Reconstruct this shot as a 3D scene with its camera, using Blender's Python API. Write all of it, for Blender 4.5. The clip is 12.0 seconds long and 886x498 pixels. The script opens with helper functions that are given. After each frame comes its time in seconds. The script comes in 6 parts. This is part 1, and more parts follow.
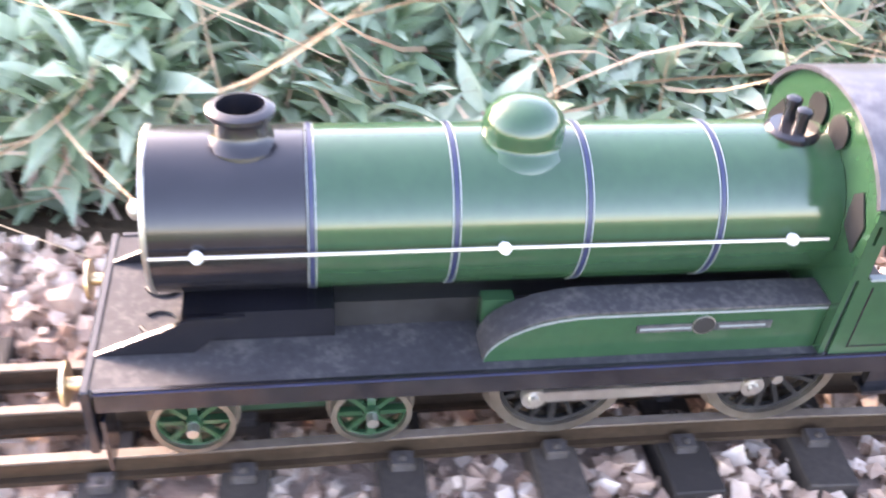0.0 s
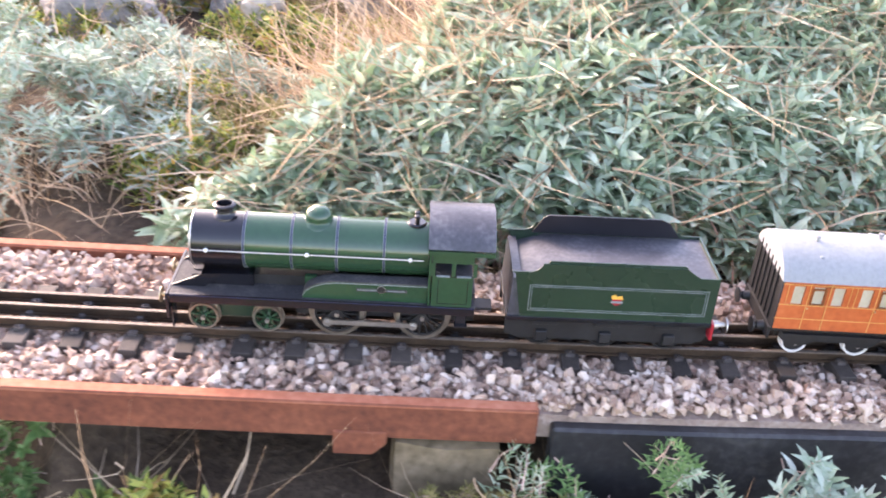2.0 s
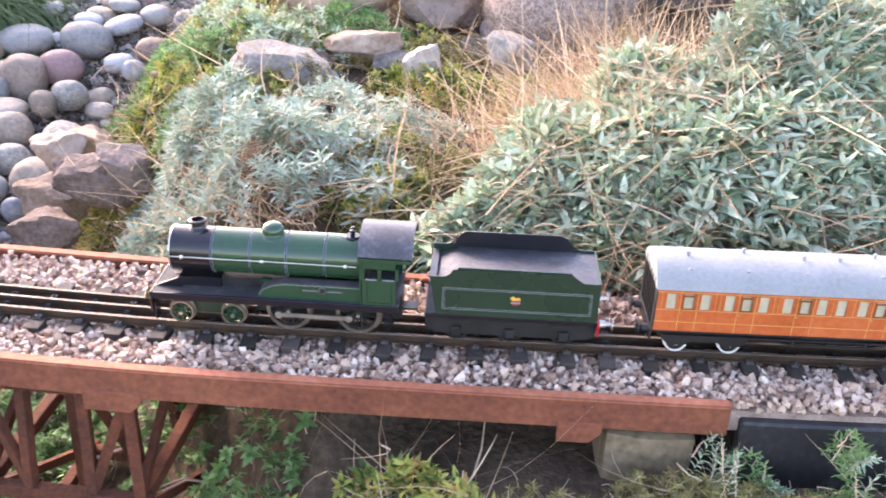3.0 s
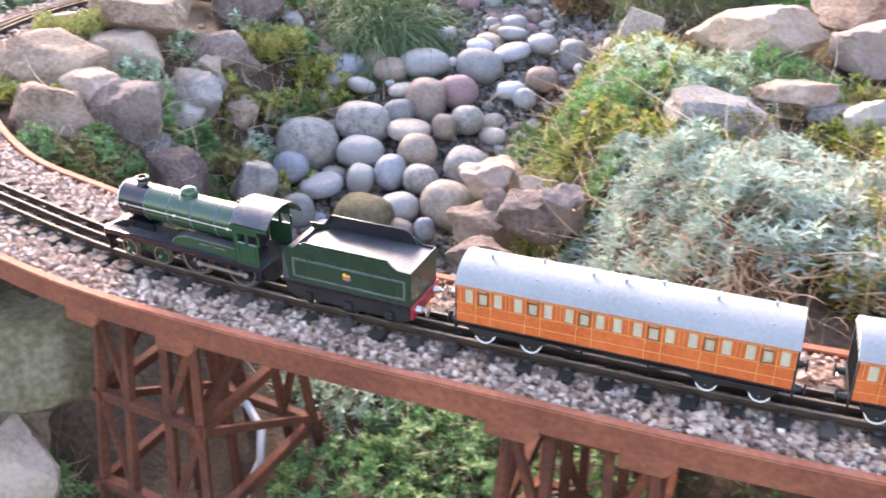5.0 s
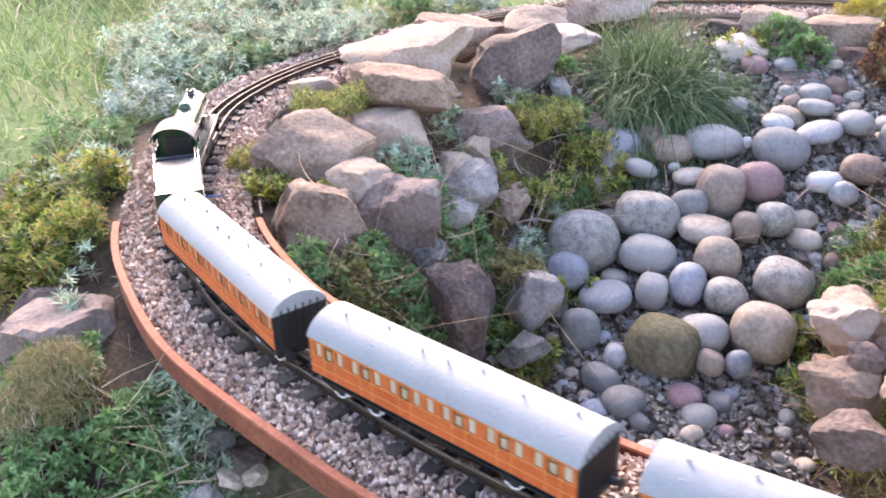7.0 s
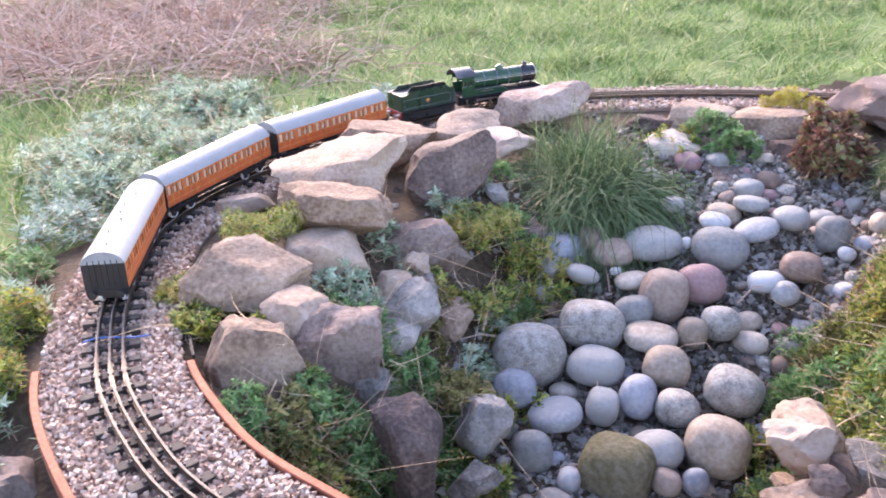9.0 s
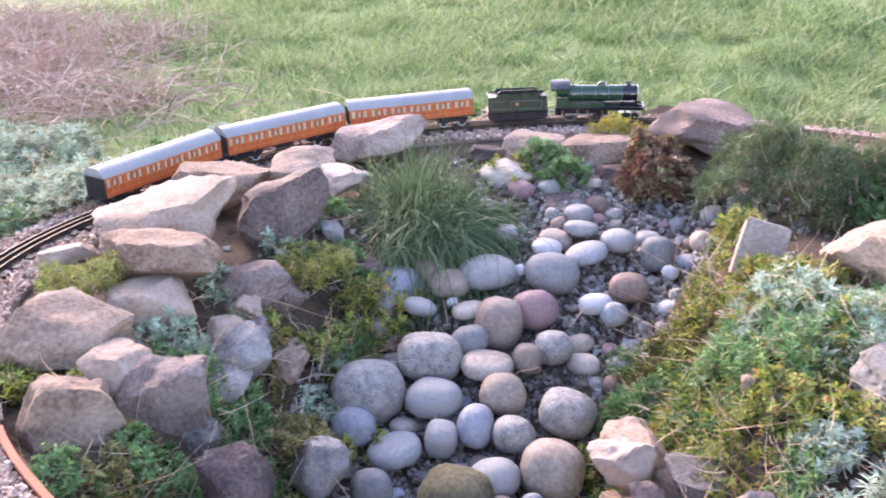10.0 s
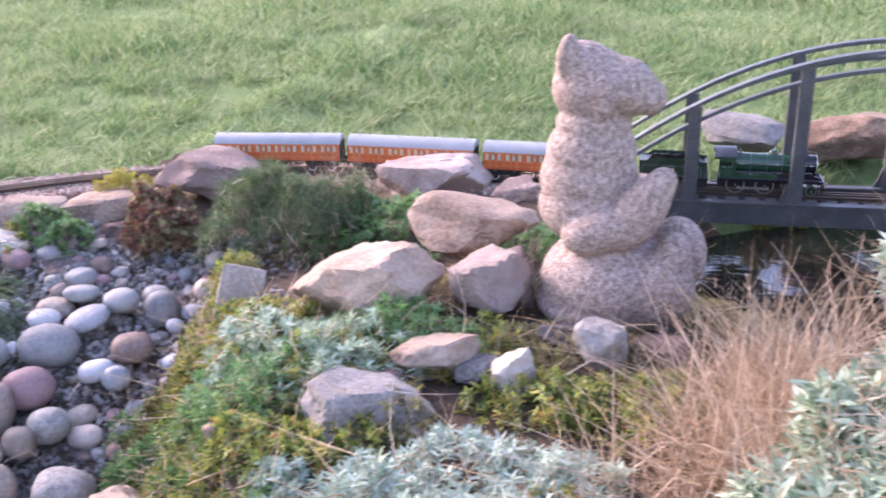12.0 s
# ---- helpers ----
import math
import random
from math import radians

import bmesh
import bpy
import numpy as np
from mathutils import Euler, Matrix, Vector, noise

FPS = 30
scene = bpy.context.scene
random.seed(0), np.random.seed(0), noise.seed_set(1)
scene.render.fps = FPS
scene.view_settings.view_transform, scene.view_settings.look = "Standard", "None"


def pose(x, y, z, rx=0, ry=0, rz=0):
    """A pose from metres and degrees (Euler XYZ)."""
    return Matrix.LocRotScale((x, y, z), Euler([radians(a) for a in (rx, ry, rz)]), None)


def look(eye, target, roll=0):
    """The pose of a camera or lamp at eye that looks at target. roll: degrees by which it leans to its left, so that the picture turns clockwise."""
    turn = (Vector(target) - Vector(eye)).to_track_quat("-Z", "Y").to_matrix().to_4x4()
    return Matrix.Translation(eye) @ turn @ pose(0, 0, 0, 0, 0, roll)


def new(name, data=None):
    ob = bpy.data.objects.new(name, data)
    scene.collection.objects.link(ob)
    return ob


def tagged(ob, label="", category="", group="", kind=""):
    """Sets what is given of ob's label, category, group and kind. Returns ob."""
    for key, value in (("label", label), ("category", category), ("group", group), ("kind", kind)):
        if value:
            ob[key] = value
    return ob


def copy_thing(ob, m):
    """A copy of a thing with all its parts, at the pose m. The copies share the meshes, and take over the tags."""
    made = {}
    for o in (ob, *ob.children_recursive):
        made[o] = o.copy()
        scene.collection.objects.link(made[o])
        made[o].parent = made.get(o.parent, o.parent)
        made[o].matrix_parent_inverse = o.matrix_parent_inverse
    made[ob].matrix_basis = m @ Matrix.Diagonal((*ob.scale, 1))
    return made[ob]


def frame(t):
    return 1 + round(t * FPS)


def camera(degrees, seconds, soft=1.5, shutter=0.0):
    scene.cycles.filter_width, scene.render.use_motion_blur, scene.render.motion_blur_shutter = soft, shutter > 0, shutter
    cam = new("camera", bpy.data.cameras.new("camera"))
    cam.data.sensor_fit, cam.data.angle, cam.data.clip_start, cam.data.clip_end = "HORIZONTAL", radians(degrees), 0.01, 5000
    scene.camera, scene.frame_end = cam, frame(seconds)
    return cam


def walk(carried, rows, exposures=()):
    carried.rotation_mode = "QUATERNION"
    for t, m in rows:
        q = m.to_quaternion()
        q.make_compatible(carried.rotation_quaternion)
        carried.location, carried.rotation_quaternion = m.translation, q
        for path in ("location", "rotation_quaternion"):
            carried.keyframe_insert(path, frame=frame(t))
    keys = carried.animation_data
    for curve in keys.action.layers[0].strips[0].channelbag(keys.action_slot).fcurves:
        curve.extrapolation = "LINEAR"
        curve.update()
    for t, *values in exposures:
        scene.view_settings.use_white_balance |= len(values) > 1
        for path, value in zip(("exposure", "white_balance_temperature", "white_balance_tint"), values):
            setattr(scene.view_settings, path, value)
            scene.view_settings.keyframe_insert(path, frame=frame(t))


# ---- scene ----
cam = camera(49.7, 12.0, soft=1.8, shutter=0.25)
PATH = [
    (0, (0.205, 0.237, 0.196), (-0.07, 1.795, -1.028), 5.2),
    (0.5, (0.14, 0.159, 0.247), (-0.122, 1.756, -0.927), 6.9),
    (1, (0.139, 0.042, 0.293), (-0.234, 1.656, -0.827), 5.6),
    (1.5, (0.151, -0.111, 0.351), (-0.316, 1.518, -0.712), 4.7),
    (2, (0.108, -0.212, 0.399), (-0.43, 1.427, -0.614), 3.8),
    (2.5, (0.055, -0.317, 0.436), (-0.535, 1.335, -0.526), 3.1),
    (2.7, (0.047, -0.346, 0.443), (-0.572, 1.302, -0.506), 2.6),
    (4.3, (-0.043, -0.447, 0.481), (-0.986, 1.042, -0.463), 0.6),
    (4.5, (-0.071, -0.46, 0.485), (-1.065, 0.997, -0.457), 0.3),
    (5, (-0.193, -0.492, 0.504), (-1.294, 0.886, -0.439), -0.2),
    (5.5, (-0.311, -0.53, 0.511), (-1.504, 0.769, -0.432), -0.9),
    (6, (-0.42, -0.497, 0.512), (-1.677, 0.737, -0.436), -1.3),
    (6.5, (-0.52, -0.432, 0.537), (-1.82, 0.758, -0.409), -1.7),
    (7, (-0.582, -0.413, 0.548), (-1.905, 0.761, -0.385), -1.9),
    (7.2, (-0.61, -0.407, 0.555), (-1.936, 0.772, -0.369), -1.8),
    (8.8, (-0.649, -0.366, 0.593), (-1.939, 0.923, -0.228), -2.4),
    (9, (-0.643, -0.361, 0.601), (-1.913, 0.954, -0.21), -2.5),
    (9.5, (-0.625, -0.335, 0.609), (-1.813, 1.067, -0.18), -2.3),
    (10, (-0.594, -0.314, 0.611), (-1.672, 1.186, -0.156), -2.3),
    (10.5, (-0.574, -0.308, 0.617), (-1.51, 1.294, -0.129), -2.1),
    (11, (-0.528, -0.281, 0.613), (-1.301, 1.413, -0.116), -1.8),
    (11.5, (-0.475, -0.26, 0.615), (-1.073, 1.507, -0.106), -1.6),
    (12, (-0.389, -0.226, 0.631), (-0.765, 1.602, -0.089), -1.3),
]
walk(cam, [(t, look(eye, target, roll)) for t, eye, target, roll in PATH],
     exposures=[(0.0, 3.73, 7850, 30), (1.0, 3.31, 7850, 30), (2.5, 2.82, 7450, 29), (5.5, 2.78, 7250, 25), (7.0, 2.6, 7150, 27), (9.5, 2.5, 6800, 31), (12.0, 2.36, 6500, 37)])


# ---- world, sun and exposure ----
world = bpy.data.worlds.new("world")
scene.world = world
world.use_nodes = True
wn = world.node_tree
sky = wn.nodes.new("ShaderNodeTexSky")
sky.sky_type = 'NISHITA'
sky.sun_disc = False
sky.sun_elevation = radians(28)
sky.sun_rotation = radians(-62)
sky.air_density = 1.0
sky.dust_density = 1.5
sky.ozone_density = 1.0
bg = wn.nodes["Background"]
wn.links.new(sky.outputs["Color"], bg.inputs["Color"])
bg.inputs["Strength"].default_value = 0.15
sun_data = bpy.data.lights.new("sun", 'SUN')
sun_data.energy = 1.1
sun_data.angle = radians(14)
sun_data.color = (1.0, 0.91, 0.82)
sun = new("sun", sun_data)
sun.matrix_world = look((-3.0, 1.6, 1.8), (0, 0, 0))


# ---- materials ----
def material(name, colours, rough=0.6, metal=0.0, scale=20.0, fine=160.0, bump=0.3, island=0.0, spec=0.5, coat=0.0, obj_random=0.0, depth=0.002, translucent=0.0):
    """A noise-varied surface: colours are blended by a coarse noise, broken by a fine one."""
    m = bpy.data.materials.new(name)
    m.use_nodes = True
    t = m.node_tree
    p = t.nodes["Principled BSDF"]
    geo = t.nodes.new("ShaderNodeTexCoord")
    n1 = t.nodes.new("ShaderNodeTexNoise")
    n1.inputs["Scale"].default_value = scale
    n1.inputs["Detail"].default_value = 5
    n2 = t.nodes.new("ShaderNodeTexNoise")
    n2.inputs["Scale"].default_value = fine
    n2.inputs["Detail"].default_value = 3
    for n in (n1, n2):
        t.links.new(geo.outputs["Object"], n.inputs["Vector"])
    mix = t.nodes.new("ShaderNodeMath")
    mix.operation = 'MULTIPLY_ADD'
    mix.inputs[1].default_value = 0.45
    t.links.new(n2.outputs["Fac"], mix.inputs[0])
    half = t.nodes.new("ShaderNodeMath")
    half.operation = 'MULTIPLY'
    half.inputs[1].default_value = 0.55
    t.links.new(n1.outputs["Fac"], half.inputs[0])
    t.links.new(half.outputs[0], mix.inputs[2])
    fac = mix.outputs[0]
    if island or obj_random:
        src = t.nodes.new("ShaderNodeNewGeometry").outputs["Random Per Island"] if island else t.nodes.new("ShaderNodeObjectInfo").outputs["Random"]
        amount = island or obj_random
        add = t.nodes.new("ShaderNodeMath")
        add.operation = 'MULTIPLY_ADD'
        add.inputs[1].default_value = amount
        t.links.new(src, add.inputs[0])
        sub = t.nodes.new("ShaderNodeMath")
        sub.operation = 'SUBTRACT'
        sub.inputs[1].default_value = amount / 2
        t.links.new(fac, sub.inputs[0])
        t.links.new(sub.outputs[0], add.inputs[2])
        fac = add.outputs[0]
    ramp = t.nodes.new("ShaderNodeValToRGB")
    lo, hi = (0.3, 0.7) if not (island or obj_random) else (0.5 - 0.5 * (island or obj_random), 0.5 + 0.5 * (island or obj_random))
    el = ramp.color_ramp.elements
    while len(el) < len(colours):
        el.new(0.5)
    for i, c in enumerate(colours):
        el[i].position = lo + (hi - lo) * i / max(1, len(colours) - 1)
        el[i].color = (*c, 1)
    t.links.new(fac, ramp.inputs["Fac"])
    t.links.new(ramp.outputs["Color"], p.inputs["Base Color"])
    rr = t.nodes.new("ShaderNodeMapRange")
    rr.inputs["To Min"].default_value = max(0.02, rough - 0.12)
    rr.inputs["To Max"].default_value = min(1.0, rough + 0.12)
    t.links.new(n1.outputs["Fac"], rr.inputs["Value"])
    t.links.new(rr.outputs["Result"], p.inputs["Roughness"])
    p.inputs["Metallic"].default_value = metal
    p.inputs["Specular IOR Level"].default_value = spec
    p.inputs["Coat Weight"].default_value = coat
    if bump:
        b = t.nodes.new("ShaderNodeBump")
        b.inputs["Strength"].default_value = bump
        b.inputs["Distance"].default_value = depth
        t.links.new(mix.outputs[0], b.inputs["Height"])
        t.links.new(b.outputs["Normal"], p.inputs["Normal"])
    if translucent:
        p.inputs["Subsurface Weight"].default_value = 0.0
        tr = t.nodes.new("ShaderNodeBsdfTranslucent")
        t.links.new(ramp.outputs["Color"], tr.inputs["Color"])
        ms = t.nodes.new("ShaderNodeMixShader")
        ms.inputs[0].default_value = translucent
        t.links.new(p.outputs[0], ms.inputs[1])
        t.links.new(tr.outputs[0], ms.inputs[2])
        t.links.new(ms.outputs[0], t.nodes["Material Output"].inputs["Surface"])
    return m


M = dict(
    soil=material("soil", [(0.035, 0.024, 0.016), (0.085, 0.06, 0.04), (0.15, 0.11, 0.07)], 0.95, scale=9, fine=120, bump=0.8, depth=0.01, spec=0.2),
    lawn=material("lawn", [(0.08, 0.13, 0.04), (0.13, 0.19, 0.07), (0.22, 0.23, 0.11)], 0.95, scale=2.5, fine=60, bump=0.8, depth=0.02, spec=0.1),
    ballast=material("ballast", [(0.22, 0.14, 0.105), (0.42, 0.29, 0.22), (0.53, 0.4, 0.31), (0.68, 0.57, 0.48)], 0.85, scale=60, fine=500, bump=0.4, island=0.9, spec=0.3),
    ballast_one=material("ballast_one", [(0.22, 0.14, 0.105), (0.42, 0.29, 0.22), (0.53, 0.4, 0.31), (0.68, 0.57, 0.48)], 0.85, scale=60, fine=500, bump=0.4, obj_random=0.9, spec=0.3),
    grit=material("grit", [(0.18, 0.13, 0.105), (0.3, 0.22, 0.18), (0.4, 0.32, 0.27)], 0.95, scale=60, fine=300, bump=0.9, depth=0.004),
    gravel=material("gravel", [(0.08, 0.07, 0.06), (0.19, 0.17, 0.15), (0.36, 0.34, 0.31)], 0.8, scale=40, fine=300, bump=0.3, island=0.9, spec=0.3),
    rail=material("rail", [(0.06, 0.042, 0.03), (0.12, 0.085, 0.06)], 0.45, metal=0.7, scale=40, fine=400, bump=0.2, depth=0.0005),
    railtop=material("railtop", [(0.13, 0.10, 0.08), (0.24, 0.2, 0.17)], 0.72, metal=0.5, scale=30, fine=300, bump=0.1, depth=0.0003),
    sleeper=material("sleeper", [(0.018, 0.014, 0.012), (0.04, 0.032, 0.027), (0.075, 0.06, 0.05)], 0.8, scale=60, fine=500, bump=0.5, obj_random=0.5, depth=0.001),
    chair=material("chair", [(0.05, 0.045, 0.045), (0.11, 0.10, 0.10)], 0.6, metal=0.3, scale=60, fine=500, bump=0.3, depth=0.0006),
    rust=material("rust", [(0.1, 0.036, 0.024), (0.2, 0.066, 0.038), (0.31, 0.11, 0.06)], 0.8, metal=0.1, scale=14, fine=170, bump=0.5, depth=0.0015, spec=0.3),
    # the same rust lightened, with light from above put into its colour
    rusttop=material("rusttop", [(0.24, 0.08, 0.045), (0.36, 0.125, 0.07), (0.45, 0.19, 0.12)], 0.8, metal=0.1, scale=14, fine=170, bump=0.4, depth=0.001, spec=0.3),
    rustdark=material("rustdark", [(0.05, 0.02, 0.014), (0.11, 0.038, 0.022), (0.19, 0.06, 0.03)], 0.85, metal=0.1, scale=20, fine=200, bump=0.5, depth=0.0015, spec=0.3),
    board=material("board", [(0.01, 0.01, 0.011), (0.022, 0.022, 0.024), (0.06, 0.06, 0.06)], 0.55, scale=12, fine=150, bump=0.4),
    concrete=material("concrete", [(0.09, 0.07, 0.035), (0.22, 0.165, 0.1), (0.34, 0.27, 0.18)], 0.9, scale=10, fine=120, bump=0.6, depth=0.003),
    sand=material("sand", [(0.16, 0.105, 0.075), (0.31, 0.225, 0.165), (0.42, 0.33, 0.26)], 0.9, scale=14, fine=150, bump=0.9, depth=0.005, obj_random=0.35, spec=0.25),
    pinkish=material("pinkish", [(0.2, 0.14, 0.115), (0.38, 0.285, 0.235), (0.48, 0.38, 0.33)], 0.9, scale=14, fine=150, bump=0.8, depth=0.004, obj_random=0.3, spec=0.25),
    dark=material("dark", [(0.07, 0.05, 0.045), (0.17, 0.125, 0.105), (0.28, 0.22, 0.19)], 0.9, scale=14, fine=150, bump=0.9, depth=0.005, obj_random=0.35, spec=0.25),
    grey=material("grey", [(0.11, 0.10, 0.09), (0.24, 0.22, 0.2), (0.36, 0.33, 0.3)], 0.9, scale=16, fine=170, bump=0.9, depth=0.004, obj_random=0.35, spec=0.25),
    mossrock=material("mossrock", [(0.05, 0.06, 0.02), (0.14, 0.12, 0.07), (0.25, 0.22, 0.16)], 0.95, scale=9, fine=120, bump=0.9, depth=0.005, spec=0.2),
    p_blue=material("p_blue", [(0.2, 0.215, 0.24), (0.3, 0.31, 0.34), (0.4, 0.41, 0.44)], 0.65, scale=12, fine=120, bump=0.25, depth=0.001, obj_random=0.3, spec=0.3),
    p_grey=material("p_grey", [(0.15, 0.15, 0.145), (0.24, 0.24, 0.23), (0.33, 0.32, 0.3)], 0.7, scale=12, fine=140, bump=0.25, depth=0.001, obj_random=0.4, spec=0.3),
    p_brown=material("p_brown", [(0.18, 0.125, 0.1), (0.27, 0.2, 0.16), (0.36, 0.29, 0.24)], 0.7, scale=12, fine=140, bump=0.25, depth=0.001, obj_random=0.3, spec=0.3),
    p_pink=material("p_pink", [(0.19, 0.11, 0.11), (0.29, 0.18, 0.175), (0.36, 0.25, 0.24)], 0.65, scale=12, fine=140, bump=0.2, depth=0.001, spec=0.3),
    p_tan=material("p_tan", [(0.25, 0.2, 0.155), (0.38, 0.32, 0.26), (0.48, 0.42, 0.36)], 0.7, scale=12, fine=140, bump=0.25, depth=0.001, obj_random=0.3, spec=0.3),
    p_pale=material("p_pale", [(0.25, 0.255, 0.26), (0.36, 0.36, 0.36), (0.47, 0.47, 0.47)], 0.7, scale=12, fine=140, bump=0.2, depth=0.001, obj_random=0.3, spec=0.3),
    p_speck=material("p_speck", [(0.1, 0.095, 0.085), (0.3, 0.28, 0.25), (0.46, 0.44, 0.4)], 0.8, scale=70, fine=260, bump=0.5, depth=0.001, spec=0.3),
    green=material("green", [(0.016, 0.052, 0.026), (0.022, 0.068, 0.033)], 0.18, scale=20, fine=300, bump=0.03, depth=0.0005, coat=0.3),
    deepgreen=material("deepgreen", [(0.012, 0.032, 0.019), (0.018, 0.044, 0.025)], 0.3, scale=20, fine=300, bump=0.03, depth=0.0005, coat=0.2),
    black=material("black", [(0.007, 0.007, 0.009), (0.014, 0.014, 0.018)], 0.2, scale=30, fine=400, bump=0.08, depth=0.0004, coat=0.15),
    dusty=material("dusty", [(0.015, 0.015, 0.018), (0.03, 0.03, 0.034), (0.09, 0.085, 0.08)], 0.75, scale=60, fine=500, bump=0.15, depth=0.0004),
    cabroof=material("cabroof", [(0.03, 0.03, 0.036), (0.055, 0.055, 0.065), (0.12, 0.12, 0.13)], 0.4, scale=40, fine=300, bump=0.08, depth=0.0004),
    under=material("under", [(0.008, 0.008, 0.009), (0.02, 0.02, 0.021)], 0.5, scale=60, fine=300, bump=0.1, depth=0.0005),
    tyre=material("tyre", [(0.22, 0.19, 0.16), (0.4, 0.36, 0.31)], 0.4, metal=0.9, scale=60, fine=300, bump=0.05, depth=0.0003),
    white=material("white", [(0.62, 0.62, 0.6), (0.78, 0.78, 0.76)], 0.5, scale=60, fine=300, bump=0.05, depth=0.0003),
    brass=material("brass", [(0.5, 0.36, 0.2), (0.7, 0.55, 0.36)], 0.35, metal=0.9, scale=60, fine=300, bump=0.05, depth=0.0003),
    steel=material("steel", [(0.42, 0.4, 0.37), (0.62, 0.6, 0.56)], 0.35, metal=0.9, scale=60, fine=300, bump=0.05, depth=0.0003),
    lining=material("lining", [(0.15, 0.18, 0.18), (0.24, 0.27, 0.27)], 0.5, scale=60, fine=300, bump=0),
    navy=material("navy", [(0.012, 0.018, 0.05), (0.02, 0.028, 0.075)], 0.4, scale=60, fine=300, bump=0),
    red=material("red", [(0.3, 0.012, 0.02), (0.42, 0.02, 0.03)], 0.4, scale=60, fine=300, bump=0.05, depth=0.0003),
    teak=material("teak", [(0.4, 0.075, 0.018), (0.52, 0.11, 0.028), (0.6, 0.15, 0.045)], 0.45, scale=45, fine=260, bump=0.08, depth=0.0004),
    teakdark=material("teakdark", [(0.2, 0.055, 0.014), (0.3, 0.09, 0.02)], 0.5, scale=45, fine=260, bump=0.08, depth=0.0004),
    beading=material("beading", [(0.6, 0.26, 0.07), (0.7, 0.34, 0.11)], 0.45, scale=60, fine=260, bump=0),
    blind=material("blind", [(0.42, 0.38, 0.26), (0.55, 0.5, 0.37)], 0.35, scale=60, fine=260, bump=0),
    coachroof=material("coachroof", [(0.2, 0.212, 0.218), (0.26, 0.272, 0.278), (0.31, 0.32, 0.325)], 0.62, scale=20, fine=300, bump=0.06, depth=0.0004),
    orange=material("orange", [(0.65, 0.3, 0.03), (0.8, 0.45, 0.08)], 0.5, scale=60, fine=260, bump=0),
    iron=material("iron", [(0.03, 0.035, 0.036), (0.06, 0.065, 0.065), (0.1, 0.1, 0.1)], 0.5, metal=0.2, scale=25, fine=240, bump=0.3, depth=0.0008),
    statue=material("statue", [(0.1, 0.072, 0.062), (0.3, 0.23, 0.195), (0.52, 0.43, 0.38)], 0.95, scale=130, fine=300, bump=1.0, depth=0.006, spec=0.2),
    hose=material("hose", [(0.4, 0.42, 0.44), (0.55, 0.57, 0.6)], 0.4, scale=30, fine=200, bump=0.05),
    cable=material("cable", [(0.03, 0.1, 0.3), (0.05, 0.15, 0.42)], 0.4, scale=30, fine=200, bump=0),
    twig=material("twig", [(0.28, 0.17, 0.13), (0.45, 0.32, 0.25), (0.58, 0.44, 0.36)], 0.9, scale=30, fine=200, bump=0.2, island=0.8),
    straw=material("straw", [(0.25, 0.165, 0.1), (0.48, 0.35, 0.23), (0.7, 0.55, 0.4)], 0.85, scale=30, fine=200, bump=0, island=0.9, translucent=0.25),
    glauc=material("glauc", [(0.2, 0.3, 0.17), (0.37, 0.48, 0.33), (0.58, 0.67, 0.52)], 0.6, scale=25, fine=200, bump=0.1, island=0.8, translucent=0.25),
    silver=material("silver", [(0.2, 0.3, 0.2), (0.34, 0.44, 0.34), (0.5, 0.58, 0.5)], 0.65, scale=25, fine=200, bump=0.1, island=0.8, translucent=0.2),
    sedum=material("sedum", [(0.05, 0.09, 0.02), (0.16, 0.24, 0.05), (0.42, 0.46, 0.09), (0.42, 0.25, 0.08)], 0.6, scale=8, fine=120, bump=0, island=0.55, translucent=0.25),
    herb=material("herb", [(0.07, 0.16, 0.05), (0.14, 0.28, 0.09), (0.25, 0.4, 0.16)], 0.6, scale=10, fine=120, bump=0, island=0.7, translucent=0.3),
    redsedum=material("redsedum", [(0.16, 0.055, 0.04), (0.32, 0.16, 0.11), (0.27, 0.3, 0.11)], 0.6, scale=10, fine=120, bump=0, island=0.8, translucent=0.2),
    yellow=material("yellow", [(0.38, 0.34, 0.05), (0.55, 0.48, 0.1)], 0.8, scale=20, fine=150, bump=0.3, island=0.6, translucent=0.2),
    moss=material("moss", [(0.1, 0.1, 0.025), (0.22, 0.2, 0.06), (0.3, 0.24, 0.1)], 0.95, scale=20, fine=200, bump=0, island=0.8),
    grass=material("grass", [(0.08, 0.16, 0.045), (0.15, 0.24, 0.08), (0.24, 0.32, 0.13), (0.38, 0.4, 0.22)], 0.65, scale=1.6, fine=40, bump=0, island=0.5, translucent=0.35),
    clump=material("clump", [(0.04, 0.085, 0.03), (0.085, 0.15, 0.055), (0.22, 0.27, 0.12)], 0.6, scale=20, fine=100, bump=0, island=0.8, translucent=0.25),
    deadleaf=material("deadleaf", [(0.22, 0.1, 0.05), (0.36, 0.18, 0.09)], 0.8, scale=30, fine=200, bump=0.2),
)
glass = bpy.data.materials.new("water")
glass.use_nodes = True
wp = glass.node_tree.nodes["Principled BSDF"]
wp.inputs["Base Color"].default_value = (0.012, 0.013, 0.012, 1)
wp.inputs["Roughness"].default_value = 0.05
wnz = glass.node_tree.nodes.new("ShaderNodeTexNoise")
wnz.inputs["Scale"].default_value = 35
wbp = glass.node_tree.nodes.new("ShaderNodeBump")
wbp.inputs["Strength"].default_value = 0.3
wbp.inputs["Distance"].default_value = 0.004
glass.node_tree.links.new(wnz.outputs["Fac"], wbp.inputs["Height"])
glass.node_tree.links.new(wbp.outputs["Normal"], wp.inputs["Normal"])
M["water"] = glass


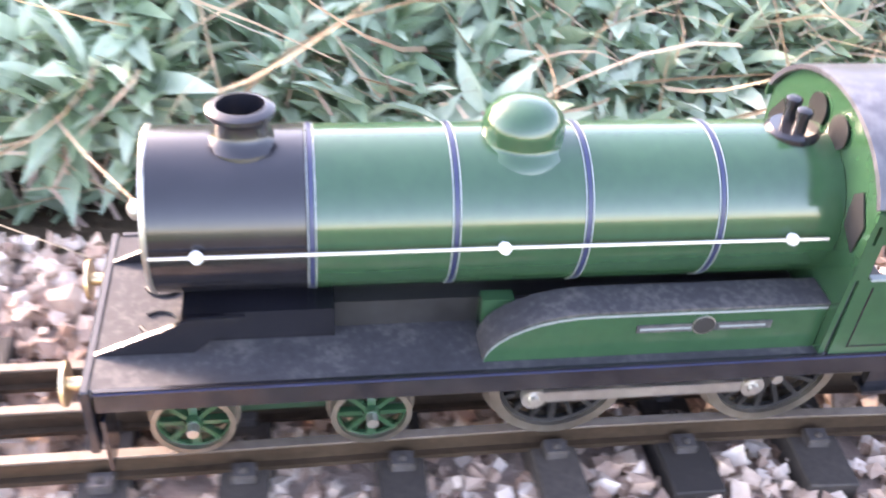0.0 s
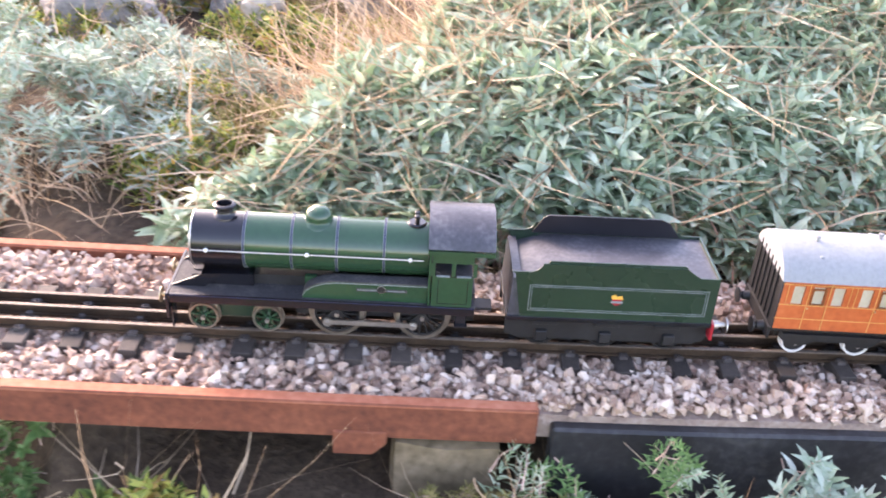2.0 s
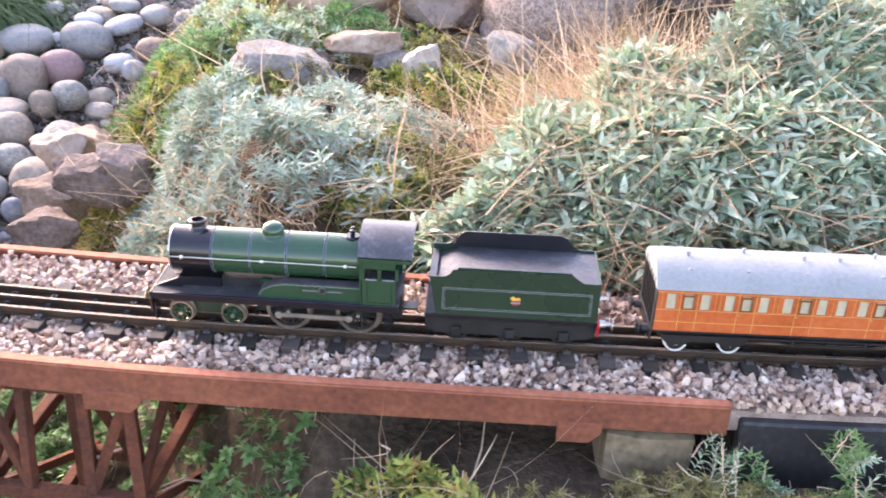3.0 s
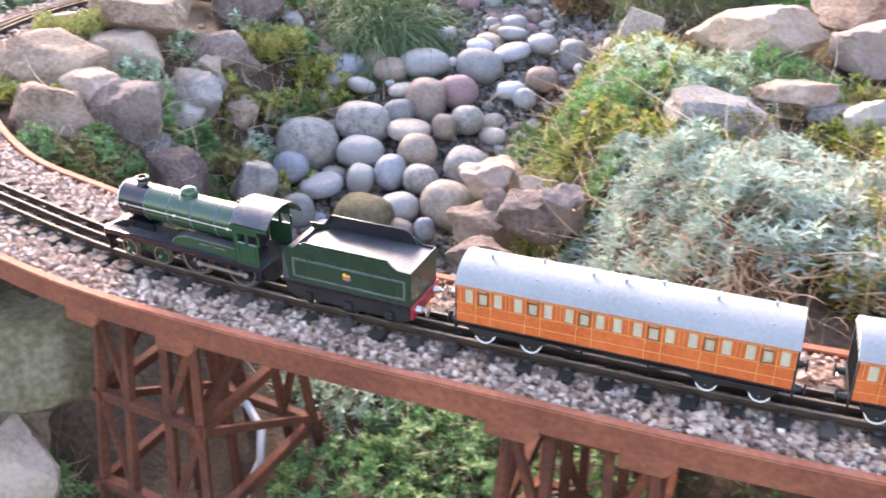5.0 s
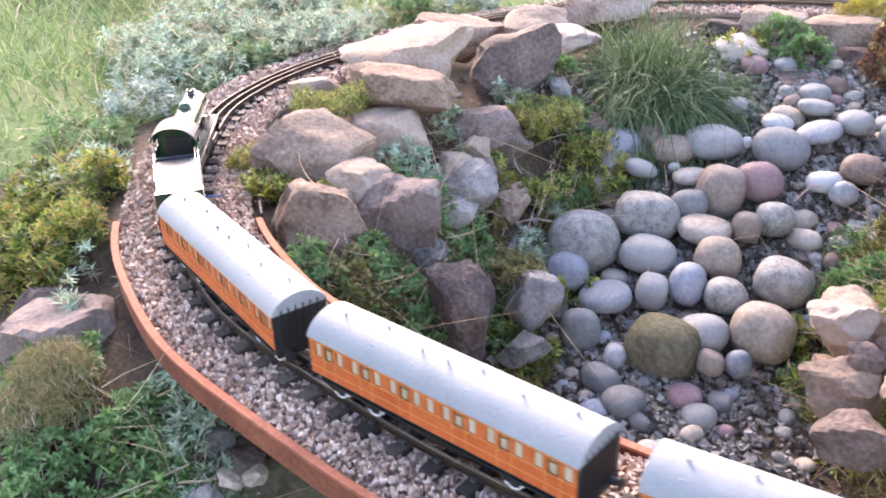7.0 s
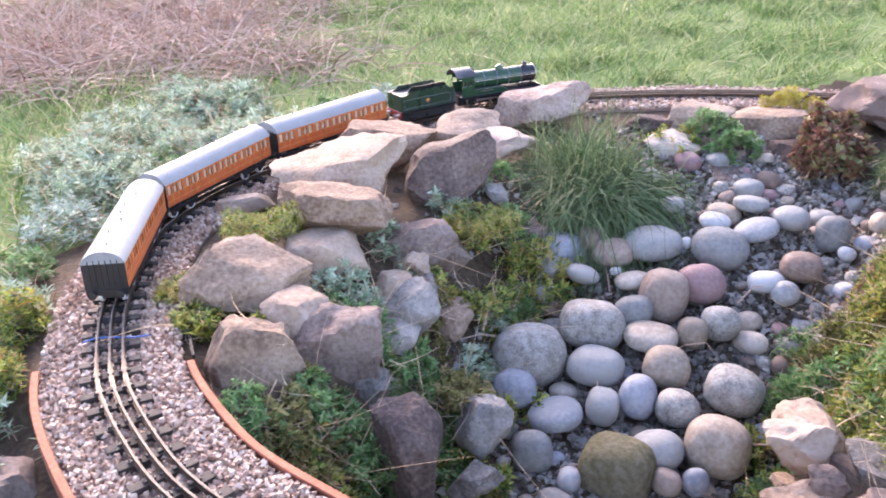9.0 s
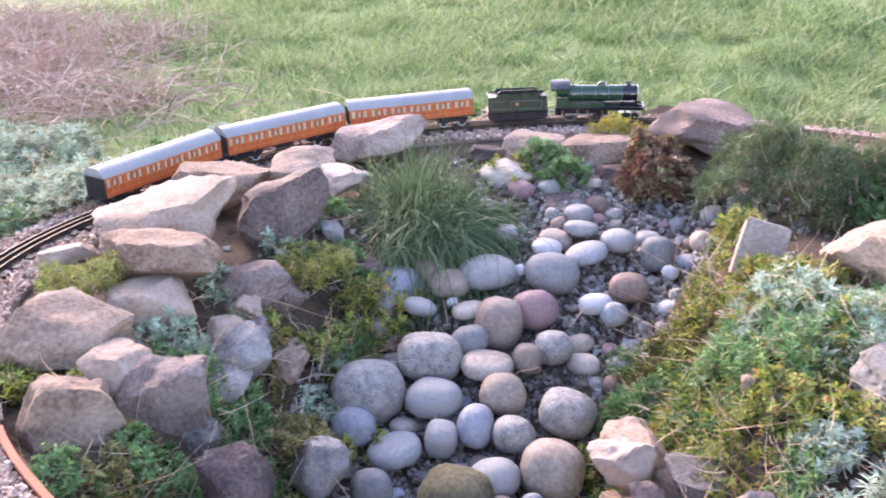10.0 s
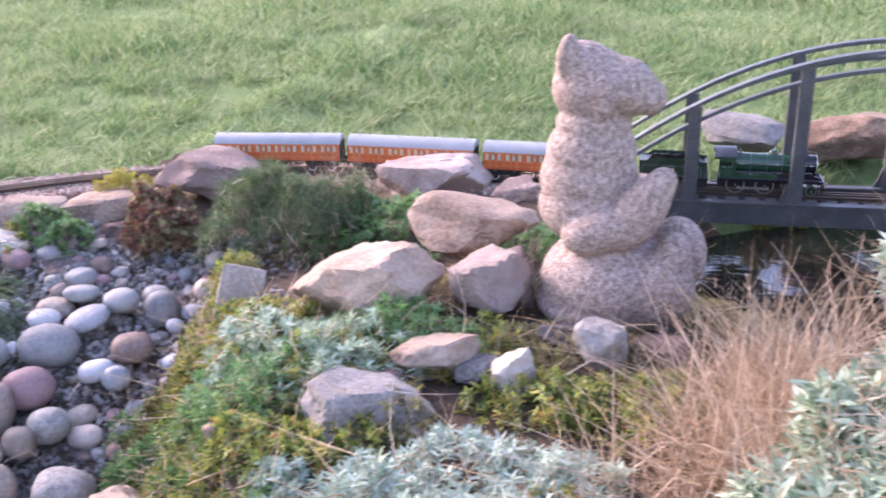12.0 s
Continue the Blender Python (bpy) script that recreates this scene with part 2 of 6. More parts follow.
# ---- mesh building ----
class Geo:
    """Gathers primitives into one mesh."""

    def __init__(self):
        self.v, self.f, self.m, self.cur = [], [], [], 0

    def mat(self, i):
        self.cur = i
        return self

    def add(self, vs, fs):
        o = len(self.v)
        self.v += [tuple(p) for p in vs]
        for q in fs:
            self.f.append(tuple(o + i for i in q))
            self.m.append(self.cur)
        return self

    def box(self, x0, x1, y0, y1, z0, z1):
        v = [(x, y, z) for x in (x0, x1) for y in (y0, y1) for z in (z0, z1)]
        return self.add(v, [(0, 1, 3, 2), (4, 6, 7, 5), (0, 4, 5, 1), (2, 3, 7, 6), (0, 2, 6, 4), (1, 5, 7, 3)])

    def lathe(self, prof, axis="z", at=(0, 0, 0), n=20, cap=True):
        """prof: (radius, height) pairs turned round the axis."""
        v, f = [], []
        for r, h in prof:
            for k in range(n):
                a = 2 * math.pi * k / n
                p = (r * math.cos(a), r * math.sin(a), h)
                if axis == "x":
                    p = (p[2], p[0], p[1])
                elif axis == "y":
                    p = (p[1], p[2], p[0])
                v.append((p[0] + at[0], p[1] + at[1], p[2] + at[2]))
        for i in range(len(prof) - 1):
            for k in range(n):
                j = (k + 1) % n
                f.append((i * n + k, i * n + j, (i + 1) * n + j, (i + 1) * n + k))
        if cap:
            f.append(tuple(range(n - 1, -1, -1)))
            f.append(tuple((len(prof) - 1) * n + k for k in range(n)))
        return self.add(v, f)

    def prism(self, poly, y0, y1, plane="xz"):
        """A polygon extruded across the third axis."""
        n = len(poly)
        def put(a, b, c):
            return (a, c, b) if plane == "xz" else ((c, a, b) if plane == "yz" else (a, b, c))
        v = [put(a, b, y0) for a, b in poly] + [put(a, b, y1) for a, b in poly]
        f = [tuple(range(n)), tuple(range(2 * n - 1, n - 1, -1))]
        f += [(i, n + i, n + (i + 1) % n, (i + 1) % n) for i in range(n)]
        return self.add(v, f)

    def tube(self, pts, r, n=8, taper=1.0):
        pts = [Vector(p) for p in pts]
        v, f = [], []
        for i, p in enumerate(pts):
            d = (pts[min(i + 1, len(pts) - 1)] - pts[max(i - 1, 0)]).normalized()
            a = d.orthogonal().normalized() if i == 0 else (a - d * a.dot(d)).normalized()
            b = d.cross(a)
            rr = r * (1 + (taper - 1) * i / max(1, len(pts) - 1))
            for k in range(n):
                w = 2 * math.pi * k / n
                v.append(p + (a * math.cos(w) + b * math.sin(w)) * rr)
        for i in range(len(pts) - 1):
            for k in range(n):
                j = (k + 1) % n
                f.append((i * n + k, i * n + j, (i + 1) * n + j, (i + 1) * n + k))
        f += [tuple(range(n - 1, -1, -1)), tuple((len(pts) - 1) * n + k for k in range(n))]
        return self.add(v, f)

    def bar(self, a, b, w, h):
        """A square bar from a to b."""
        a, b = Vector(a), Vector(b)
        d = (b - a).normalized()
        s = d.cross(Vector((0, 0, 1)))
        s = s.normalized() if s.length > 0.05 else Vector((1, 0, 0))
        u = s.cross(d)
        v = [p + s * i * w / 2 + u * j * h / 2 for p in (a, b) for i in (-1, 1) for j in (-1, 1)]
        return self.add(v, [(0, 1, 3, 2), (4, 6, 7, 5), (0, 4, 5, 1), (2, 3, 7, 6), (0, 2, 6, 4), (1, 5, 7, 3)])

    def mesh(self, name, mats, bevel=0.0, smooth=35):
        me = bpy.data.meshes.new(name)
        me.from_pydata(self.v, [], self.f)
        mats = mats if isinstance(mats, (list, tuple)) else [mats]
        for m in mats:
            me.materials.append(m)
        me.polygons.foreach_set("material_index", self.m)
        bm = bmesh.new()
        bm.from_mesh(me)
        bmesh.ops.recalc_face_normals(bm, faces=bm.faces)
        if bevel:
            sharp = [e for e in bm.edges if len(e.link_faces) == 2 and e.calc_face_angle(0) > 0.7]
            bmesh.ops.bevel(bm, geom=sharp, offset=bevel, segments=1, affect='EDGES', clamp_overlap=True)
        bm.to_mesh(me)
        bm.free()
        me.polygons.foreach_set("use_smooth", [True] * len(me.polygons))
        me.set_sharp_from_angle(angle=radians(smooth))
        return me

    def part(self, name, mats, parent=None, label="", bevel=0.0, smooth=35, at=None):
        ob = new(name, self.mesh(name, mats, bevel, smooth))
        if parent is not None:
            ob.parent = parent
        if at is not None:
            ob.matrix_basis = at
        if label:
            tagged(ob, label)
        return ob


def thing(name, label, category, group="", m=None, kind=""):
    ob = tagged(new(name), label, category, group, kind)
    if m is not None:
        ob.matrix_basis = m
    return ob


def raw_mesh(name, verts, faces, mat, smooth=False):
    """A large mesh straight from arrays of vertices and equal-sided faces."""
    me = bpy.data.meshes.new(name)
    verts, faces = np.asarray(verts, np.float32), np.asarray(faces, np.int32)
    n, k = faces.shape
    me.vertices.add(len(verts))
    me.vertices.foreach_set("co", verts.ravel())
    me.loops.add(n * k)
    me.loops.foreach_set("vertex_index", faces.ravel())
    me.polygons.add(n)
    me.polygons.foreach_set("loop_start", np.arange(0, n * k, k, dtype=np.int32))
    me.polygons.foreach_set("use_smooth", np.full(n, smooth))
    me.update(calc_edges=True)
    me.materials.append(mat)
    return me


# ---- the line of the track ----
CENTRE = [(1.6, 0.884), (1.2, 0.766), (0.8, 0.636), (0.4, 0.504), (0.239, 0.4495), (0.045, 0.3735), (-0.217, 0.277), (-0.431, 0.2015), (-0.60, 0.150),
          (-0.80, 0.093), (-1.05, 0.038), (-1.262, 0.0205), (-1.40, 0.0185), (-1.516, 0.040), (-1.63, 0.0755), (-1.725, 0.125), (-1.82, 0.185),
          (-1.925, 0.272), (-2.023, 0.369), (-2.085, 0.482), (-2.121, 0.60), (-2.137, 0.73), (-2.147, 0.86), (-2.135, 1.03), (-2.09, 1.21), (-2.02, 1.37),
          (-1.91, 1.51), (-1.76, 1.64), (-1.58, 1.75), (-1.39, 1.82), (-1.15, 1.855), (-0.85, 1.85), (-0.55, 1.825), (-0.3, 1.81), (0, 1.80), (0.4, 1.80), (0.9, 1.80)]


def catmull(c, n=12):
    c = np.array(c, float)
    p = np.vstack([2 * c[0] - c[1], c, 2 * c[-1] - c[-2]])
    out = []
    for i in range(1, len(p) - 2):
        a, b, d, e = p[i - 1:i + 3]
        for k in range(n):
            u = k / n
            out.append(0.5 * (2 * b + (d - a) * u + (2 * a - 5 * b + 4 * d - e) * u * u + (3 * b - a - 3 * d + e) * u ** 3))
    out.append(c[-1])
    return np.array(out)


LINE = catmull(CENTRE)
ARC = np.concatenate([[0], np.cumsum(np.linalg.norm(np.diff(LINE, axis=0), axis=1))])
TOTAL = ARC[-1]


def on_line(s, off=0.0):
    """The place at s metres along the track, off metres to its left, and its heading."""
    h = 0.012
    a = np.array([np.interp(s - h, ARC, LINE[:, 0]), np.interp(s - h, ARC, LINE[:, 1])])
    b = np.array([np.interp(s + h, ARC, LINE[:, 0]), np.interp(s + h, ARC, LINE[:, 1])])
    d = (b - a) / np.linalg.norm(b - a)
    p = np.array([np.interp(s, ARC, LINE[:, 0]), np.interp(s, ARC, LINE[:, 1])])
    return p[0] - d[1] * off, p[1] + d[0] * off, math.atan2(d[1], d[0])


def nearest_s(x, y):
    return float(ARC[np.argmin((LINE[:, 0] - x) ** 2 + (LINE[:, 1] - y) ** 2)])


S_RIGHT, S_LEFT = 1.72, nearest_s(-1.66, 0.09)
EDGE = {1: 0.0805, -1: 0.0955}


# ---- the lie of the land ----
def smooth01(v):
    v = np.clip(v, 0, 1)
    return v * v * (3 - 2 * v)


def track_distance(x, y):
    pts = LINE[::4]
    best, arc = np.full(x.shape, 9e9), np.zeros(x.shape)
    for (px, py), s in zip(pts, ARC[::4]):
        d = (x - px) ** 2 + (y - py) ** 2
        arc = np.where(d < best, s, arc)
        best = np.minimum(best, d)
    return np.sqrt(best), arc


def land(x, y, raw=False):
    x, y = np.asarray(x, float), np.asarray(y, float)
    axis = np.interp(y, [-1.2, -0.3, 0.0, 0.35, 0.7, 1.1, 1.5], [-0.6, -0.72, -0.78, -1.02, -1.27, -1.37, -1.38])
    left = np.interp(y, [-1.2, -0.3, 0.0, 0.35, 0.7, 1.1, 1.5], [0.9, 0.75, 0.62, 0.53, 0.46, 0.37, 0.22])
    right = np.interp(y, [-1.2, -0.3, 0.0, 0.35, 0.7, 1.1, 1.5], [1.3, 0.95, 0.74, 0.55, 0.4, 0.33, 0.2])
    bed = np.interp(y, [-1.5, -0.4, 0.0, 0.4, 0.75, 1.1, 1.45, 1.62], [-0.42, -0.36, -0.34, -0.31, -0.25, -0.165, -0.085, -0.03])
    u = np.where(x < axis, (axis - x) / left, (x - axis) / right)
    flat = 1 - smooth01((u - 0.5) / 0.62)
    front = (y < 0.36 + 0.33 * x) & (x > -0.3)
    side = np.where(front, -0.09, -0.035) - 0.12 * smooth01((0.15 - y) / 0.5)
    z = side * (1 - flat) + bed * flat + flat * 0.16 * np.clip(-1.3 - x, -0.25, 0.25) * smooth01((y - 0.4) / 0.3)
    z = z + 0.05 * np.exp(-(((x + 0.55) / 0.28) ** 2 + ((y - 1.12) / 0.3) ** 2))
    pond = smooth01(1.25 - np.sqrt(((x - 0.27) / 0.7) ** 2 + ((y - 1.62) / 0.5) ** 2)) * smooth01((x + 0.40) / 0.14)
    z = z - 0.26 * smooth01(pond * 1.8)
    z = z + 0.012 * np.sin(7.1 * x + 2.2 * y) * np.sin(6.3 * y - 1.7 * x) * (0.4 + 0.6 * flat)
    if raw:
        return z
    d, s = track_distance(x, y)
    carried = ((s > S_RIGHT - 0.02) & (s < S_LEFT + 0.03)) | (s > nearest_s(-0.42, 1.82))
    w = np.where(carried, 0, 1 - smooth01((d - np.where(front, 0.05, 0.09)) / np.where(front, 0.012, 0.09)))
    z = z * (1 - w) - 0.022 * w
    far = smooth01((np.hypot(x + 0.9, y - 0.9) - 2.0) / 3.0)
    return z + far * 0.03 * np.sin(1.3 * x + 0.4) * np.sin(1.1 * y)


def lz(x, y):
    return float(land(np.array([x]), np.array([y]))[0])


def is_lawn(x, y):
    """Turf: outside the loop of track, behind it and beyond its far end."""
    poly = LINE[::6]
    inside = np.zeros(x.shape, bool)
    for (x0, y0), (x1, y1) in zip(poly, np.roll(poly, -1, 0)):
        hit = ((y0 > y) != (y1 > y)) & (x < (x1 - x0) * (y - y0) / (y1 - y0 + 1e-12) + x0)
        inside ^= hit
    d, s = track_distance(x, y)
    back = (y > 1.6) | ((x < -1.9) & (y > 0.32)) | ((x < -2.12) & (y > -0.5))
    return (~inside & back & (d > 0.13 + 0.03 * np.sin(11 * x + 9 * y))) | (x > 2.2) | (y < -1.6) | (x < -3.0)


def make_ground():
    gx = np.concatenate([-3.2 - np.geomspace(0.05, 60, 26)[::-1], np.arange(-3.2, 1.6, 0.025), 1.6 + np.geomspace(0.05, 60, 24)])
    gy = np.concatenate([-1.3 - np.geomspace(0.05, 60, 24)[::-1], np.arange(-1.3, 2.6, 0.025), 2.6 + np.geomspace(0.05, 60, 30)])
    X, Y = np.meshgrid(gx, gy)
    Z = land(X, Y)
    v = np.stack([X.ravel(), Y.ravel(), Z.ravel()], 1)
    nx, ny = len(gx), len(gy)
    i, j = np.meshgrid(np.arange(nx - 1), np.arange(ny - 1))
    a = (j * nx + i).ravel()
    f = np.stack([a, a + 1, a + nx + 1, a + nx], 1)
    me = raw_mesh("ground", v, f, M["soil"], True)
    me.materials.append(M["lawn"])
    cx, cy = v[f].mean(1)[:, 0], v[f].mean(1)[:, 1]
    d, s = track_distance(cx, cy)
    outside = is_lawn(cx, cy)
    me.polygons.foreach_set("material_index", outside.astype(np.int32))
    return tagged(new("ground", me), "dark garden soil running out into a green lawn", "ground", kind="structure")


make_ground()


# ---- trackbed, rails, sleepers ----
def flare(s):
    """The deck widens on its outer side round the bend."""
    return 0.0105 * float(smooth01((s - 2.3) / 0.6))


def ribbon(s0, s1, off0, off1, z0, z1, step=0.02):
    """A bar that follows the track: its section lies between two offsets and two heights."""
    n = max(2, int((s1 - s0) / step))
    v, f = [], []
    for i in range(n + 1):
        s = s0 + (s1 - s0) * i / n
        for o, z in ((off0, z0), (off1, z0), (off1, z1), (off0, z1)):
            x, y, _ = on_line(s, o + (flare(s) if o > 0.06 else 0.0))
            v.append((x, y, z))
    for i in range(n):
        for k in range(4):
            j = (k + 1) % 4
            f.append((i * 4 + k, i * 4 + j, i * 4 + 4 + j, i * 4 + 4 + k))
    f += [(0, 1, 2, 3), (n * 4 + 3, n * 4 + 2, n * 4 + 1, n * 4)]
    return v, f


S0, S1 = 0.15, TOTAL - 0.05
track = thing("railway_track", "three-rail model railway track with dark sleepers on gravel ballast", "railway track", kind="structure")


def rail(off, top):
    g = Geo()
    g.mat(0).add(*ribbon(S0, S1, off - 0.0028, off + 0.0028, -0.0075, -0.006))
    g.add(*ribbon(S0, S1, off - 0.0008, off + 0.0008, -0.0078, top - 0.002))
    g.add(*ribbon(S0, S1, off - 0.0016, off + 0.0016, top - 0.0026, top - 0.0006))
    g.mat(1).add(*ribbon(S0, S1, off - 0.0014, off + 0.0014, top - 0.0008, top))
    return g.part("rail", [M["rail"], M["railtop"]], track)


for off, top in ((-0.0165, 0.0), (0.0165, 0.0), (0.0, 0.0005)):
    rail(off, top)

sleeper_meshes = []
for k in range(4):
    g = Geo()
    r = random.Random(k)
    w = 0.0068 + r.uniform(-0.0006, 0.0006)
    g.mat(0).box(-w, w, -0.0385 + r.uniform(-0.002, 0.002), 0.0385 + r.uniform(-0.002, 0.002), -0.021, -0.0095)
    g.mat(1)
    for off in (-0.0165, 0.0165):
        for side in (-1, 1):
            g.box(-0.0032, 0.0032, off + side * 0.0045 - 0.0026, off + side * 0.0045 + 0.0026, -0.0098, -0.0066)
            g.lathe([(0.0011, -0.007), (0.0011, -0.0056), (0.0006, -0.005)], at=(0, off + side * 0.0052, 0), n=6)
    g.box(-0.0025, 0.0025, -0.004, 0.004, -0.0098, -0.007)
    sleeper_meshes.append(g.mesh("sleeper", [M["sleeper"], M["chair"]], 0.0007))
rng = random.Random(5)
s = S0 + 0.02
while s < S1:
    x, y, a = on_line(s)
    ob = new("sleeper", rng.choice(sleeper_meshes))
    ob.parent = track
    ob.matrix_basis = pose(x, y, 0.0028 + rng.uniform(-0.001, 0.0005), 0, 0, math.degrees(a) + rng.uniform(-3, 3) + rng.choice((0, 180)))
    s += 0.0385 + rng.uniform(-0.003, 0.003)

# ballast bed and its stones
bed = Geo()
bed.add(*ribbon(S0, nearest_s(-0.5, 1.82), -0.088, 0.0755, -0.036, -0.0165))
bed.part("ballast_bed", M["grit"], track, "packed grit under the ballast")


def stone_shapes(count, seed, squash=0.75):
    """Small angular stones of eight corners each."""
    r = np.random.RandomState(seed)
    base = np.array([(x, y, z) for x in (-1, 1) for y in (-1, 1) for z in (-1, 1)], float) * 0.62
    return base[None] * r.uniform(0.3, 1.35, (count, 8, 3)) * np.array([1, 1, squash])


CUBE = np.array([(0, 1, 3, 2), (4, 6, 7, 5), (0, 4, 5, 1), (2, 3, 7, 6), (0, 2, 6, 4), (1, 5, 7, 3)])


def rotations(n, r, flat=False):
    a = r.uniform(0, 2 * np.pi, (n, 3))
    if flat:
        a[:, :2] *= 0.06
    c, s = np.cos(a), np.sin(a)
    R = np.zeros((n, 3, 3))
    R[:, 0, 0] = c[:, 2] * c[:, 1]
    R[:, 0, 1] = c[:, 2] * s[:, 1] * s[:, 0] - s[:, 2] * c[:, 0]
    R[:, 0, 2] = c[:, 2] * s[:, 1] * c[:, 0] + s[:, 2] * s[:, 0]
    R[:, 1, 0] = s[:, 2] * c[:, 1]
    R[:, 1, 1] = s[:, 2] * s[:, 1] * s[:, 0] + c[:, 2] * c[:, 0]
    R[:, 1, 2] = s[:, 2] * s[:, 1] * c[:, 0] - c[:, 2] * s[:, 0]
    R[:, 2, 0] = -s[:, 1]
    R[:, 2, 1] = c[:, 1] * s[:, 0]
    R[:, 2, 2] = c[:, 1] * c[:, 0]
    return R


def stone_field(name, xyz, size, mat, seed, parent=None, label=""):
    r = np.random.RandomState(seed)
    n = len(xyz)
    v = stone_shapes(n, seed) * (size * r.uniform(0.55, 1.3, n))[:, None, None] * 0.62
    v = np.einsum("nij,nkj->nki", rotations(n, r), v) + xyz[:, None, :]
    f = (np.arange(n) * 8)[:, None, None] + CUBE[None]
    ob = new(name, raw_mesh(name, v.reshape(-1, 3), f.reshape(-1, 4), mat))
    if parent:
        ob.parent = parent
    return tagged(ob, label, kind="stuff")


def ballast_points(s0, s1, count, seed, half=0.089):
    r = np.random.RandomState(seed)
    out = []
    for s, o, h in zip(r.uniform(s0, s1, count), r.uniform(-half, half - 0.0135, count), r.uniform(0, 1, count)):
        x, y, _ = on_line(s, o + max(0.0, o) * flare(s) / 0.0755)
        z = -0.0158 + 0.007 * h - 0.004 * (abs(abs(o) - 0.0165) < 0.004) - 0.002 * (abs(o) < 0.04)
        out.append((x, y, z))
    return np.array(out)


stone_field("ballast_stones", ballast_points(1.0, 3.9, 36000, 11), 0.0066, M["ballast"], 12, track, "pale pink and grey crushed stone ballast")
stone_field("ballast_stones", ballast_points(3.9, nearest_s(-0.5, 1.82), 18000, 13), 0.0085, M["ballast"], 14, track, "pale pink and grey crushed stone ballast")
stone_field("ballast_stones", ballast_points(0.15, 1.0, 4000, 15), 0.0095, M["ballast"], 16, track, "pale pink and grey crushed stone ballast")
single = []
for k in range(8):
    v = stone_shapes(1, 90 + k)[0] * 0.0048
    me = raw_mesh("ballast_stone", v, CUBE, M["ballast_one"])
    single.append(me)
r = random.Random(21)
for k in range(280):
    s, o = r.uniform(1.25, 2.2), r.choice((-1, 1)) * r.uniform(0.042, 0.072)
    x, y, _ = on_line(s, o)
    ob = new("ballast_stone", r.choice(single))
    ob.parent = track
    ob.matrix_basis = pose(x, y, -0.0085 + r.uniform(-0.002, 0.001), r.uniform(0, 360), r.uniform(0, 360), r.uniform(0, 360)) @ Matrix.Scale(r.uniform(0.7, 1.5), 4)


# ---- steel viaduct, abutments and trestles ----
viaduct = thing("viaduct", "rusty curved steel viaduct on braced trestle towers", "bridge", kind="structure")


def girder(side, s0, s1):
    g = Geo()
    o = side * EDGE[side]
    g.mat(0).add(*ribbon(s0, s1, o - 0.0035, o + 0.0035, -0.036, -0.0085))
    # top flange: lit tone of the web's rust, painted in
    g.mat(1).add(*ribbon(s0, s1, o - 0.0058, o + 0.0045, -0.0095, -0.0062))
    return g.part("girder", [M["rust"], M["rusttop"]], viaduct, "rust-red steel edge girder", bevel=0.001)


girder(1, S_RIGHT - 0.027, S_LEFT + 0.04)
girder(-1, nearest_s(-0.09, 0.33), S_LEFT - 0.01)
strip = Geo().add(*ribbon(S_LEFT, S_LEFT + 0.2, -0.103, -0.0995, -0.04, -0.005))
strip.part("edging_strip", M["sleeper"], viaduct, "dark metal edging strip")
deck = Geo()
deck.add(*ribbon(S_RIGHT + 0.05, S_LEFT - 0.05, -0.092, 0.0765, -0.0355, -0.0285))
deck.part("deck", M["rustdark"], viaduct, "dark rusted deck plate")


def gusset(s, side, w=0.05, parent=viaduct):
    x, y, a = on_line(s, side * (EDGE[side] + 0.001 + (flare(s) if side > 0 else 0.0)))
    g = Geo()
    g.prism([(-w / 2, -0.03), (w / 2, -0.03), (w / 2, -0.05), (-w / 2 + 0.01, -0.05), (-w / 2, -0.04)], -0.004, 0.004)
    return g.part("gusset_plate", M["rust"], parent, at=pose(x, y, 0, 0, 0, math.degrees(a)), bevel=0.0008)


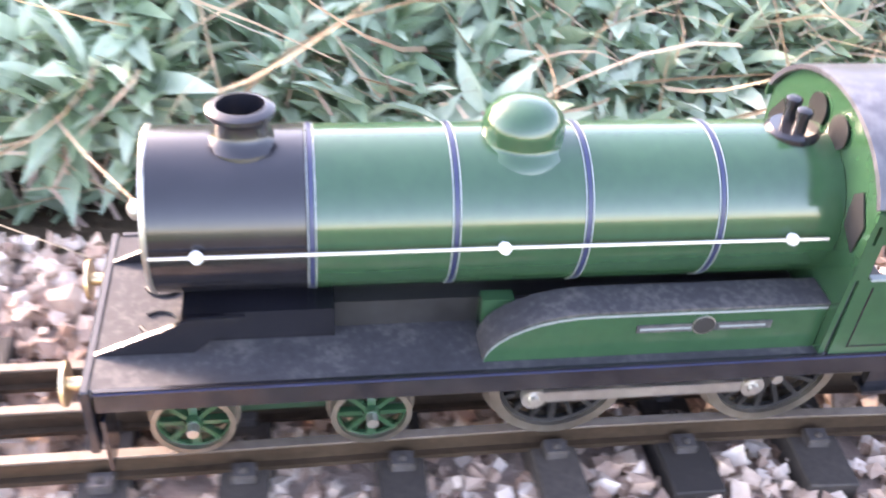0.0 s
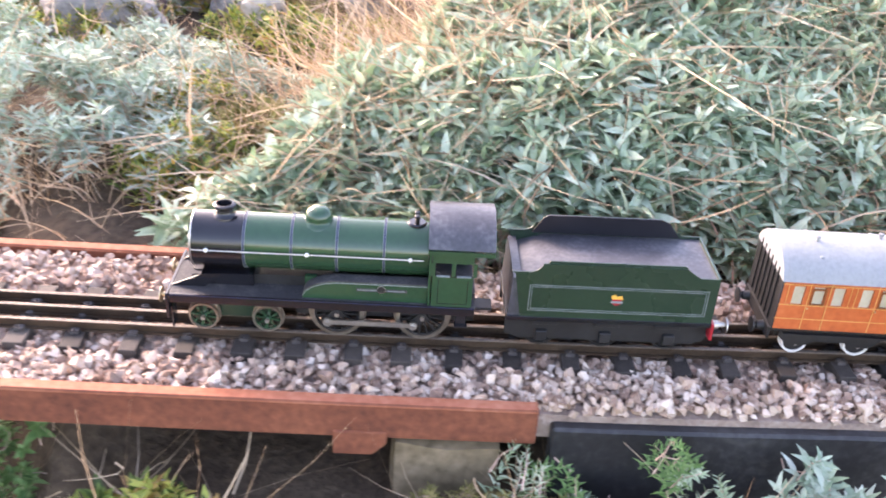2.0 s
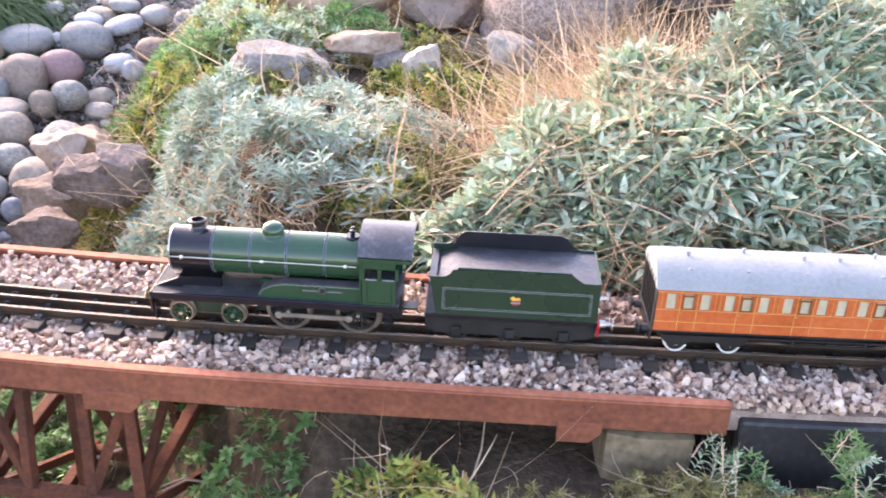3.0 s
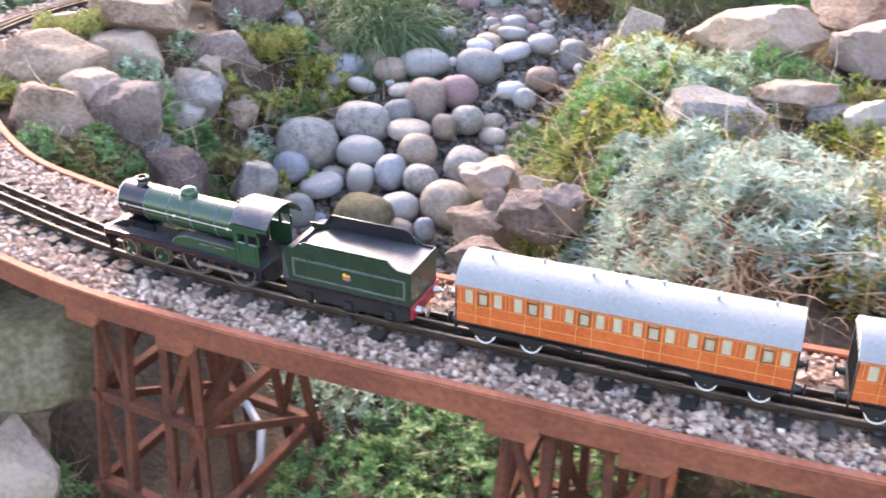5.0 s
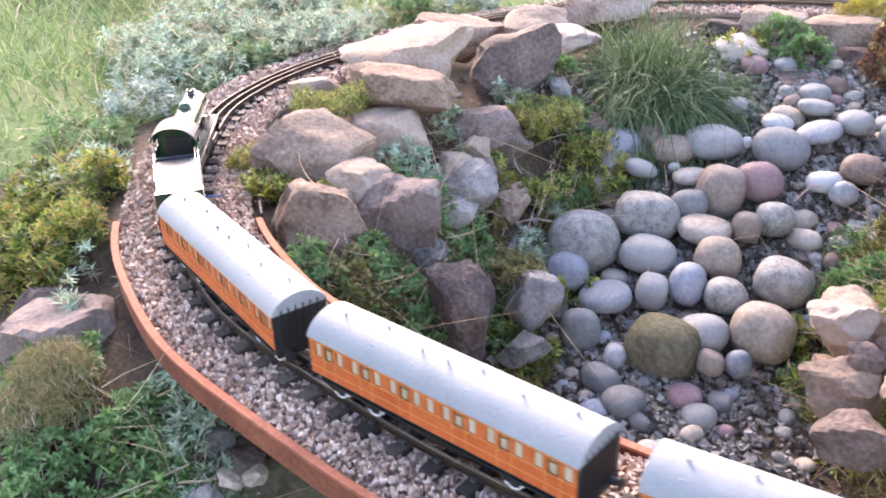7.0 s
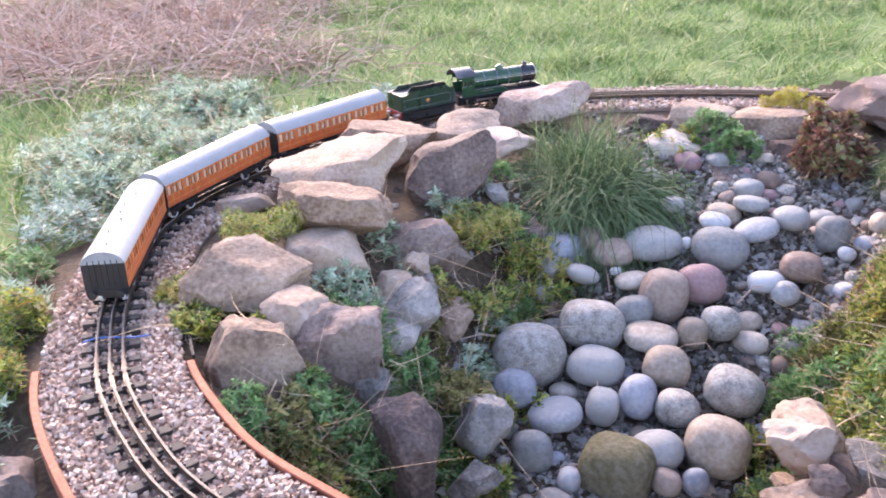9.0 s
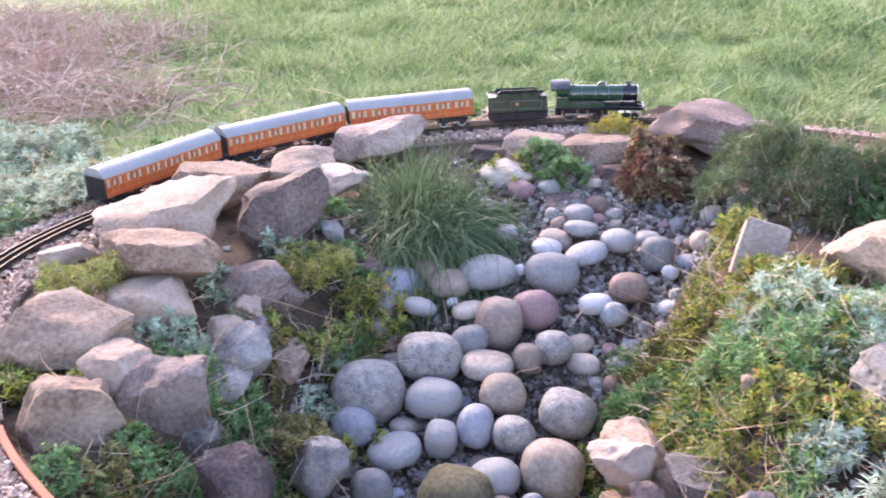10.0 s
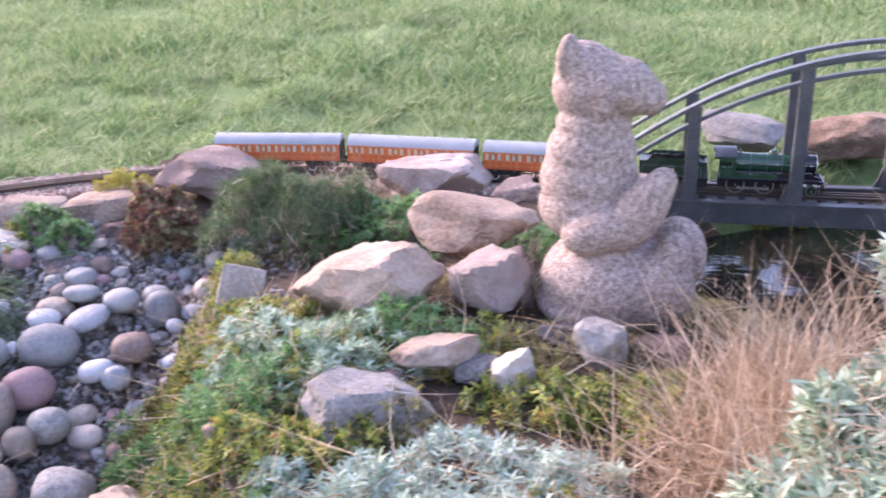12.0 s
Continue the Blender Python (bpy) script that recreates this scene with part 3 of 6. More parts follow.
def trestle(s):
    """A braced tower of raking legs: two posts at each corner, tied by sills and diagonals."""
    x, y, a = on_line(s, -0.006)
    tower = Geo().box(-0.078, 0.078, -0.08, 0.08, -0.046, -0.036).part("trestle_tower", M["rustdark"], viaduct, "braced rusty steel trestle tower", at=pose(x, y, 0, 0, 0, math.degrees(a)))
    foot = -0.36

    def at(ix, side, z):
        """The line of a leg: ix counts the legs along one face, from -1.5 to 1.5."""
        k = (z + 0.04) / (foot + 0.04)
        return Vector((ix * (0.044 + 0.012 * k), side * (0.074 + 0.04 * k), z))

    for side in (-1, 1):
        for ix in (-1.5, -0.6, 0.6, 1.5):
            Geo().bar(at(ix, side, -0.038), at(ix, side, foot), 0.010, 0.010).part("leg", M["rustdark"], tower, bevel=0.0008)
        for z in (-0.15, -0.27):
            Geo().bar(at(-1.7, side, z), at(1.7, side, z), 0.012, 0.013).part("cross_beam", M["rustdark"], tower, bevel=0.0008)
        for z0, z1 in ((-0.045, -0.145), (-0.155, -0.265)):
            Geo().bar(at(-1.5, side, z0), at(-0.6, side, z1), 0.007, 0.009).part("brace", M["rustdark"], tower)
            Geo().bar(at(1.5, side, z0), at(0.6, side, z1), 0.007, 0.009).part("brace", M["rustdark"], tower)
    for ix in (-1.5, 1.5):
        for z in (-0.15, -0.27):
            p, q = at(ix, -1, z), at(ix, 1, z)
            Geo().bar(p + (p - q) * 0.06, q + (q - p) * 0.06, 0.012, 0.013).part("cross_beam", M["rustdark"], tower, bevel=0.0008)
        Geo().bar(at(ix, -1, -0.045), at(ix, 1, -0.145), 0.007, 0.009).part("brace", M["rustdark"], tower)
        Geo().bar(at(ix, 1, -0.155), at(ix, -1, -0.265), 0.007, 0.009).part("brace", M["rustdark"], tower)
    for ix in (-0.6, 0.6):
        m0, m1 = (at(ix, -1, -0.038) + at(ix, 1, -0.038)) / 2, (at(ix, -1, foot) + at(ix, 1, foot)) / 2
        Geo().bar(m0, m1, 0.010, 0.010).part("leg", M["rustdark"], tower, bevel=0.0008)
    return tower


S_TA, S_TB = 2.725, 2.25
for st in (S_TA, S_TB):
    trestle(st)
    for side in (1, -1):
        gusset(st + 0.06, side)
        gusset(st - 0.06, side)
gusset(S_RIGHT + 0.09, 1, 0.036)
gusset(S_RIGHT + 0.09, -1, 0.036)


def rough_block(name, size, m, mat, seed, label, category="stone", cells=8, amount=0.05, cut=0, parent=None, kind=""):
    """A block whose faces are broken by noise."""
    bm = bmesh.new()
    bmesh.ops.create_cube(bm, size=1.0)
    bmesh.ops.subdivide_edges(bm, edges=bm.edges[:], cuts=cells, use_grid_fill=True)
    for v in bm.verts:
        p = Vector((v.co.x * size[0], v.co.y * size[1], v.co.z * size[2]))
        q = p * 18 + Vector((seed * 3.1, seed, -seed))
        edge = sum(abs(c) > 0.47 for c in v.co)
        v.co = p * (1 - 0.035 * (edge >= 2)) + noise.noise_vector(q) * amount * min(size)
    me = bpy.data.meshes.new(name)
    bm.to_mesh(me)
    bm.free()
    me.polygons.foreach_set("use_smooth", [True] * len(me.polygons))
    me.set_sharp_from_angle(angle=radians(50))
    me.materials.append(mat)
    ob = new(name, me)
    ob.matrix_basis = m
    return tagged(ob, label, category, kind=kind)


x, y, a = on_line(S_RIGHT + 0.032, -0.012)
rough_block("abutment", (0.075, 0.19, 0.3), pose(x, y, -0.189, 0, 0, math.degrees(a)), M["concrete"], 3, "weathered sandy stone pier under the steel girder", "pier", kind="structure")
x, y, a = on_line(S_LEFT - 0.12, -0.012)
rough_block("abutment", (0.27, 0.165, 0.24), pose(x, y, -0.165, 0, 0, math.degrees(a)), M["mossrock"], 7, "mossy concrete abutment holding the curved girder", "pier", kind="structure")
g = Geo()
for k in range(3):
    g.add(*ribbon(0.2 + (S_RIGHT - 0.235) * k / 3, 0.2 + (S_RIGHT - 0.235) * (k + 1) / 3 - 0.002, 0.071, 0.084, -0.11, -0.02 - 0.001 * k))
g.part("edging_board", M["board"], None, bevel=0.002)
tagged(bpy.data.objects["edging_board"], "black weathered edging board holding the ballast", "edging board", kind="structure")


# ---- the train ----
def wheelset(parent, x, r, half, name, centre_mat, tyre_mat, spokes=0, crank=0.0, label=""):
    """An axle with two wheels; the wheels are parts of it."""
    ws = Geo().lathe([(0.0016, -half - 0.003), (0.0016, half + 0.003)], "y", n=8).part("wheelset", M["steel"], parent, label, at=pose(x, 0, r))
    for side in (-1, 1):
        g = Geo()
        yo, yi = side * half, side * (half - 0.0042)
        g.mat(1).lathe([(r * 0.86, yo), (r, yo), (r, yi), (r * 1.1, yi), (r * 1.1, yi - side * 0.0012), (r * 0.86, yi - side * 0.0012), (r * 0.86, yo)], "y", n=32, cap=False)
        g.mat(0)
        ym = side * (half - 0.0012)
        if spokes:
            g.lathe([(r * 0.2, ym + side * 0.0016), (r * 0.24, ym), (r * 0.24, ym - side * 0.002)], "y", n=14)
            for k in range(spokes):
                w = 2 * math.pi * k / spokes
                g.bar((r * 0.2 * math.cos(w), ym - side * 0.0008, r * 0.2 * math.sin(w)), (r * 0.88 * math.cos(w), ym - side * 0.0008, r * 0.88 * math.sin(w)), 0.0016 if spokes > 9 else 0.0022, 0.0013)
            g.lathe([(r * 0.88, ym - side * 0.0002), (r * 0.8, ym - side * 0.0002), (r * 0.8, ym - side * 0.0016), (r * 0.88, ym - side * 0.0016)], "y", n=32, cap=False)
        else:
            g.lathe([(r * 0.87, ym), (r * 0.6, ym - side * 0.0012), (r * 0.3, ym - side * 0.0004), (r * 0.28, ym + side * 0.0012)], "y", n=28)
        if crank:
            g.prism([(-0.0035, -0.0035), (crank + 0.0035, -0.003), (crank + 0.0035, 0.003), (-0.0035, 0.0035)], ym, ym + side * 0.0022)
        g.part("wheel", [centre_mat, tyre_mat], ws)
        if crank:
            Geo().lathe([(0.0014, ym), (0.0014, ym + side * 0.0075)], "y", at=(crank, 0, 0), n=10).part("crank_pin", M["steel"], ws)
    return ws


def buffer(parent, x, y, z, d, mat, length=0.011):
    g = Geo()
    prof = [(0.0042, 0), (0.0036, 0.002), (0.0032, 0.006), (0.0018, 0.0065), (0.0018, length), (0.0058, length + 0.0002), (0.0058, length + 0.0012), (0.003, length + 0.0018)]
    g.lathe([(r, d * h) for r, h in prof], "x", at=(x, y, z), n=16)
    return g.part("buffer", mat, parent)


def hook(parent, x, z, d):
    g = Geo()
    g.prism([(0, -0.0045), (d * 0.006, -0.0045), (d * 0.0075, -0.006), (d * 0.017, -0.006), (d * 0.0205, -0.002), (d * 0.0195, 0.0015), (d * 0.0165, 0.002), (d * 0.0175, -0.0015),
             (d * 0.0145, -0.003), (d * 0.0085, -0.002), (d * 0.0085, 0.004), (0, 0.0045)], z - 0.001, z + 0.001, "xy")
    return g.part("coupling_hook", M["under"], parent)


def make_locomotive():
    e = thing("steam_locomotive", "green tinplate model steam locomotive with black smokebox, on the rails", "locomotive")
    zc, rb = 0.0605, 0.0205
    Geo().box(-0.111, 0.111, -0.031, 0.031, 0.0275, 0.0298).part("footplate", M["dusty"], e, "dusty black running plate", bevel=0.0005)
    for s in (-1, 1):
        g = Geo().mat(0).box(-0.111, 0.109, s * 0.0312 - 0.0006, s * 0.0312 + 0.0006, 0.0232, 0.0302)
        g.mat(1).box(-0.111, 0.109, s * 0.0319 - 0.0002, s * 0.0319 + 0.0002, 0.0292, 0.0297)
        g.part("valance", [M["black"], M["navy"]], e)
    Geo().box(0.110, 0.1122, -0.0318, 0.0318, 0.0085, 0.0302).part("buffer_beam", M["black"], e, bevel=0.0004)
    for s in (-1, 1):
        buffer(e, 0.1122, s * 0.0205, 0.0225, 1, M["brass"])
        Geo().box(0.1015, 0.1025, s * 0.024 - 0.005, s * 0.024 + 0.005, 0.008, 0.025).part("guard_iron", M["black"], e)
        g = Geo()
        g.prism([(0.111, 0.0298), (0.085, 0.0298), (0.07, 0.041), (0.085, 0.0405)], s * 0.0185 - 0.0006, s * 0.0185 + 0.0006)
        g.part("front_stay", M["black"], e)
    for s in (-1, 1):
        g = Geo()
        pts = [(0.0955 + 0.0045 * math.cos(w), s * 0.0078 + 0.0045 * math.sin(w), 0.0303) for w in np.linspace(0.3, 5.5, 12)]
        g.tube(pts, 0.0006, 6)
        g.part("lifting_ring", M["under"], e)
    hook(e, 0.112, 0.0215, 1)
    # smokebox and boiler
    g = Geo()
    g.lathe([(0.011, 0.0965), (0.0155, 0.096), (0.0178, 0.0948), (0.0195, 0.0946), (rb, 0.0936), (rb, 0.052), (rb - 0.002, 0.0505)], "x", at=(0, 0, zc), n=48)
    g.part("smokebox", M["black"], e, "glossy black smokebox", smooth=30)
    Geo().tube([(0.0945, rb * 0.985 * math.sin(w), zc + rb * 0.985 * math.cos(w)) for w in np.linspace(0, 2 * math.pi, 41)], 0.0007, 6).part("smokebox_rim", M["steel"], e)
    g = Geo()
    g.lathe([(0.003, 0.0962), (0.0025, 0.0995), (0.0012, 0.1005)], "x", at=(0, 0, zc), n=14)
    g.bar((0.0985, -0.005, zc - 0.003), (0.0985, 0.005, zc + 0.003), 0.001, 0.001)
    g.part("smokebox_dart", M["steel"], e)
    Geo().lathe([(rb, 0.0505), (rb, -0.0835)], "x", at=(0, 0, zc), n=56).part("boiler", M["green"], e, "glossy green boiler barrel")
    for xb in (0.0505, 0.0165, -0.0185, -0.0535):
        band = Geo()
        for dx, w, m in ((0.0, 0.0005, 0), (0.00085, 0.00013, 1), (-0.00085, 0.00013, 1)):
            band.mat(m).lathe([(rb, xb + dx - w), (rb + 0.0002, xb + dx - w), (rb + 0.0002, xb + dx + w), (rb, xb + dx + w)], "x", at=(0, 0, zc), n=56, cap=False)
        band.part("boiler_band", [M["navy"], M["lining"]], e)
    ch = [(0.0112, -0.002), (0.0104, 0.0004), (0.0078, 0.0018), (0.0068, 0.0036), (0.0066, 0.0062), (0.0082, 0.0068), (0.0092, 0.008), (0.009, 0.009), (0.0072, 0.0098), (0.0064, 0.0098), (0.006, 0.003)]
    ch = [(r * 0.84, h) for r, h in ch]
    Geo().lathe(ch, "z", at=(0.0685, 0, zc + rb - 0.0015), n=32).part("chimney", M["black"], e, "black flared chimney", smooth=40)
    dome = [(0.0128, -0.003), (0.012, -0.0005), (0.0102, 0.0004), (0.0096, 0.0018), (0.0097, 0.004), (0.009, 0.0068), (0.007, 0.0092), (0.0042, 0.0106), (0.001, 0.011)]
    Geo().lathe(dome, "z", at=(-0.003, 0, zc + rb - 0.0018), n=32).part("dome", M["green"], e, "shiny green steam dome", smooth=60)
    g = Geo().lathe([(0.0072, -0.002), (0.0068, 0.0012), (0.0058, 0.0022)], "z", at=(-0.0745, 0, zc + rb - 0.001), n=20)
    for s in (-1, 1):
        g.lathe([(0.0017, 0.0), (0.0014, 0.0042), (0.0021, 0.0046), (0.0021, 0.0062), (0.0012, 0.0068)], "z", at=(-0.0745, s * 0.0032, zc + rb + 0.001), n=12)
    g.part("safety_valve", M["black"], e)
    for s in (-1, 1):
        Geo().tube([(0.0935, s * 0.0223, 0.0622), (0.04, s * 0.0223, 0.0622), (0, s * 0.0224, 0.0625), (-0.08, s * 0.0223, 0.0622)], 0.00045, 8).part("handrail", M["steel"], e)
        for xk in (0.081, 0.004, -0.071):
            Geo().lathe([(0.0007, 0), (0.0007, s * 0.0012), (0.0014, s * 0.0018), (0.0016, s * 0.0029), (0.001, s * 0.004)], "y", at=(xk, s * 0.0195, 0.0622), n=10).part("handrail_knob", M["white"], e)
    # saddle and frames below the boiler
    Geo().box(0.045, 0.088, -0.015, 0.015, 0.0298, 0.039).part("saddle", M["black"], e)
    Geo().box(-0.084, 0.05, -0.0115, 0.0115, 0.0298, 0.038).part("firebox", M["under"], e)
    for s in (-1, 1):
        Geo().box(-0.002, 0.006, s * 0.0145 - 0.002, s * 0.0145 + 0.002, 0.0298, 0.041).part("boiler_stay", M["green"], e)
        # long splasher over the driving wheels
        arc = [(0.0145 - 0.030 * (1 - math.cos(w)) * 1.0, 0.0298 + 0.0145 * math.sin(w)) for w in np.linspace(0, math.pi / 2, 10)]
        poly = arc + [(-0.0835, 0.0443), (-0.0835, 0.0298)]
        Geo().prism(poly, s * 0.0185, s * 0.0275).part("splasher", M["green"], e, "green splasher with a thin white line")
        top = Geo()
        tp = [(x, z + 0.0002) for x, z in arc] + [(-0.0835, 0.0445)]
        up = [(x, z + 0.0009) for x, z in tp]
        top.prism(tp + up[::-1], s * 0.0175, s * 0.0279)
        top.part("splasher_top", M["dusty"], e)
        line = Geo()
        lo = [(x, z - 0.0012) for x, z in tp]
        hi = [(x, z - 0.0006) for x, z in tp]
        line.prism(lo + hi[::-1], s * 0.0275, s * 0.0277)
        line.part("lining", M["lining"], e)
        Geo().box(-0.07, -0.034, s * 0.0277 - 0.0002, s * 0.0277 + 0.0002, 0.0377, 0.0401).part("nameplate", M["dusty"], e)
        for xa, xb in ((-0.0685, -0.0565), (-0.0485, -0.0355)):
            Geo().box(xa, xb, s * 0.0279 - 0.0001, s * 0.0279 + 0.0001, 0.0386, 0.0392).part("nameplate_bar", M["lining"], e)
        g = Geo().mat(0).lathe([(0.0027, 0), (0.0027, s * 0.0004)], "y", at=(-0.0525, s * 0.0277, 0.0395), n=16)
        g.mat(1).lathe([(0.0030, 0), (0.0030, s * 0.0003)], "y", at=(-0.0525, s * 0.0276, 0.0395), n=16)
        g.part("winding_hole", [M["under"], M["steel"]], e)
    # cab
    roofz, eave, ry = 0.0935, 0.0775, 0.0318
    arcy = [(ry * math.sin(w) / math.sin(1.15), eave + (roofz - eave) * (math.cos(w) - math.cos(1.15)) / (1 - math.cos(1.15))) for w in np.linspace(-1.15, 1.15, 17)]
    front = Geo()
    inner = [(y * 0.985, z - 0.0006) for y, z in arcy]
    front.prism(inner + [(0.0305, 0.03), (-0.0305, 0.03)], -0.085, -0.0835, "yz")
    front.part("cab_front", M["green"], e)
    for s in (-1, 1):
        w = Geo()
        w.prism([(s * 0.021, 0.066), (s * 0.0275, 0.0615), (s * 0.0285, 0.07), (s * 0.0235, 0.077), (s * 0.0205, 0.0745)], -0.0834, -0.0831, "yz")
        w.part("cab_window", M["under"], e)
        w = Geo().lathe([(0.0045, -0.0831), (0.0045, -0.0827)], "x", at=(0, s * 0.006, 0.0835), n=16)
        w.part("spectacle_glass", M["under"], e)
        y0, y1 = s * 0.0300, s * 0.0312
        Geo().box(-0.111, -0.0835, y0, y1, 0.0298, 0.0555).part("cab_side", M["green"], e)
        Geo().box(-0.111, -0.0835, y0, y1, 0.0665, 0.0775).part("cab_eave_panel", M["green"], e)
        for xa, xb in ((-0.0875, -0.0835), (-0.0990, -0.0962), (-0.111, -0.1085)):
            pillar = [(xa, 0.0555), (xa, 0.0665), (xb, 0.0665), (xb, 0.0555)]
            Geo().prism(pillar, y0, y1).part("window_pillar", M["green"], e)
        for xa, xb in ((-0.0962, -0.0875), (-0.1085, -0.0990)):
            Geo().box(xa - 0.0002, xb + 0.0002, y0 - s * 0.0003, y1 + s * 0.0005, 0.0553, 0.0560).part("window_sill", M["lining"], e)
        ln = Geo()
        ln.box(-0.1085, -0.0865, s * 0.0313 - 0.0001, s * 0.0313 + 0.0001, 0.0553, 0.0558)
        ln.box(-0.1075, -0.0875, s * 0.0313 - 0.0001, s * 0.0313 + 0.0001, 0.0325, 0.0329)
        ln.box(-0.1079, -0.1075, s * 0.0313 - 0.0001, s * 0.0313 + 0.0001, 0.0325, 0.053)
        ln.box(-0.0879, -0.0875, s * 0.0313 - 0.0001, s * 0.0313 + 0.0001, 0.0325, 0.053)
        ln.part("lining", M["black"], e)
    outer = [(y * 1.02, z + 0.0006) for y, z in arcy]
    roof = Geo()
    roof.prism(outer + inner[::-1], -0.123, -0.0825, "yz")
    roof.part("cab_roof", M["cabroof"], e, "scuffed dark grey cab roof", smooth=40)
    for s in (-1, 1):
        Geo().box(-0.123, -0.0825, s * 0.0325 - 0.0005, s * 0.0325 + 0.0005, 0.0735, 0.0768).part("rain_strip", M["green"], e)
    Geo().box(-0.088, -0.0845, -0.02, 0.02, 0.0298, 0.066).part("backhead", M["under"], e)
    # underframe, bogie, wheels
    Geo().box(-0.105, 0.02, -0.0105, 0.0105, 0.012, 0.035).part("frames", M["under"], e)
    bg_ = Geo().box(0.032, 0.093, -0.0115, 0.0115, 0.0075, 0.0175).part("bogie_frame", M["deepgreen"], e, "dark green bogie frame")
    Geo().lathe([(0.003, 0.0175), (0.003, 0.0355)], "z", at=(0.062, 0, 0), n=12).part("bogie_pivot", M["steel"], e)
    wheels = []
    for x in (0.0836, 0.039):
        wheels.append((wheelset(e, x, 0.0105, 0.0185, "bogie", M["green"], M["tyre"], 8), 0.0105))
    for x in (-0.0096, -0.069):
        wheels.append((wheelset(e, x, 0.0185, 0.0185, "driver", M["under"], M["tyre"], 16, 0.008), 0.0185))
    rods = []
    for s in (-1, 1):
        rod = Geo()
        rod.box(-0.0297, 0.0297, s * 0.0222 - 0.0008, s * 0.0222 + 0.0008, -0.0017, 0.0017)
        for xe in (-0.0297, 0.0297):
            rod.lathe([(0.0032, s * 0.0212), (0.0032, s * 0.0236)], "y", at=(xe, 0, 0), n=14)
            rod.lathe([(0.0016, s * 0.0236), (0.0014, s * 0.0246)], "y", at=(xe, 0, 0), n=10)
        rods.append(rod.part("coupling_rod", M["steel"], e, "dull steel coupling rod", at=pose(-0.0393 + 0.008, 0, 0.0185)))
    Geo().box(-0.118, -0.105, -0.006, 0.006, 0.0185, 0.0205).part("drawbar", M["under"], e)
    for s in (-1, 1):
        g = Geo().box(-0.099, -0.092, s * 0.024 - 0.0012, s * 0.024 + 0.0012, 0.0175, 0.031)
        g.box(-0.100, -0.091, s * 0.024 - 0.003, s * 0.024 + 0.003, 0.0170, 0.0182)
        g.part("cab_step", M["black"], e)
    # the body stands on a deep frame, clear of the wheels
    low = ("wheelset", "coupling_rod", "bogie", "frames", "guard_iron", "drawbar", "cab_step", "coupling_hook")
    for o in e.children:
        if not o.name.startswith(low):
            ends = [vert.co.x for vert in o.data.vertices]
            wide, middle = max(ends) - min(ends) > 0.03, (max(ends) + min(ends)) / 2
            drawn, true = ([-0.123, -0.111, -0.0835, 0.0145], [-0.115, -0.104, -0.0715, 0.0137]) if o.name.startswith(("splasher", "lining")) else (
                [-0.123, -0.111, -0.0835, -0.0535, -0.0185, 0.0165, 0.0505, 0.0946, 0.1122], [-0.115, -0.104, -0.0715, -0.041, -0.009, 0.0215, 0.0535, 0.0892, 0.1058])

            def along(x):
                return float(np.interp(x, drawn, true))

            for vert in o.data.vertices:
                vert.co.z = (vert.co.z + 0.0072) * 0.945
                vert.co.y *= 0.93
                vert.co.x = along(vert.co.x) if wide else vert.co.x + along(middle) - middle
    return e, wheels, rods


def lined_panel(parent, x0, x1, z0, z1, y, s):
    """Two thin lines round a panel."""
    for inset, t in ((0, 0.00045), (0.0016, 0.0003)):
        g = Geo()
        a, b, c, d = x0 + inset, x1 - inset, z0 + inset, z1 - inset
        for xa, xb, za, zb in ((a, b, c, c + t), (a, b, d - t, d), (a, a + t, c, d), (b - t, b, c, d)):
            g.box(xa, xb, y - 0.00012, y + 0.00012, za, zb)
        g.part("lining", M["lining"], parent)


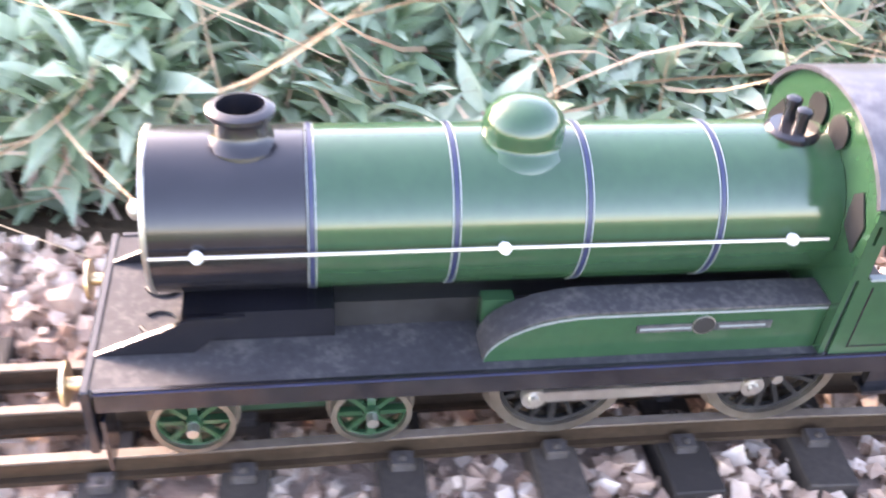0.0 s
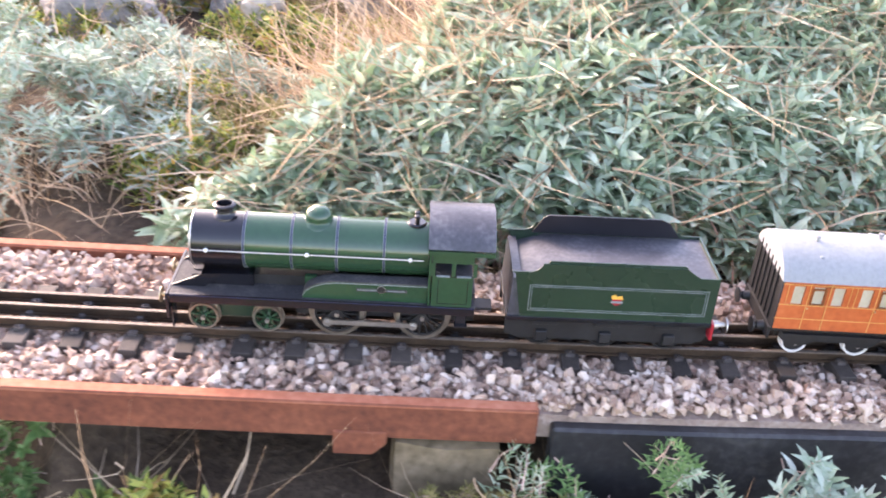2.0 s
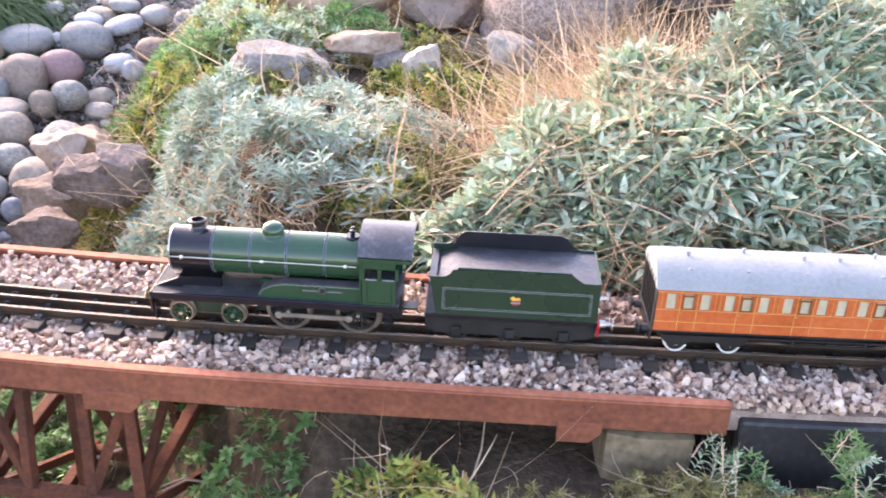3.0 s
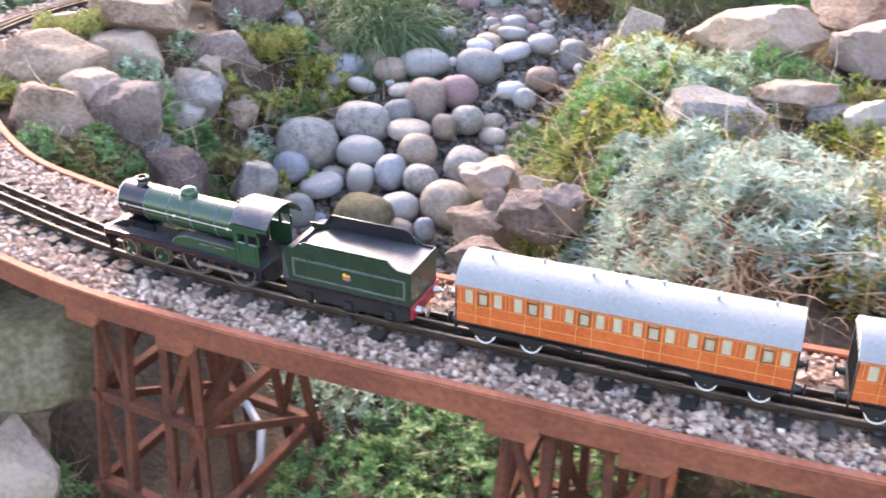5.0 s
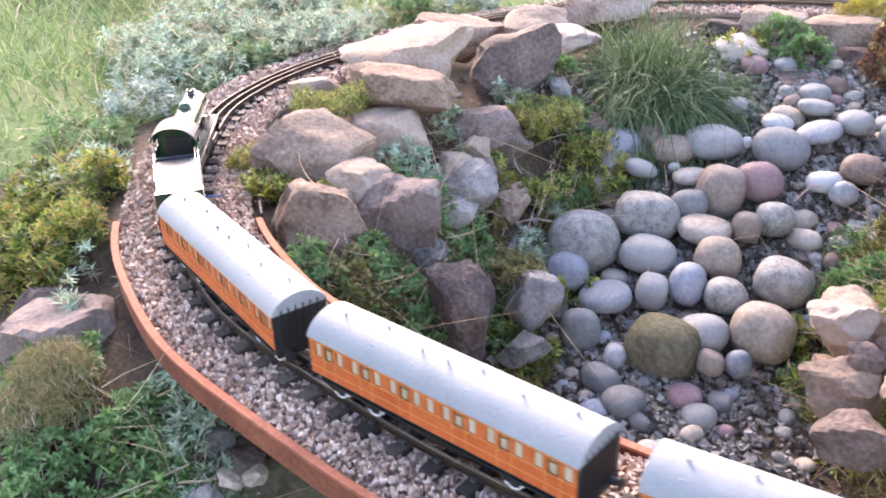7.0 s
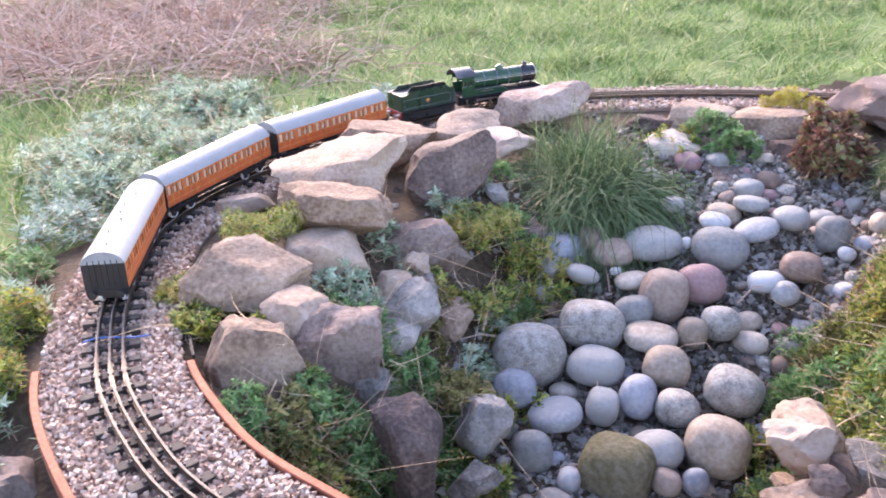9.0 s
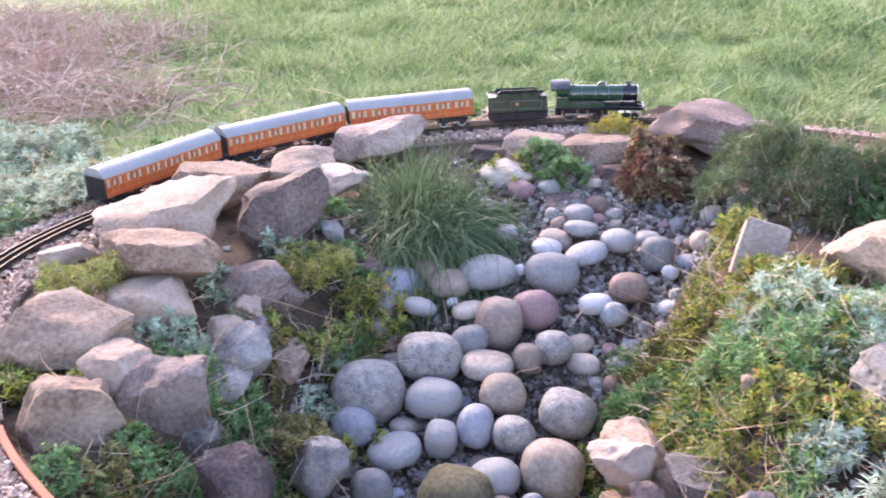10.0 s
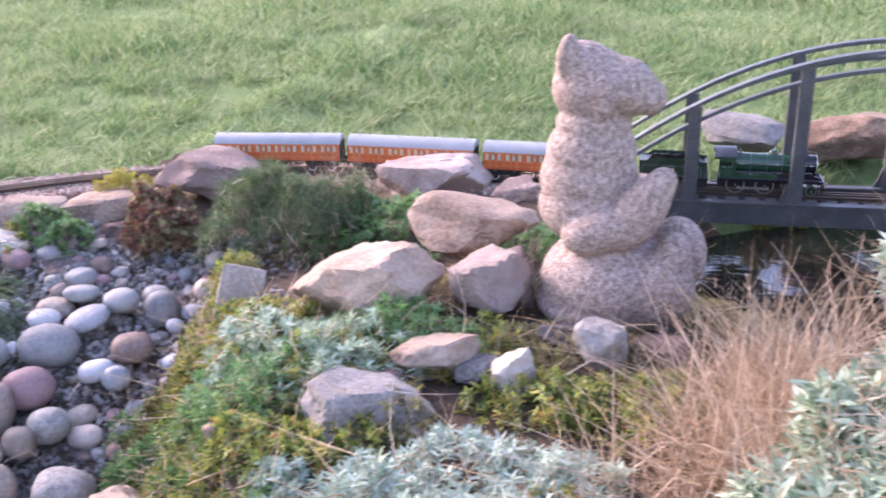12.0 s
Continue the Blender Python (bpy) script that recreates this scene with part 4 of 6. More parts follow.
def make_tender():
    e = thing("tender", "dark green lined model tender coupled behind the locomotive", "tender")
    L = 0.075
    Geo().box(-L, L, -0.0295, 0.0295, 0.0245, 0.0285).part("footplate", M["black"], e, bevel=0.0004)
    for s in (-1, 1):
        g = Geo().prism([(-L + 0.004, 0.028), (-L + 0.004, 0.0125), (-L + 0.012, 0.0085), (L - 0.014, 0.0085), (L - 0.004, 0.0125), (L - 0.004, 0.028)], s * 0.0215, s * 0.023)
        g.part("side_frame", M["under"], e)
        for x in (-0.045, 0.0, 0.045):
            Geo().box(x - 0.004, x + 0.004, s * 0.0245 - 0.002, s * 0.0245 + 0.002, 0.0085, 0.0165).part("axle_box", M["under"], e, bevel=0.0006)
            Geo().box(x - 0.0095, x + 0.0095, s * 0.0243 - 0.001, s * 0.0243 + 0.001, 0.0185, 0.0215).part("leaf_spring", M["under"], e, bevel=0.0005)
        # side sheet with swept-down ends
        prof = [(-L + 0.001, 0.0285), (L - 0.010, 0.0285), (L - 0.004, 0.064), (L - 0.001, 0.0655)]
        prof += [(L - 0.012 - 0.011 * math.sin(w), 0.0655 + 0.0072 * (1 - math.cos(w))) for w in np.linspace(0.3, 1.57, 6)]
        prof += [(-L + 0.026 - 0.011 * (1 - math.sin(w)) * 0 - 0.011 * math.sin(1.57 - w) , 0.0655 + 0.0072 * (1 - math.cos(w))) for w in np.linspace(1.57, 0.3, 6)]
        prof += [(-L + 0.001, 0.0655)]
        Geo().prism(prof, s * 0.0283, s * 0.0293).part("side_sheet", M["deepgreen"], e, "dark green side sheet")
        lined_panel(e, -L + 0.007, L - 0.015, 0.034, 0.0555, s * 0.0295, s)
        # inner coal rail plate
        cp = [(-L + 0.018, 0.066), (L - 0.020, 0.066), (L - 0.028, 0.0785), (L - 0.032, 0.081), (-L + 0.034, 0.081), (-L + 0.027, 0.078)]
        if s < 0:
            Geo().prism(cp, s * 0.0255, s * 0.0245).part("coal_plate", M["black"], e)
        else:
            Geo().prism([(x, min(z, 0.0745)) for x, z in cp], s * 0.0275, s * 0.0283).part("coal_plate", M["deepgreen"], e)
        emb = Geo().mat(0).lathe([(0.0036, 0), (0.0036, s * 0.0003)], "y", at=(-0.003, s * 0.0293, 0.0443), n=18)
        emb.mat(1).box(-0.0073, 0.0013, s * 0.0297 - 0.0001, s * 0.0297 + 0.0001, 0.0428, 0.0445)
        emb.mat(2).prism([(-0.0075, 0.0462), (0.0005, 0.0462), (0.0018, 0.0484), (-0.001, 0.0502), (-0.003, 0.0482), (-0.0062, 0.0492)], s * 0.0296, s * 0.0299)
        emb.part("emblem", [M["red"], M["lining"], M["orange"]], e, "small orange and red emblem")
    Geo().box(-L + 0.0005, -L + 0.002, -0.0285, 0.0285, 0.0285, 0.0658).part("rear_sheet", M["deepgreen"], e)
    g = Geo().prism([(L - 0.001, 0.0285), (L - 0.0125, 0.0285), (L - 0.009, 0.06), (L - 0.003, 0.06)], -0.0283, 0.0283)
    g.part("front_sheet", M["cabroof"], e)
    g = Geo().prism([(-L + 0.002, 0.0635), (L - 0.03, 0.0635), (L - 0.008, 0.056), (L - 0.008, 0.0545), (L - 0.032, 0.062), (-L + 0.002, 0.062)], -0.0283, 0.0283)
    g.part("tank_top", M["cabroof"], e, "scuffed grey tank top")
    Geo().box(-L - 0.0018, -L + 0.0005, -0.0308, 0.0308, 0.0145, 0.0285).part("buffer_beam", M["red"], e, "red rear buffer beam", bevel=0.0004)
    for s in (-1, 1):
        buffer(e, -L - 0.0018, s * 0.0205, 0.0215, -1, M["steel"])
    hook(e, -L - 0.0018, 0.0195, -1)
    Geo().box(-L + 0.01, L - 0.01, -0.011, 0.011, 0.012, 0.028).part("frames", M["under"], e)
    wheels = [(wheelset(e, x, 0.0115, 0.0185, "tender", M["under"], M["under"], 10), 0.0115) for x in (-0.045, 0.0, 0.045)]
    for o in e.children:
        if not o.name.startswith(("wheelset", "axle_box", "side_frame", "frames")):
            for vert in o.data.vertices:
                vert.co.z = (vert.co.z + 0.0035) * 0.96
                vert.co.x *= 0.955
    return e, wheels


def make_coach():
    e = thing("passenger_coach", "teak-orange model passenger coach with a white roof, in the train", "coach", "coaches of the train")
    L, W = 0.1485, 0.0298
    z0, z1, z2, z3 = 0.0275, 0.0475, 0.0625, 0.0675
    core = Geo().mat(0).box(-L + 0.001, L - 0.001, -W + 0.0016, W - 0.0016, z0, z3)
    core.part("window_blinds", [M["blind"]], e, "cream blinds behind the windows")
    comp = 2 * L * 0.158
    xs = [L - 0.0035 - comp * k - (0.0135 if k > 2 else 0) for k in range(6)]
    for s in (-1, 1):
        ya, yb = s * (W - 0.0018), s * W
        body = Geo().mat(0)
        body.box(-L, L, ya, yb, z0, z1).box(-L, L, ya, yb, z2, z3)
        wins = []
        for x in xs:
            c = comp
            wins += [(x - c * 0.10, x - c * 0.27), (x - c * 0.39, x - c * 0.57), (x - c * 0.69, x - c * 0.86)]
        wins.append((0.0035, -0.0045))
        wins.sort(reverse=True)
        cur = L
        for a, b in wins:
            body.box(a, cur, ya, yb, z1, z2)
            cur = b
        body.box(-L, cur, ya, yb, z1, z2)
        body.part("side_panel", [M["teak"]], e, "varnished teak-orange panelled side")
        trim = Geo()
        yo = s * (W + 0.0003)
        for z in (z0 + 0.0085, z1 - 0.0002, z2 + 0.0012):
            trim.box(-L, L, yo - 0.0002, yo + 0.0002, z, z + 0.0006)
        for x in xs:
            for k in (0.335, 0.635):
                xx = x - comp * k
                trim.box(xx - 0.0003, xx + 0.0003, yo - 0.0002, yo + 0.0002, z0 + 0.0005, z3 - 0.001)
            for k in (0.02, 0.94):
                xx = x - comp * k
                trim.box(xx - 0.0002, xx + 0.0002, yo - 0.0002, yo + 0.0002, z1, z2 + 0.001)
        trim.part("beading", M["beading"], e, "pale beading lines")
        for x in xs:
            g = Geo()
            a, b = x - comp * 0.385, x - comp * 0.575
            for xa, xb, za, zb in ((b, a, z1 + 0.0005, z1 + 0.0015), (b, a, z2 - 0.0025, z2 - 0.0012), (b - 0.0007, b + 0.0006, z1 + 0.0005, z2 - 0.0012), (a - 0.0006, a + 0.0007, z1 + 0.0005, z2 - 0.0012)):
                g.box(xa, xb, yo - 0.0003, yo + 0.0003, za, zb)
            g.part("door_window_frame", M["teakdark"], e)
            Geo().lathe([(0.0006, 0), (0.0006, s * 0.001)], "y", at=(x - comp * 0.36, yo, z1 - 0.002), n=8).part("door_handle", M["brass"], e)
            Geo().box(a - comp * 0.30, a - comp * 0.15 , yo - 0.0001, yo + 0.0001, z2 - 0.0002, z2 + 0.0008).part("ventilator_hood", M["teakdark"], e)
    arc = [(0.0312 * math.sin(w) / math.sin(1.25), z3 - 0.0012 + 0.0185 * (math.cos(w) - math.cos(1.25)) / (1 - math.cos(1.25))) for w in np.linspace(-1.25, 1.25, 19)]
    roof = Geo().prism(arc, -L - 0.0012, L + 0.0012, "yz")
    roof.part("roof", M["coachroof"], e, "pale grey-white curved roof", smooth=40)
    for k, x in enumerate([xx - comp * 0.48 for xx in xs] + [-0.0005]):
        Geo().lathe([(0.0013, 0), (0.0012, 0.0028), (0.0019, 0.003), (0.0019, 0.0044), (0.001, 0.0048)], "z", at=(x, -0.004 if k % 2 else 0.004, z3 + 0.0165), n=10).part("roof_vent", M["coachroof"], e)
    for x in [xx - comp * 0.48 for xx in xs]:
        for s in (-1, 1):
            Geo().lathe([(0.0016, 0), (0.0016, 0.0016), (0.0009, 0.0022)], "z", at=(x, s * 0.0185, z3 + 0.0108), n=10).part("roof_vent", M["coachroof"], e)
    for d in (-1, 1):
        endp = [(y * 0.965, z - 0.0008) for y, z in arc] + [(W, z0), (-W, z0)]
        Geo().prism(endp, d * (L - 0.0006), d * (L + 0.0006), "yz").part("end_panel", M["under"], e, "black coach end")
        for y in (-0.02, -0.012, -0.004, 0.004, 0.012, 0.02):
            Geo().box(d * (L + 0.001) - 0.0006, d * (L + 0.001) + 0.0006, y - 0.0007, y + 0.0007, z0 + 0.002, z3 + 0.004).part("end_rib", M["under"], e)
        Geo().box(d * L - 0.001 + 0.001 * d, d * L + 0.001 + 0.001 * d, -0.029, 0.029, 0.0185, 0.0275).part("buffer_beam", M["under"], e)
        for s in (-1, 1):
            buffer(e, d * (L + 0.001), s * 0.019, 0.0225, d, M["under"], 0.0085)
        hook(e, d * (L + 0.001), 0.0195, d)
    Geo().box(-L, L, -0.0285, 0.0285, 0.0245, z0).part("solebar", M["under"], e, bevel=0.0004)
    for s in (-1, 1):
        g = Geo()
        g.bar((-0.075, s * 0.024, 0.024), (-0.03, s * 0.024, 0.0145), 0.0016, 0.0016).bar((-0.03, s * 0.024, 0.0145), (0.03, s * 0.024, 0.0145), 0.0016, 0.0016).bar((0.03, s * 0.024, 0.0145), (0.075, s * 0.024, 0.024), 0.0016, 0.0016)
        for x in (-0.03, 0.03):
            g.box(x - 0.0012, x + 0.0012, s * 0.024 - 0.001, s * 0.024 + 0.001, 0.0145, 0.025)
        g.part("truss_rod", M["under"], e)
        Geo().box(-L + 0.01, L - 0.01, s * 0.0282 - 0.0012, s * 0.0282 + 0.0012, 0.0215, 0.0228).part("footboard", M["under"], e)
    Geo().box(-0.022, 0.018, -0.016, 0.016, 0.0135, 0.0245).part("battery_box", M["under"], e, bevel=0.0006)
    wheels = []
    for c in (-0.102, 0.102):
        b = Geo().box(c - 0.036, c + 0.036, -0.0115, 0.0115, 0.009, 0.0185)
        for s in (-1, 1):
            b.prism([(c - 0.037, 0.016), (c - 0.03, 0.009), (c - 0.016, 0.009), (c - 0.011, 0.0125), (c + 0.011, 0.0125), (c + 0.016, 0.009), (c + 0.03, 0.009), (c + 0.037, 0.016), (c + 0.037, 0.02), (c - 0.037, 0.02)], s * 0.0205, s * 0.0222)
        b.part("bogie", M["under"], e)
        for dx in (-0.0225, 0.0225):
            wheels.append((wheelset(e, c + dx, 0.0095, 0.0187, "coach", M["under"], M["white"]), 0.0095))
    return e, wheels


loco, loco_wheels, rods = make_locomotive()
tender, tender_wheels = make_tender()
coach, coach_wheels = make_coach()
coaches = [(coach, [w for w, _ in coach_wheels])]
for k in range(2):
    c = copy_thing(coach, pose(0, 0, 0))
    coaches.append((c, [o for o in c.children if o.name.startswith("wheelset")]))

# metres of track that the front of the train has passed, by the second
RUN_T = [0, 0.5, 1, 1.5, 2, 2.5, 4.3, 5, 6, 6.5, 7, 9, 9.5, 10.5, 11, 12, 13]
RUN_S = [1.591, 1.6705, 1.7575, 1.853, 1.952, 2.058, 2.5555, 2.808, 3.215, 3.450, 3.731, 4.95, 5.262, 5.945, 6.295, 7.108, 7.92]


def front_at(t):
    """A smooth run through the table."""
    T, S = np.array(RUN_T, float), np.array(RUN_S, float)
    sl = np.diff(S) / np.diff(T)
    m = np.concatenate([[sl[0] * 0.95], [(sl[i] * (T[i + 2] - T[i + 1]) + sl[i + 1] * (T[i + 1] - T[i])) / (T[i + 2] - T[i]) for i in range(len(sl) - 1)], [sl[-1]]])
    i = int(np.clip(np.searchsorted(T, t) - 1, 0, len(sl) - 1))
    h = T[i + 1] - T[i]
    u = (t - T[i]) / h
    return ((1 + 2 * u) * (1 - u) ** 2) * S[i] + u * (1 - u) ** 2 * h * m[i] + u * u * (3 - 2 * u) * S[i + 1] + u * u * (u - 1) * h * m[i + 1]


def ride(mid, reach):
    ax, ay, _ = on_line(mid + reach)
    bx, by, _ = on_line(mid - reach)
    return pose((ax + bx) / 2, (ay + by) / 2, 0.0, 0, 0, math.degrees(math.atan2(ay - by, ax - bx)))


# ---- rocks and pebbles ----
LABELS = dict(sand="angular sandy-brown sandstone rock set in the rockery", dark="rough dark brown rock among the plants", grey="rough grey rock bedded in the soil",
              pinkish="flat pinkish sandstone rock beside the track", tan="pale tan rock in the rockery", moss="large mossy boulder under the viaduct", pale="small white stone on the soil")


def rock(x, y, z, sx, sy, sz, rz, kind, cuts=15, tilt=0.0, flat=0.0):
    """An angular rock: a sphere sliced by planes and roughened."""
    seed = int(abs(x * 7919 + y * 104729 + sz * 1299709)) % 100000
    r = random.Random(seed)
    bm = bmesh.new()
    bmesh.ops.create_icosphere(bm, subdivisions=4, radius=1.0)
    planes = []
    for k in range(cuts):
        n = Vector((r.gauss(0, 1), r.gauss(0, 1), r.gauss(0, 0.8))).normalized()
        planes.append((n, r.uniform(0.5, 0.82)))
    planes.append((Vector((r.uniform(-0.2, 0.2), r.uniform(-0.2, 0.2), 1)).normalized(), 0.55 - 0.15 * flat))
    planes.append((Vector((0, -1, 0.15)).normalized(), r.uniform(0.55, 0.7)))
    off = Vector((r.uniform(0, 90), r.uniform(0, 90), r.uniform(0, 90)))
    for v in bm.verts:
        p = v.co.normalized()
        d = 1.0
        for n, h in planes:
            c = p.dot(n)
            if c > 0.05:
                d = min(d, h / c)
        d *= 1 + 0.16 * noise.noise(p * 1.5 + off) + 0.06 * noise.noise(p * 4 + off) + 0.03 * noise.noise(p * 11 + off)
        v.co = p * d
    lo = [min(v.co[i] for v in bm.verts) for i in range(3)]
    hi = [max(v.co[i] for v in bm.verts) for i in range(3)]
    for v in bm.verts:
        v.co = Vector([((v.co[i] - lo[i]) / (hi[i] - lo[i]) - 0.5) * s for i, s in enumerate((sx, sy, sz))])
    me = bpy.data.meshes.new("rock")
    bm.to_mesh(me)
    bm.free()
    me.polygons.foreach_set("use_smooth", [True] * len(me.polygons))
    me.set_sharp_from_angle(angle=radians(28))
    me.materials.append(M[dict(moss="mossrock", pale="p_pale", tan="p_tan").get(kind, kind)])
    ob = new("rock", me)
    ob.matrix_basis = pose(x, y, z, r.uniform(-14, 14), r.uniform(-14, 14) + tilt, rz + r.uniform(-25, 25))
    return tagged(ob, LABELS[kind], "rock", "rockery rocks")


PEBBLE = dict(blue="smooth blue-grey pebble in the dry stream bed", grey="smooth grey pebble in the dry stream bed", brown="smooth brown pebble in the dry stream bed",
              pink="smooth pinkish pebble in the dry stream bed", pink2="smooth dusky pink pebble in the dry stream bed", tan="smooth buff pebble in the dry stream bed",
              pale="pale whitish pebble in the dry stream bed", speck="coarse speckled granite pebble in the dry stream bed", moss="large moss-stained pebble in the dry stream bed", bright="small bright blue-grey pebble")
PMAT = dict(blue="p_blue", grey="p_grey", brown="p_brown", pink="p_brown", pink2="p_pink", tan="p_tan", pale="p_pale", speck="p_speck", moss="mossrock", bright="p_blue")


def pebble(x, y, z, sx, sy, sz, rz, kind):
    r = random.Random(int(abs(x * 7919 + y * 104729)))
    bm = bmesh.new()
    bmesh.ops.create_icosphere(bm, subdivisions=4, radius=0.5)
    off = Vector((r.uniform(0, 90), r.uniform(0, 90), r.uniform(0, 90)))
    e = r.uniform(0.75, 0.95)
    for v in bm.verts:
        p = v.co * 2
        q = Vector([math.copysign(abs(c) ** e, c) for c in p])
        q *= 1 + 0.10 * noise.noise(p * 0.9 + off) + 0.02 * noise.noise(p * 3.5 + off)
        v.co = Vector((q.x * sx, q.y * sy, q.z * sz)) * 0.52
    me = bpy.data.meshes.new("pebble")
    bm.to_mesh(me)
    bm.free()
    me.polygons.foreach_set("use_smooth", [True] * len(me.polygons))
    me.materials.append(M[PMAT[kind]])
    ob = new("pebble", me)
    ob.matrix_basis = pose(x, y, z, r.uniform(-12, 12), r.uniform(-12, 12), rz + r.uniform(-15, 15))
    return tagged(ob, PEBBLE[kind], "pebble", "stream bed pebbles")


rock(-1.720, 0.343, 0.010, 0.194, 0.142, 0.087, 57, "sand")
rock(-1.717, 0.492, -0.020, 0.140, 0.145, 0.124, 51, "sand")
rock(-1.702, 0.669, -0.060, 0.181, 0.132, 0.118, 45, "dark")
rock(-1.767, 0.548, 0.040, 0.203, 0.148, 0.090, 51, "sand")
rock(-1.858, 0.667, 0.040, 0.255, 0.186, 0.114, 50, "sand")
rock(-1.792, 0.863, 0.010, 0.185, 0.136, 0.131, 43, "dark")
rock(-1.988, 0.894, 0.020, 0.195, 0.142, 0.087, 47, "sand")
rock(-1.921, 1.039, 0.020, 0.161, 0.116, 0.071, 42, "sand")
rock(-1.821, 1.057, 0.010, 0.124, 0.090, 0.059, 39, "pinkish")
rock(-1.920, 1.293, 0.020, 0.203, 0.148, 0.090, 37, "pinkish")
rock(-1.585, 0.254, -0.040, 0.141, 0.102, 0.126, 56, "sand")
rock(-1.612, 0.351, -0.020, 0.099, 0.103, 0.080, 53, "sand")
rock(-1.561, 0.375, -0.050, 0.148, 0.108, 0.121, 51, "dark")
rock(-1.582, 0.543, -0.080, 0.099, 0.103, 0.091, 46, "grey")
rock(-1.516, 0.386, -0.110, 0.055, 0.056, 0.065, 49, "grey")
rock(-1.396, 0.336, -0.140, 0.100, 0.104, 0.153, 47, "dark")
rock(-1.363, 0.427, -0.220, 0.085, 0.059, 0.039, 42, "grey")
rock(-2.011, 0.550, -0.010, 0.105, 0.076, 0.046, 56, "sand")
rock(-1.836, 0.814, -0.060, 0.061, 0.064, 0.067, 45, "dark")
rock(-1.409, 0.505, -0.190, 0.079, 0.083, 0.090, 41, "grey")
rock(-1.706, 1.430, -0.030, 0.129, 0.094, 0.058, 30, "dark")
rock(-1.617, 1.355, -0.060, 0.116, 0.085, 0.104, 29, "tan")
rock(-1.637, 1.488, -0.010, 0.157, 0.114, 0.070, 28, "sand")
rock(-1.547, 1.578, -0.040, 0.201, 0.146, 0.090, 25, "sand")
rock(-1.478, 1.364, -0.090, 0.145, 0.106, 0.065, 26, "dark")
rock(-1.416, 1.483, -0.070, 0.122, 0.088, 0.101, 22, "dark")
rock(-1.034, 0.728, -0.160, 0.112, 0.112, 0.087, 19, "sand")
rock(-1.017, 0.658, -0.200, 0.065, 0.046, 0.031, 20, "sand")
rock(-0.953, 0.688, -0.170, 0.078, 0.054, 0.044, 16, "dark")
rock(-0.784, 1.087, 0.050, 0.240, 0.168, 0.110, 9, "sand")
rock(-0.816, 1.724, 0.030, 0.208, 0.146, 0.095, 7, "pinkish")
rock(-0.714, 1.324, 0.060, 0.075, 0.052, 0.040, 5, "sand")
rock(-1.320, 1.704, 0.020, 0.245, 0.171, 0.113, 20, "pinkish")
rock(-0.702, 0.833, -0.050, 0.144, 0.101, 0.067, 6, "grey")
rock(-0.855, 0.780, -0.100, 0.105, 0.105, 0.092, 15, "dark")
rock(-0.910, 0.689, -0.140, 0.124, 0.087, 0.057, 19, "grey")
rock(-0.667, 0.931, 0.000, 0.067, 0.047, 0.041, 4, "grey")
rock(-0.645, 1.293, 0.080, 0.213, 0.149, 0.098, 9, "sand")
rock(-0.589, 1.145, 0.040, 0.125, 0.125, 0.107, 8, "dark")
rock(-0.817, 1.795, 0.010, 0.242, 0.169, 0.112, 12, "pinkish")
rock(-0.624, 1.632, 0.030, 0.104, 0.073, 0.048, 7, "pinkish")
rock(-0.532, 0.903, 0.000, 0.057, 0.040, 0.040, 7, "grey")
rock(-0.415, 0.984, 0.020, 0.079, 0.055, 0.061, 1, "grey")
rock(-0.645, 0.943, 0.000, 0.119, 0.084, 0.055, 12, "grey")
rock(-0.692, 0.805, -0.040, 0.147, 0.103, 0.068, 16, "grey")
rock(-0.127, 2.130, 0.040, 0.206, 0.144, 0.094, -6, "grey")
rock(0.129, 2.175, 0.030, 0.261, 0.183, 0.120, -12, "sand")
rock(-0.325, 0.995, 0.000, 0.095, 0.066, 0.081, -3, "dark")
rock(-1.517, 1.571, -0.040, 0.214, 0.156, 0.108, 32, "sand")
rock(-1.749, -0.065, -0.130, 0.164, 0.119, 0.131, 73, "dark")
rock(-1.336, -0.017, -0.170, 0.118, 0.082, 0.054, 61, "moss")
rock(-0.973, 0.574, -0.170, 0.103, 0.072, 0.079, 20, "sand")
rock(-0.916, 0.509, -0.170, 0.103, 0.072, 0.062, 19, "dark")
rock(-1.419, -0.040, -0.210, 0.030, 0.031, 0.022, 65, "grey")
rock(-0.958, 0.601, -0.130, 0.054, 0.038, 0.043, 19, "dark")
rock(-1.300, -0.011, -0.200, 0.154, 0.108, 0.086, 61, "moss")
rock(-1.213, -0.069, -0.270, 0.084, 0.084, 0.093, 62, "sand")
rock(-0.862, 0.553, -0.100, 0.108, 0.076, 0.075, 26, "dark")
rock(-1.012, 0.649, -0.130, 0.087, 0.061, 0.074, 30, "sand")
rock(-0.758, 0.883, -0.060, 0.111, 0.078, 0.051, 16, "grey")
rock(-0.879, 0.742, -0.080, 0.051, 0.051, 0.086, 23, "dark")
rock(-1.422, -0.037, -0.210, 0.031, 0.023, 0.023, 65, "grey")
rock(-1.391, 0.010, -0.190, 0.022, 0.016, 0.013, 63, "pinkish")
rock(-1.293, -0.134, -0.270, 0.018, 0.012, 0.011, 67, "pale")
rock(-0.732, 0.834, -0.030, 0.166, 0.116, 0.076, 33, "dark")
rock(-0.827, 0.577, -0.090, 0.081, 0.057, 0.070, 43, "dark")
rock(-0.420, 0.523, -0.020, 0.044, 0.031, 0.034, 27, "grey")
rock(-0.479, 1.016, 0.020, 0.061, 0.042, 0.040, 20, "grey")
rock(-0.580, 0.909, 0.010, 0.067, 0.047, 0.031, 26, "grey")
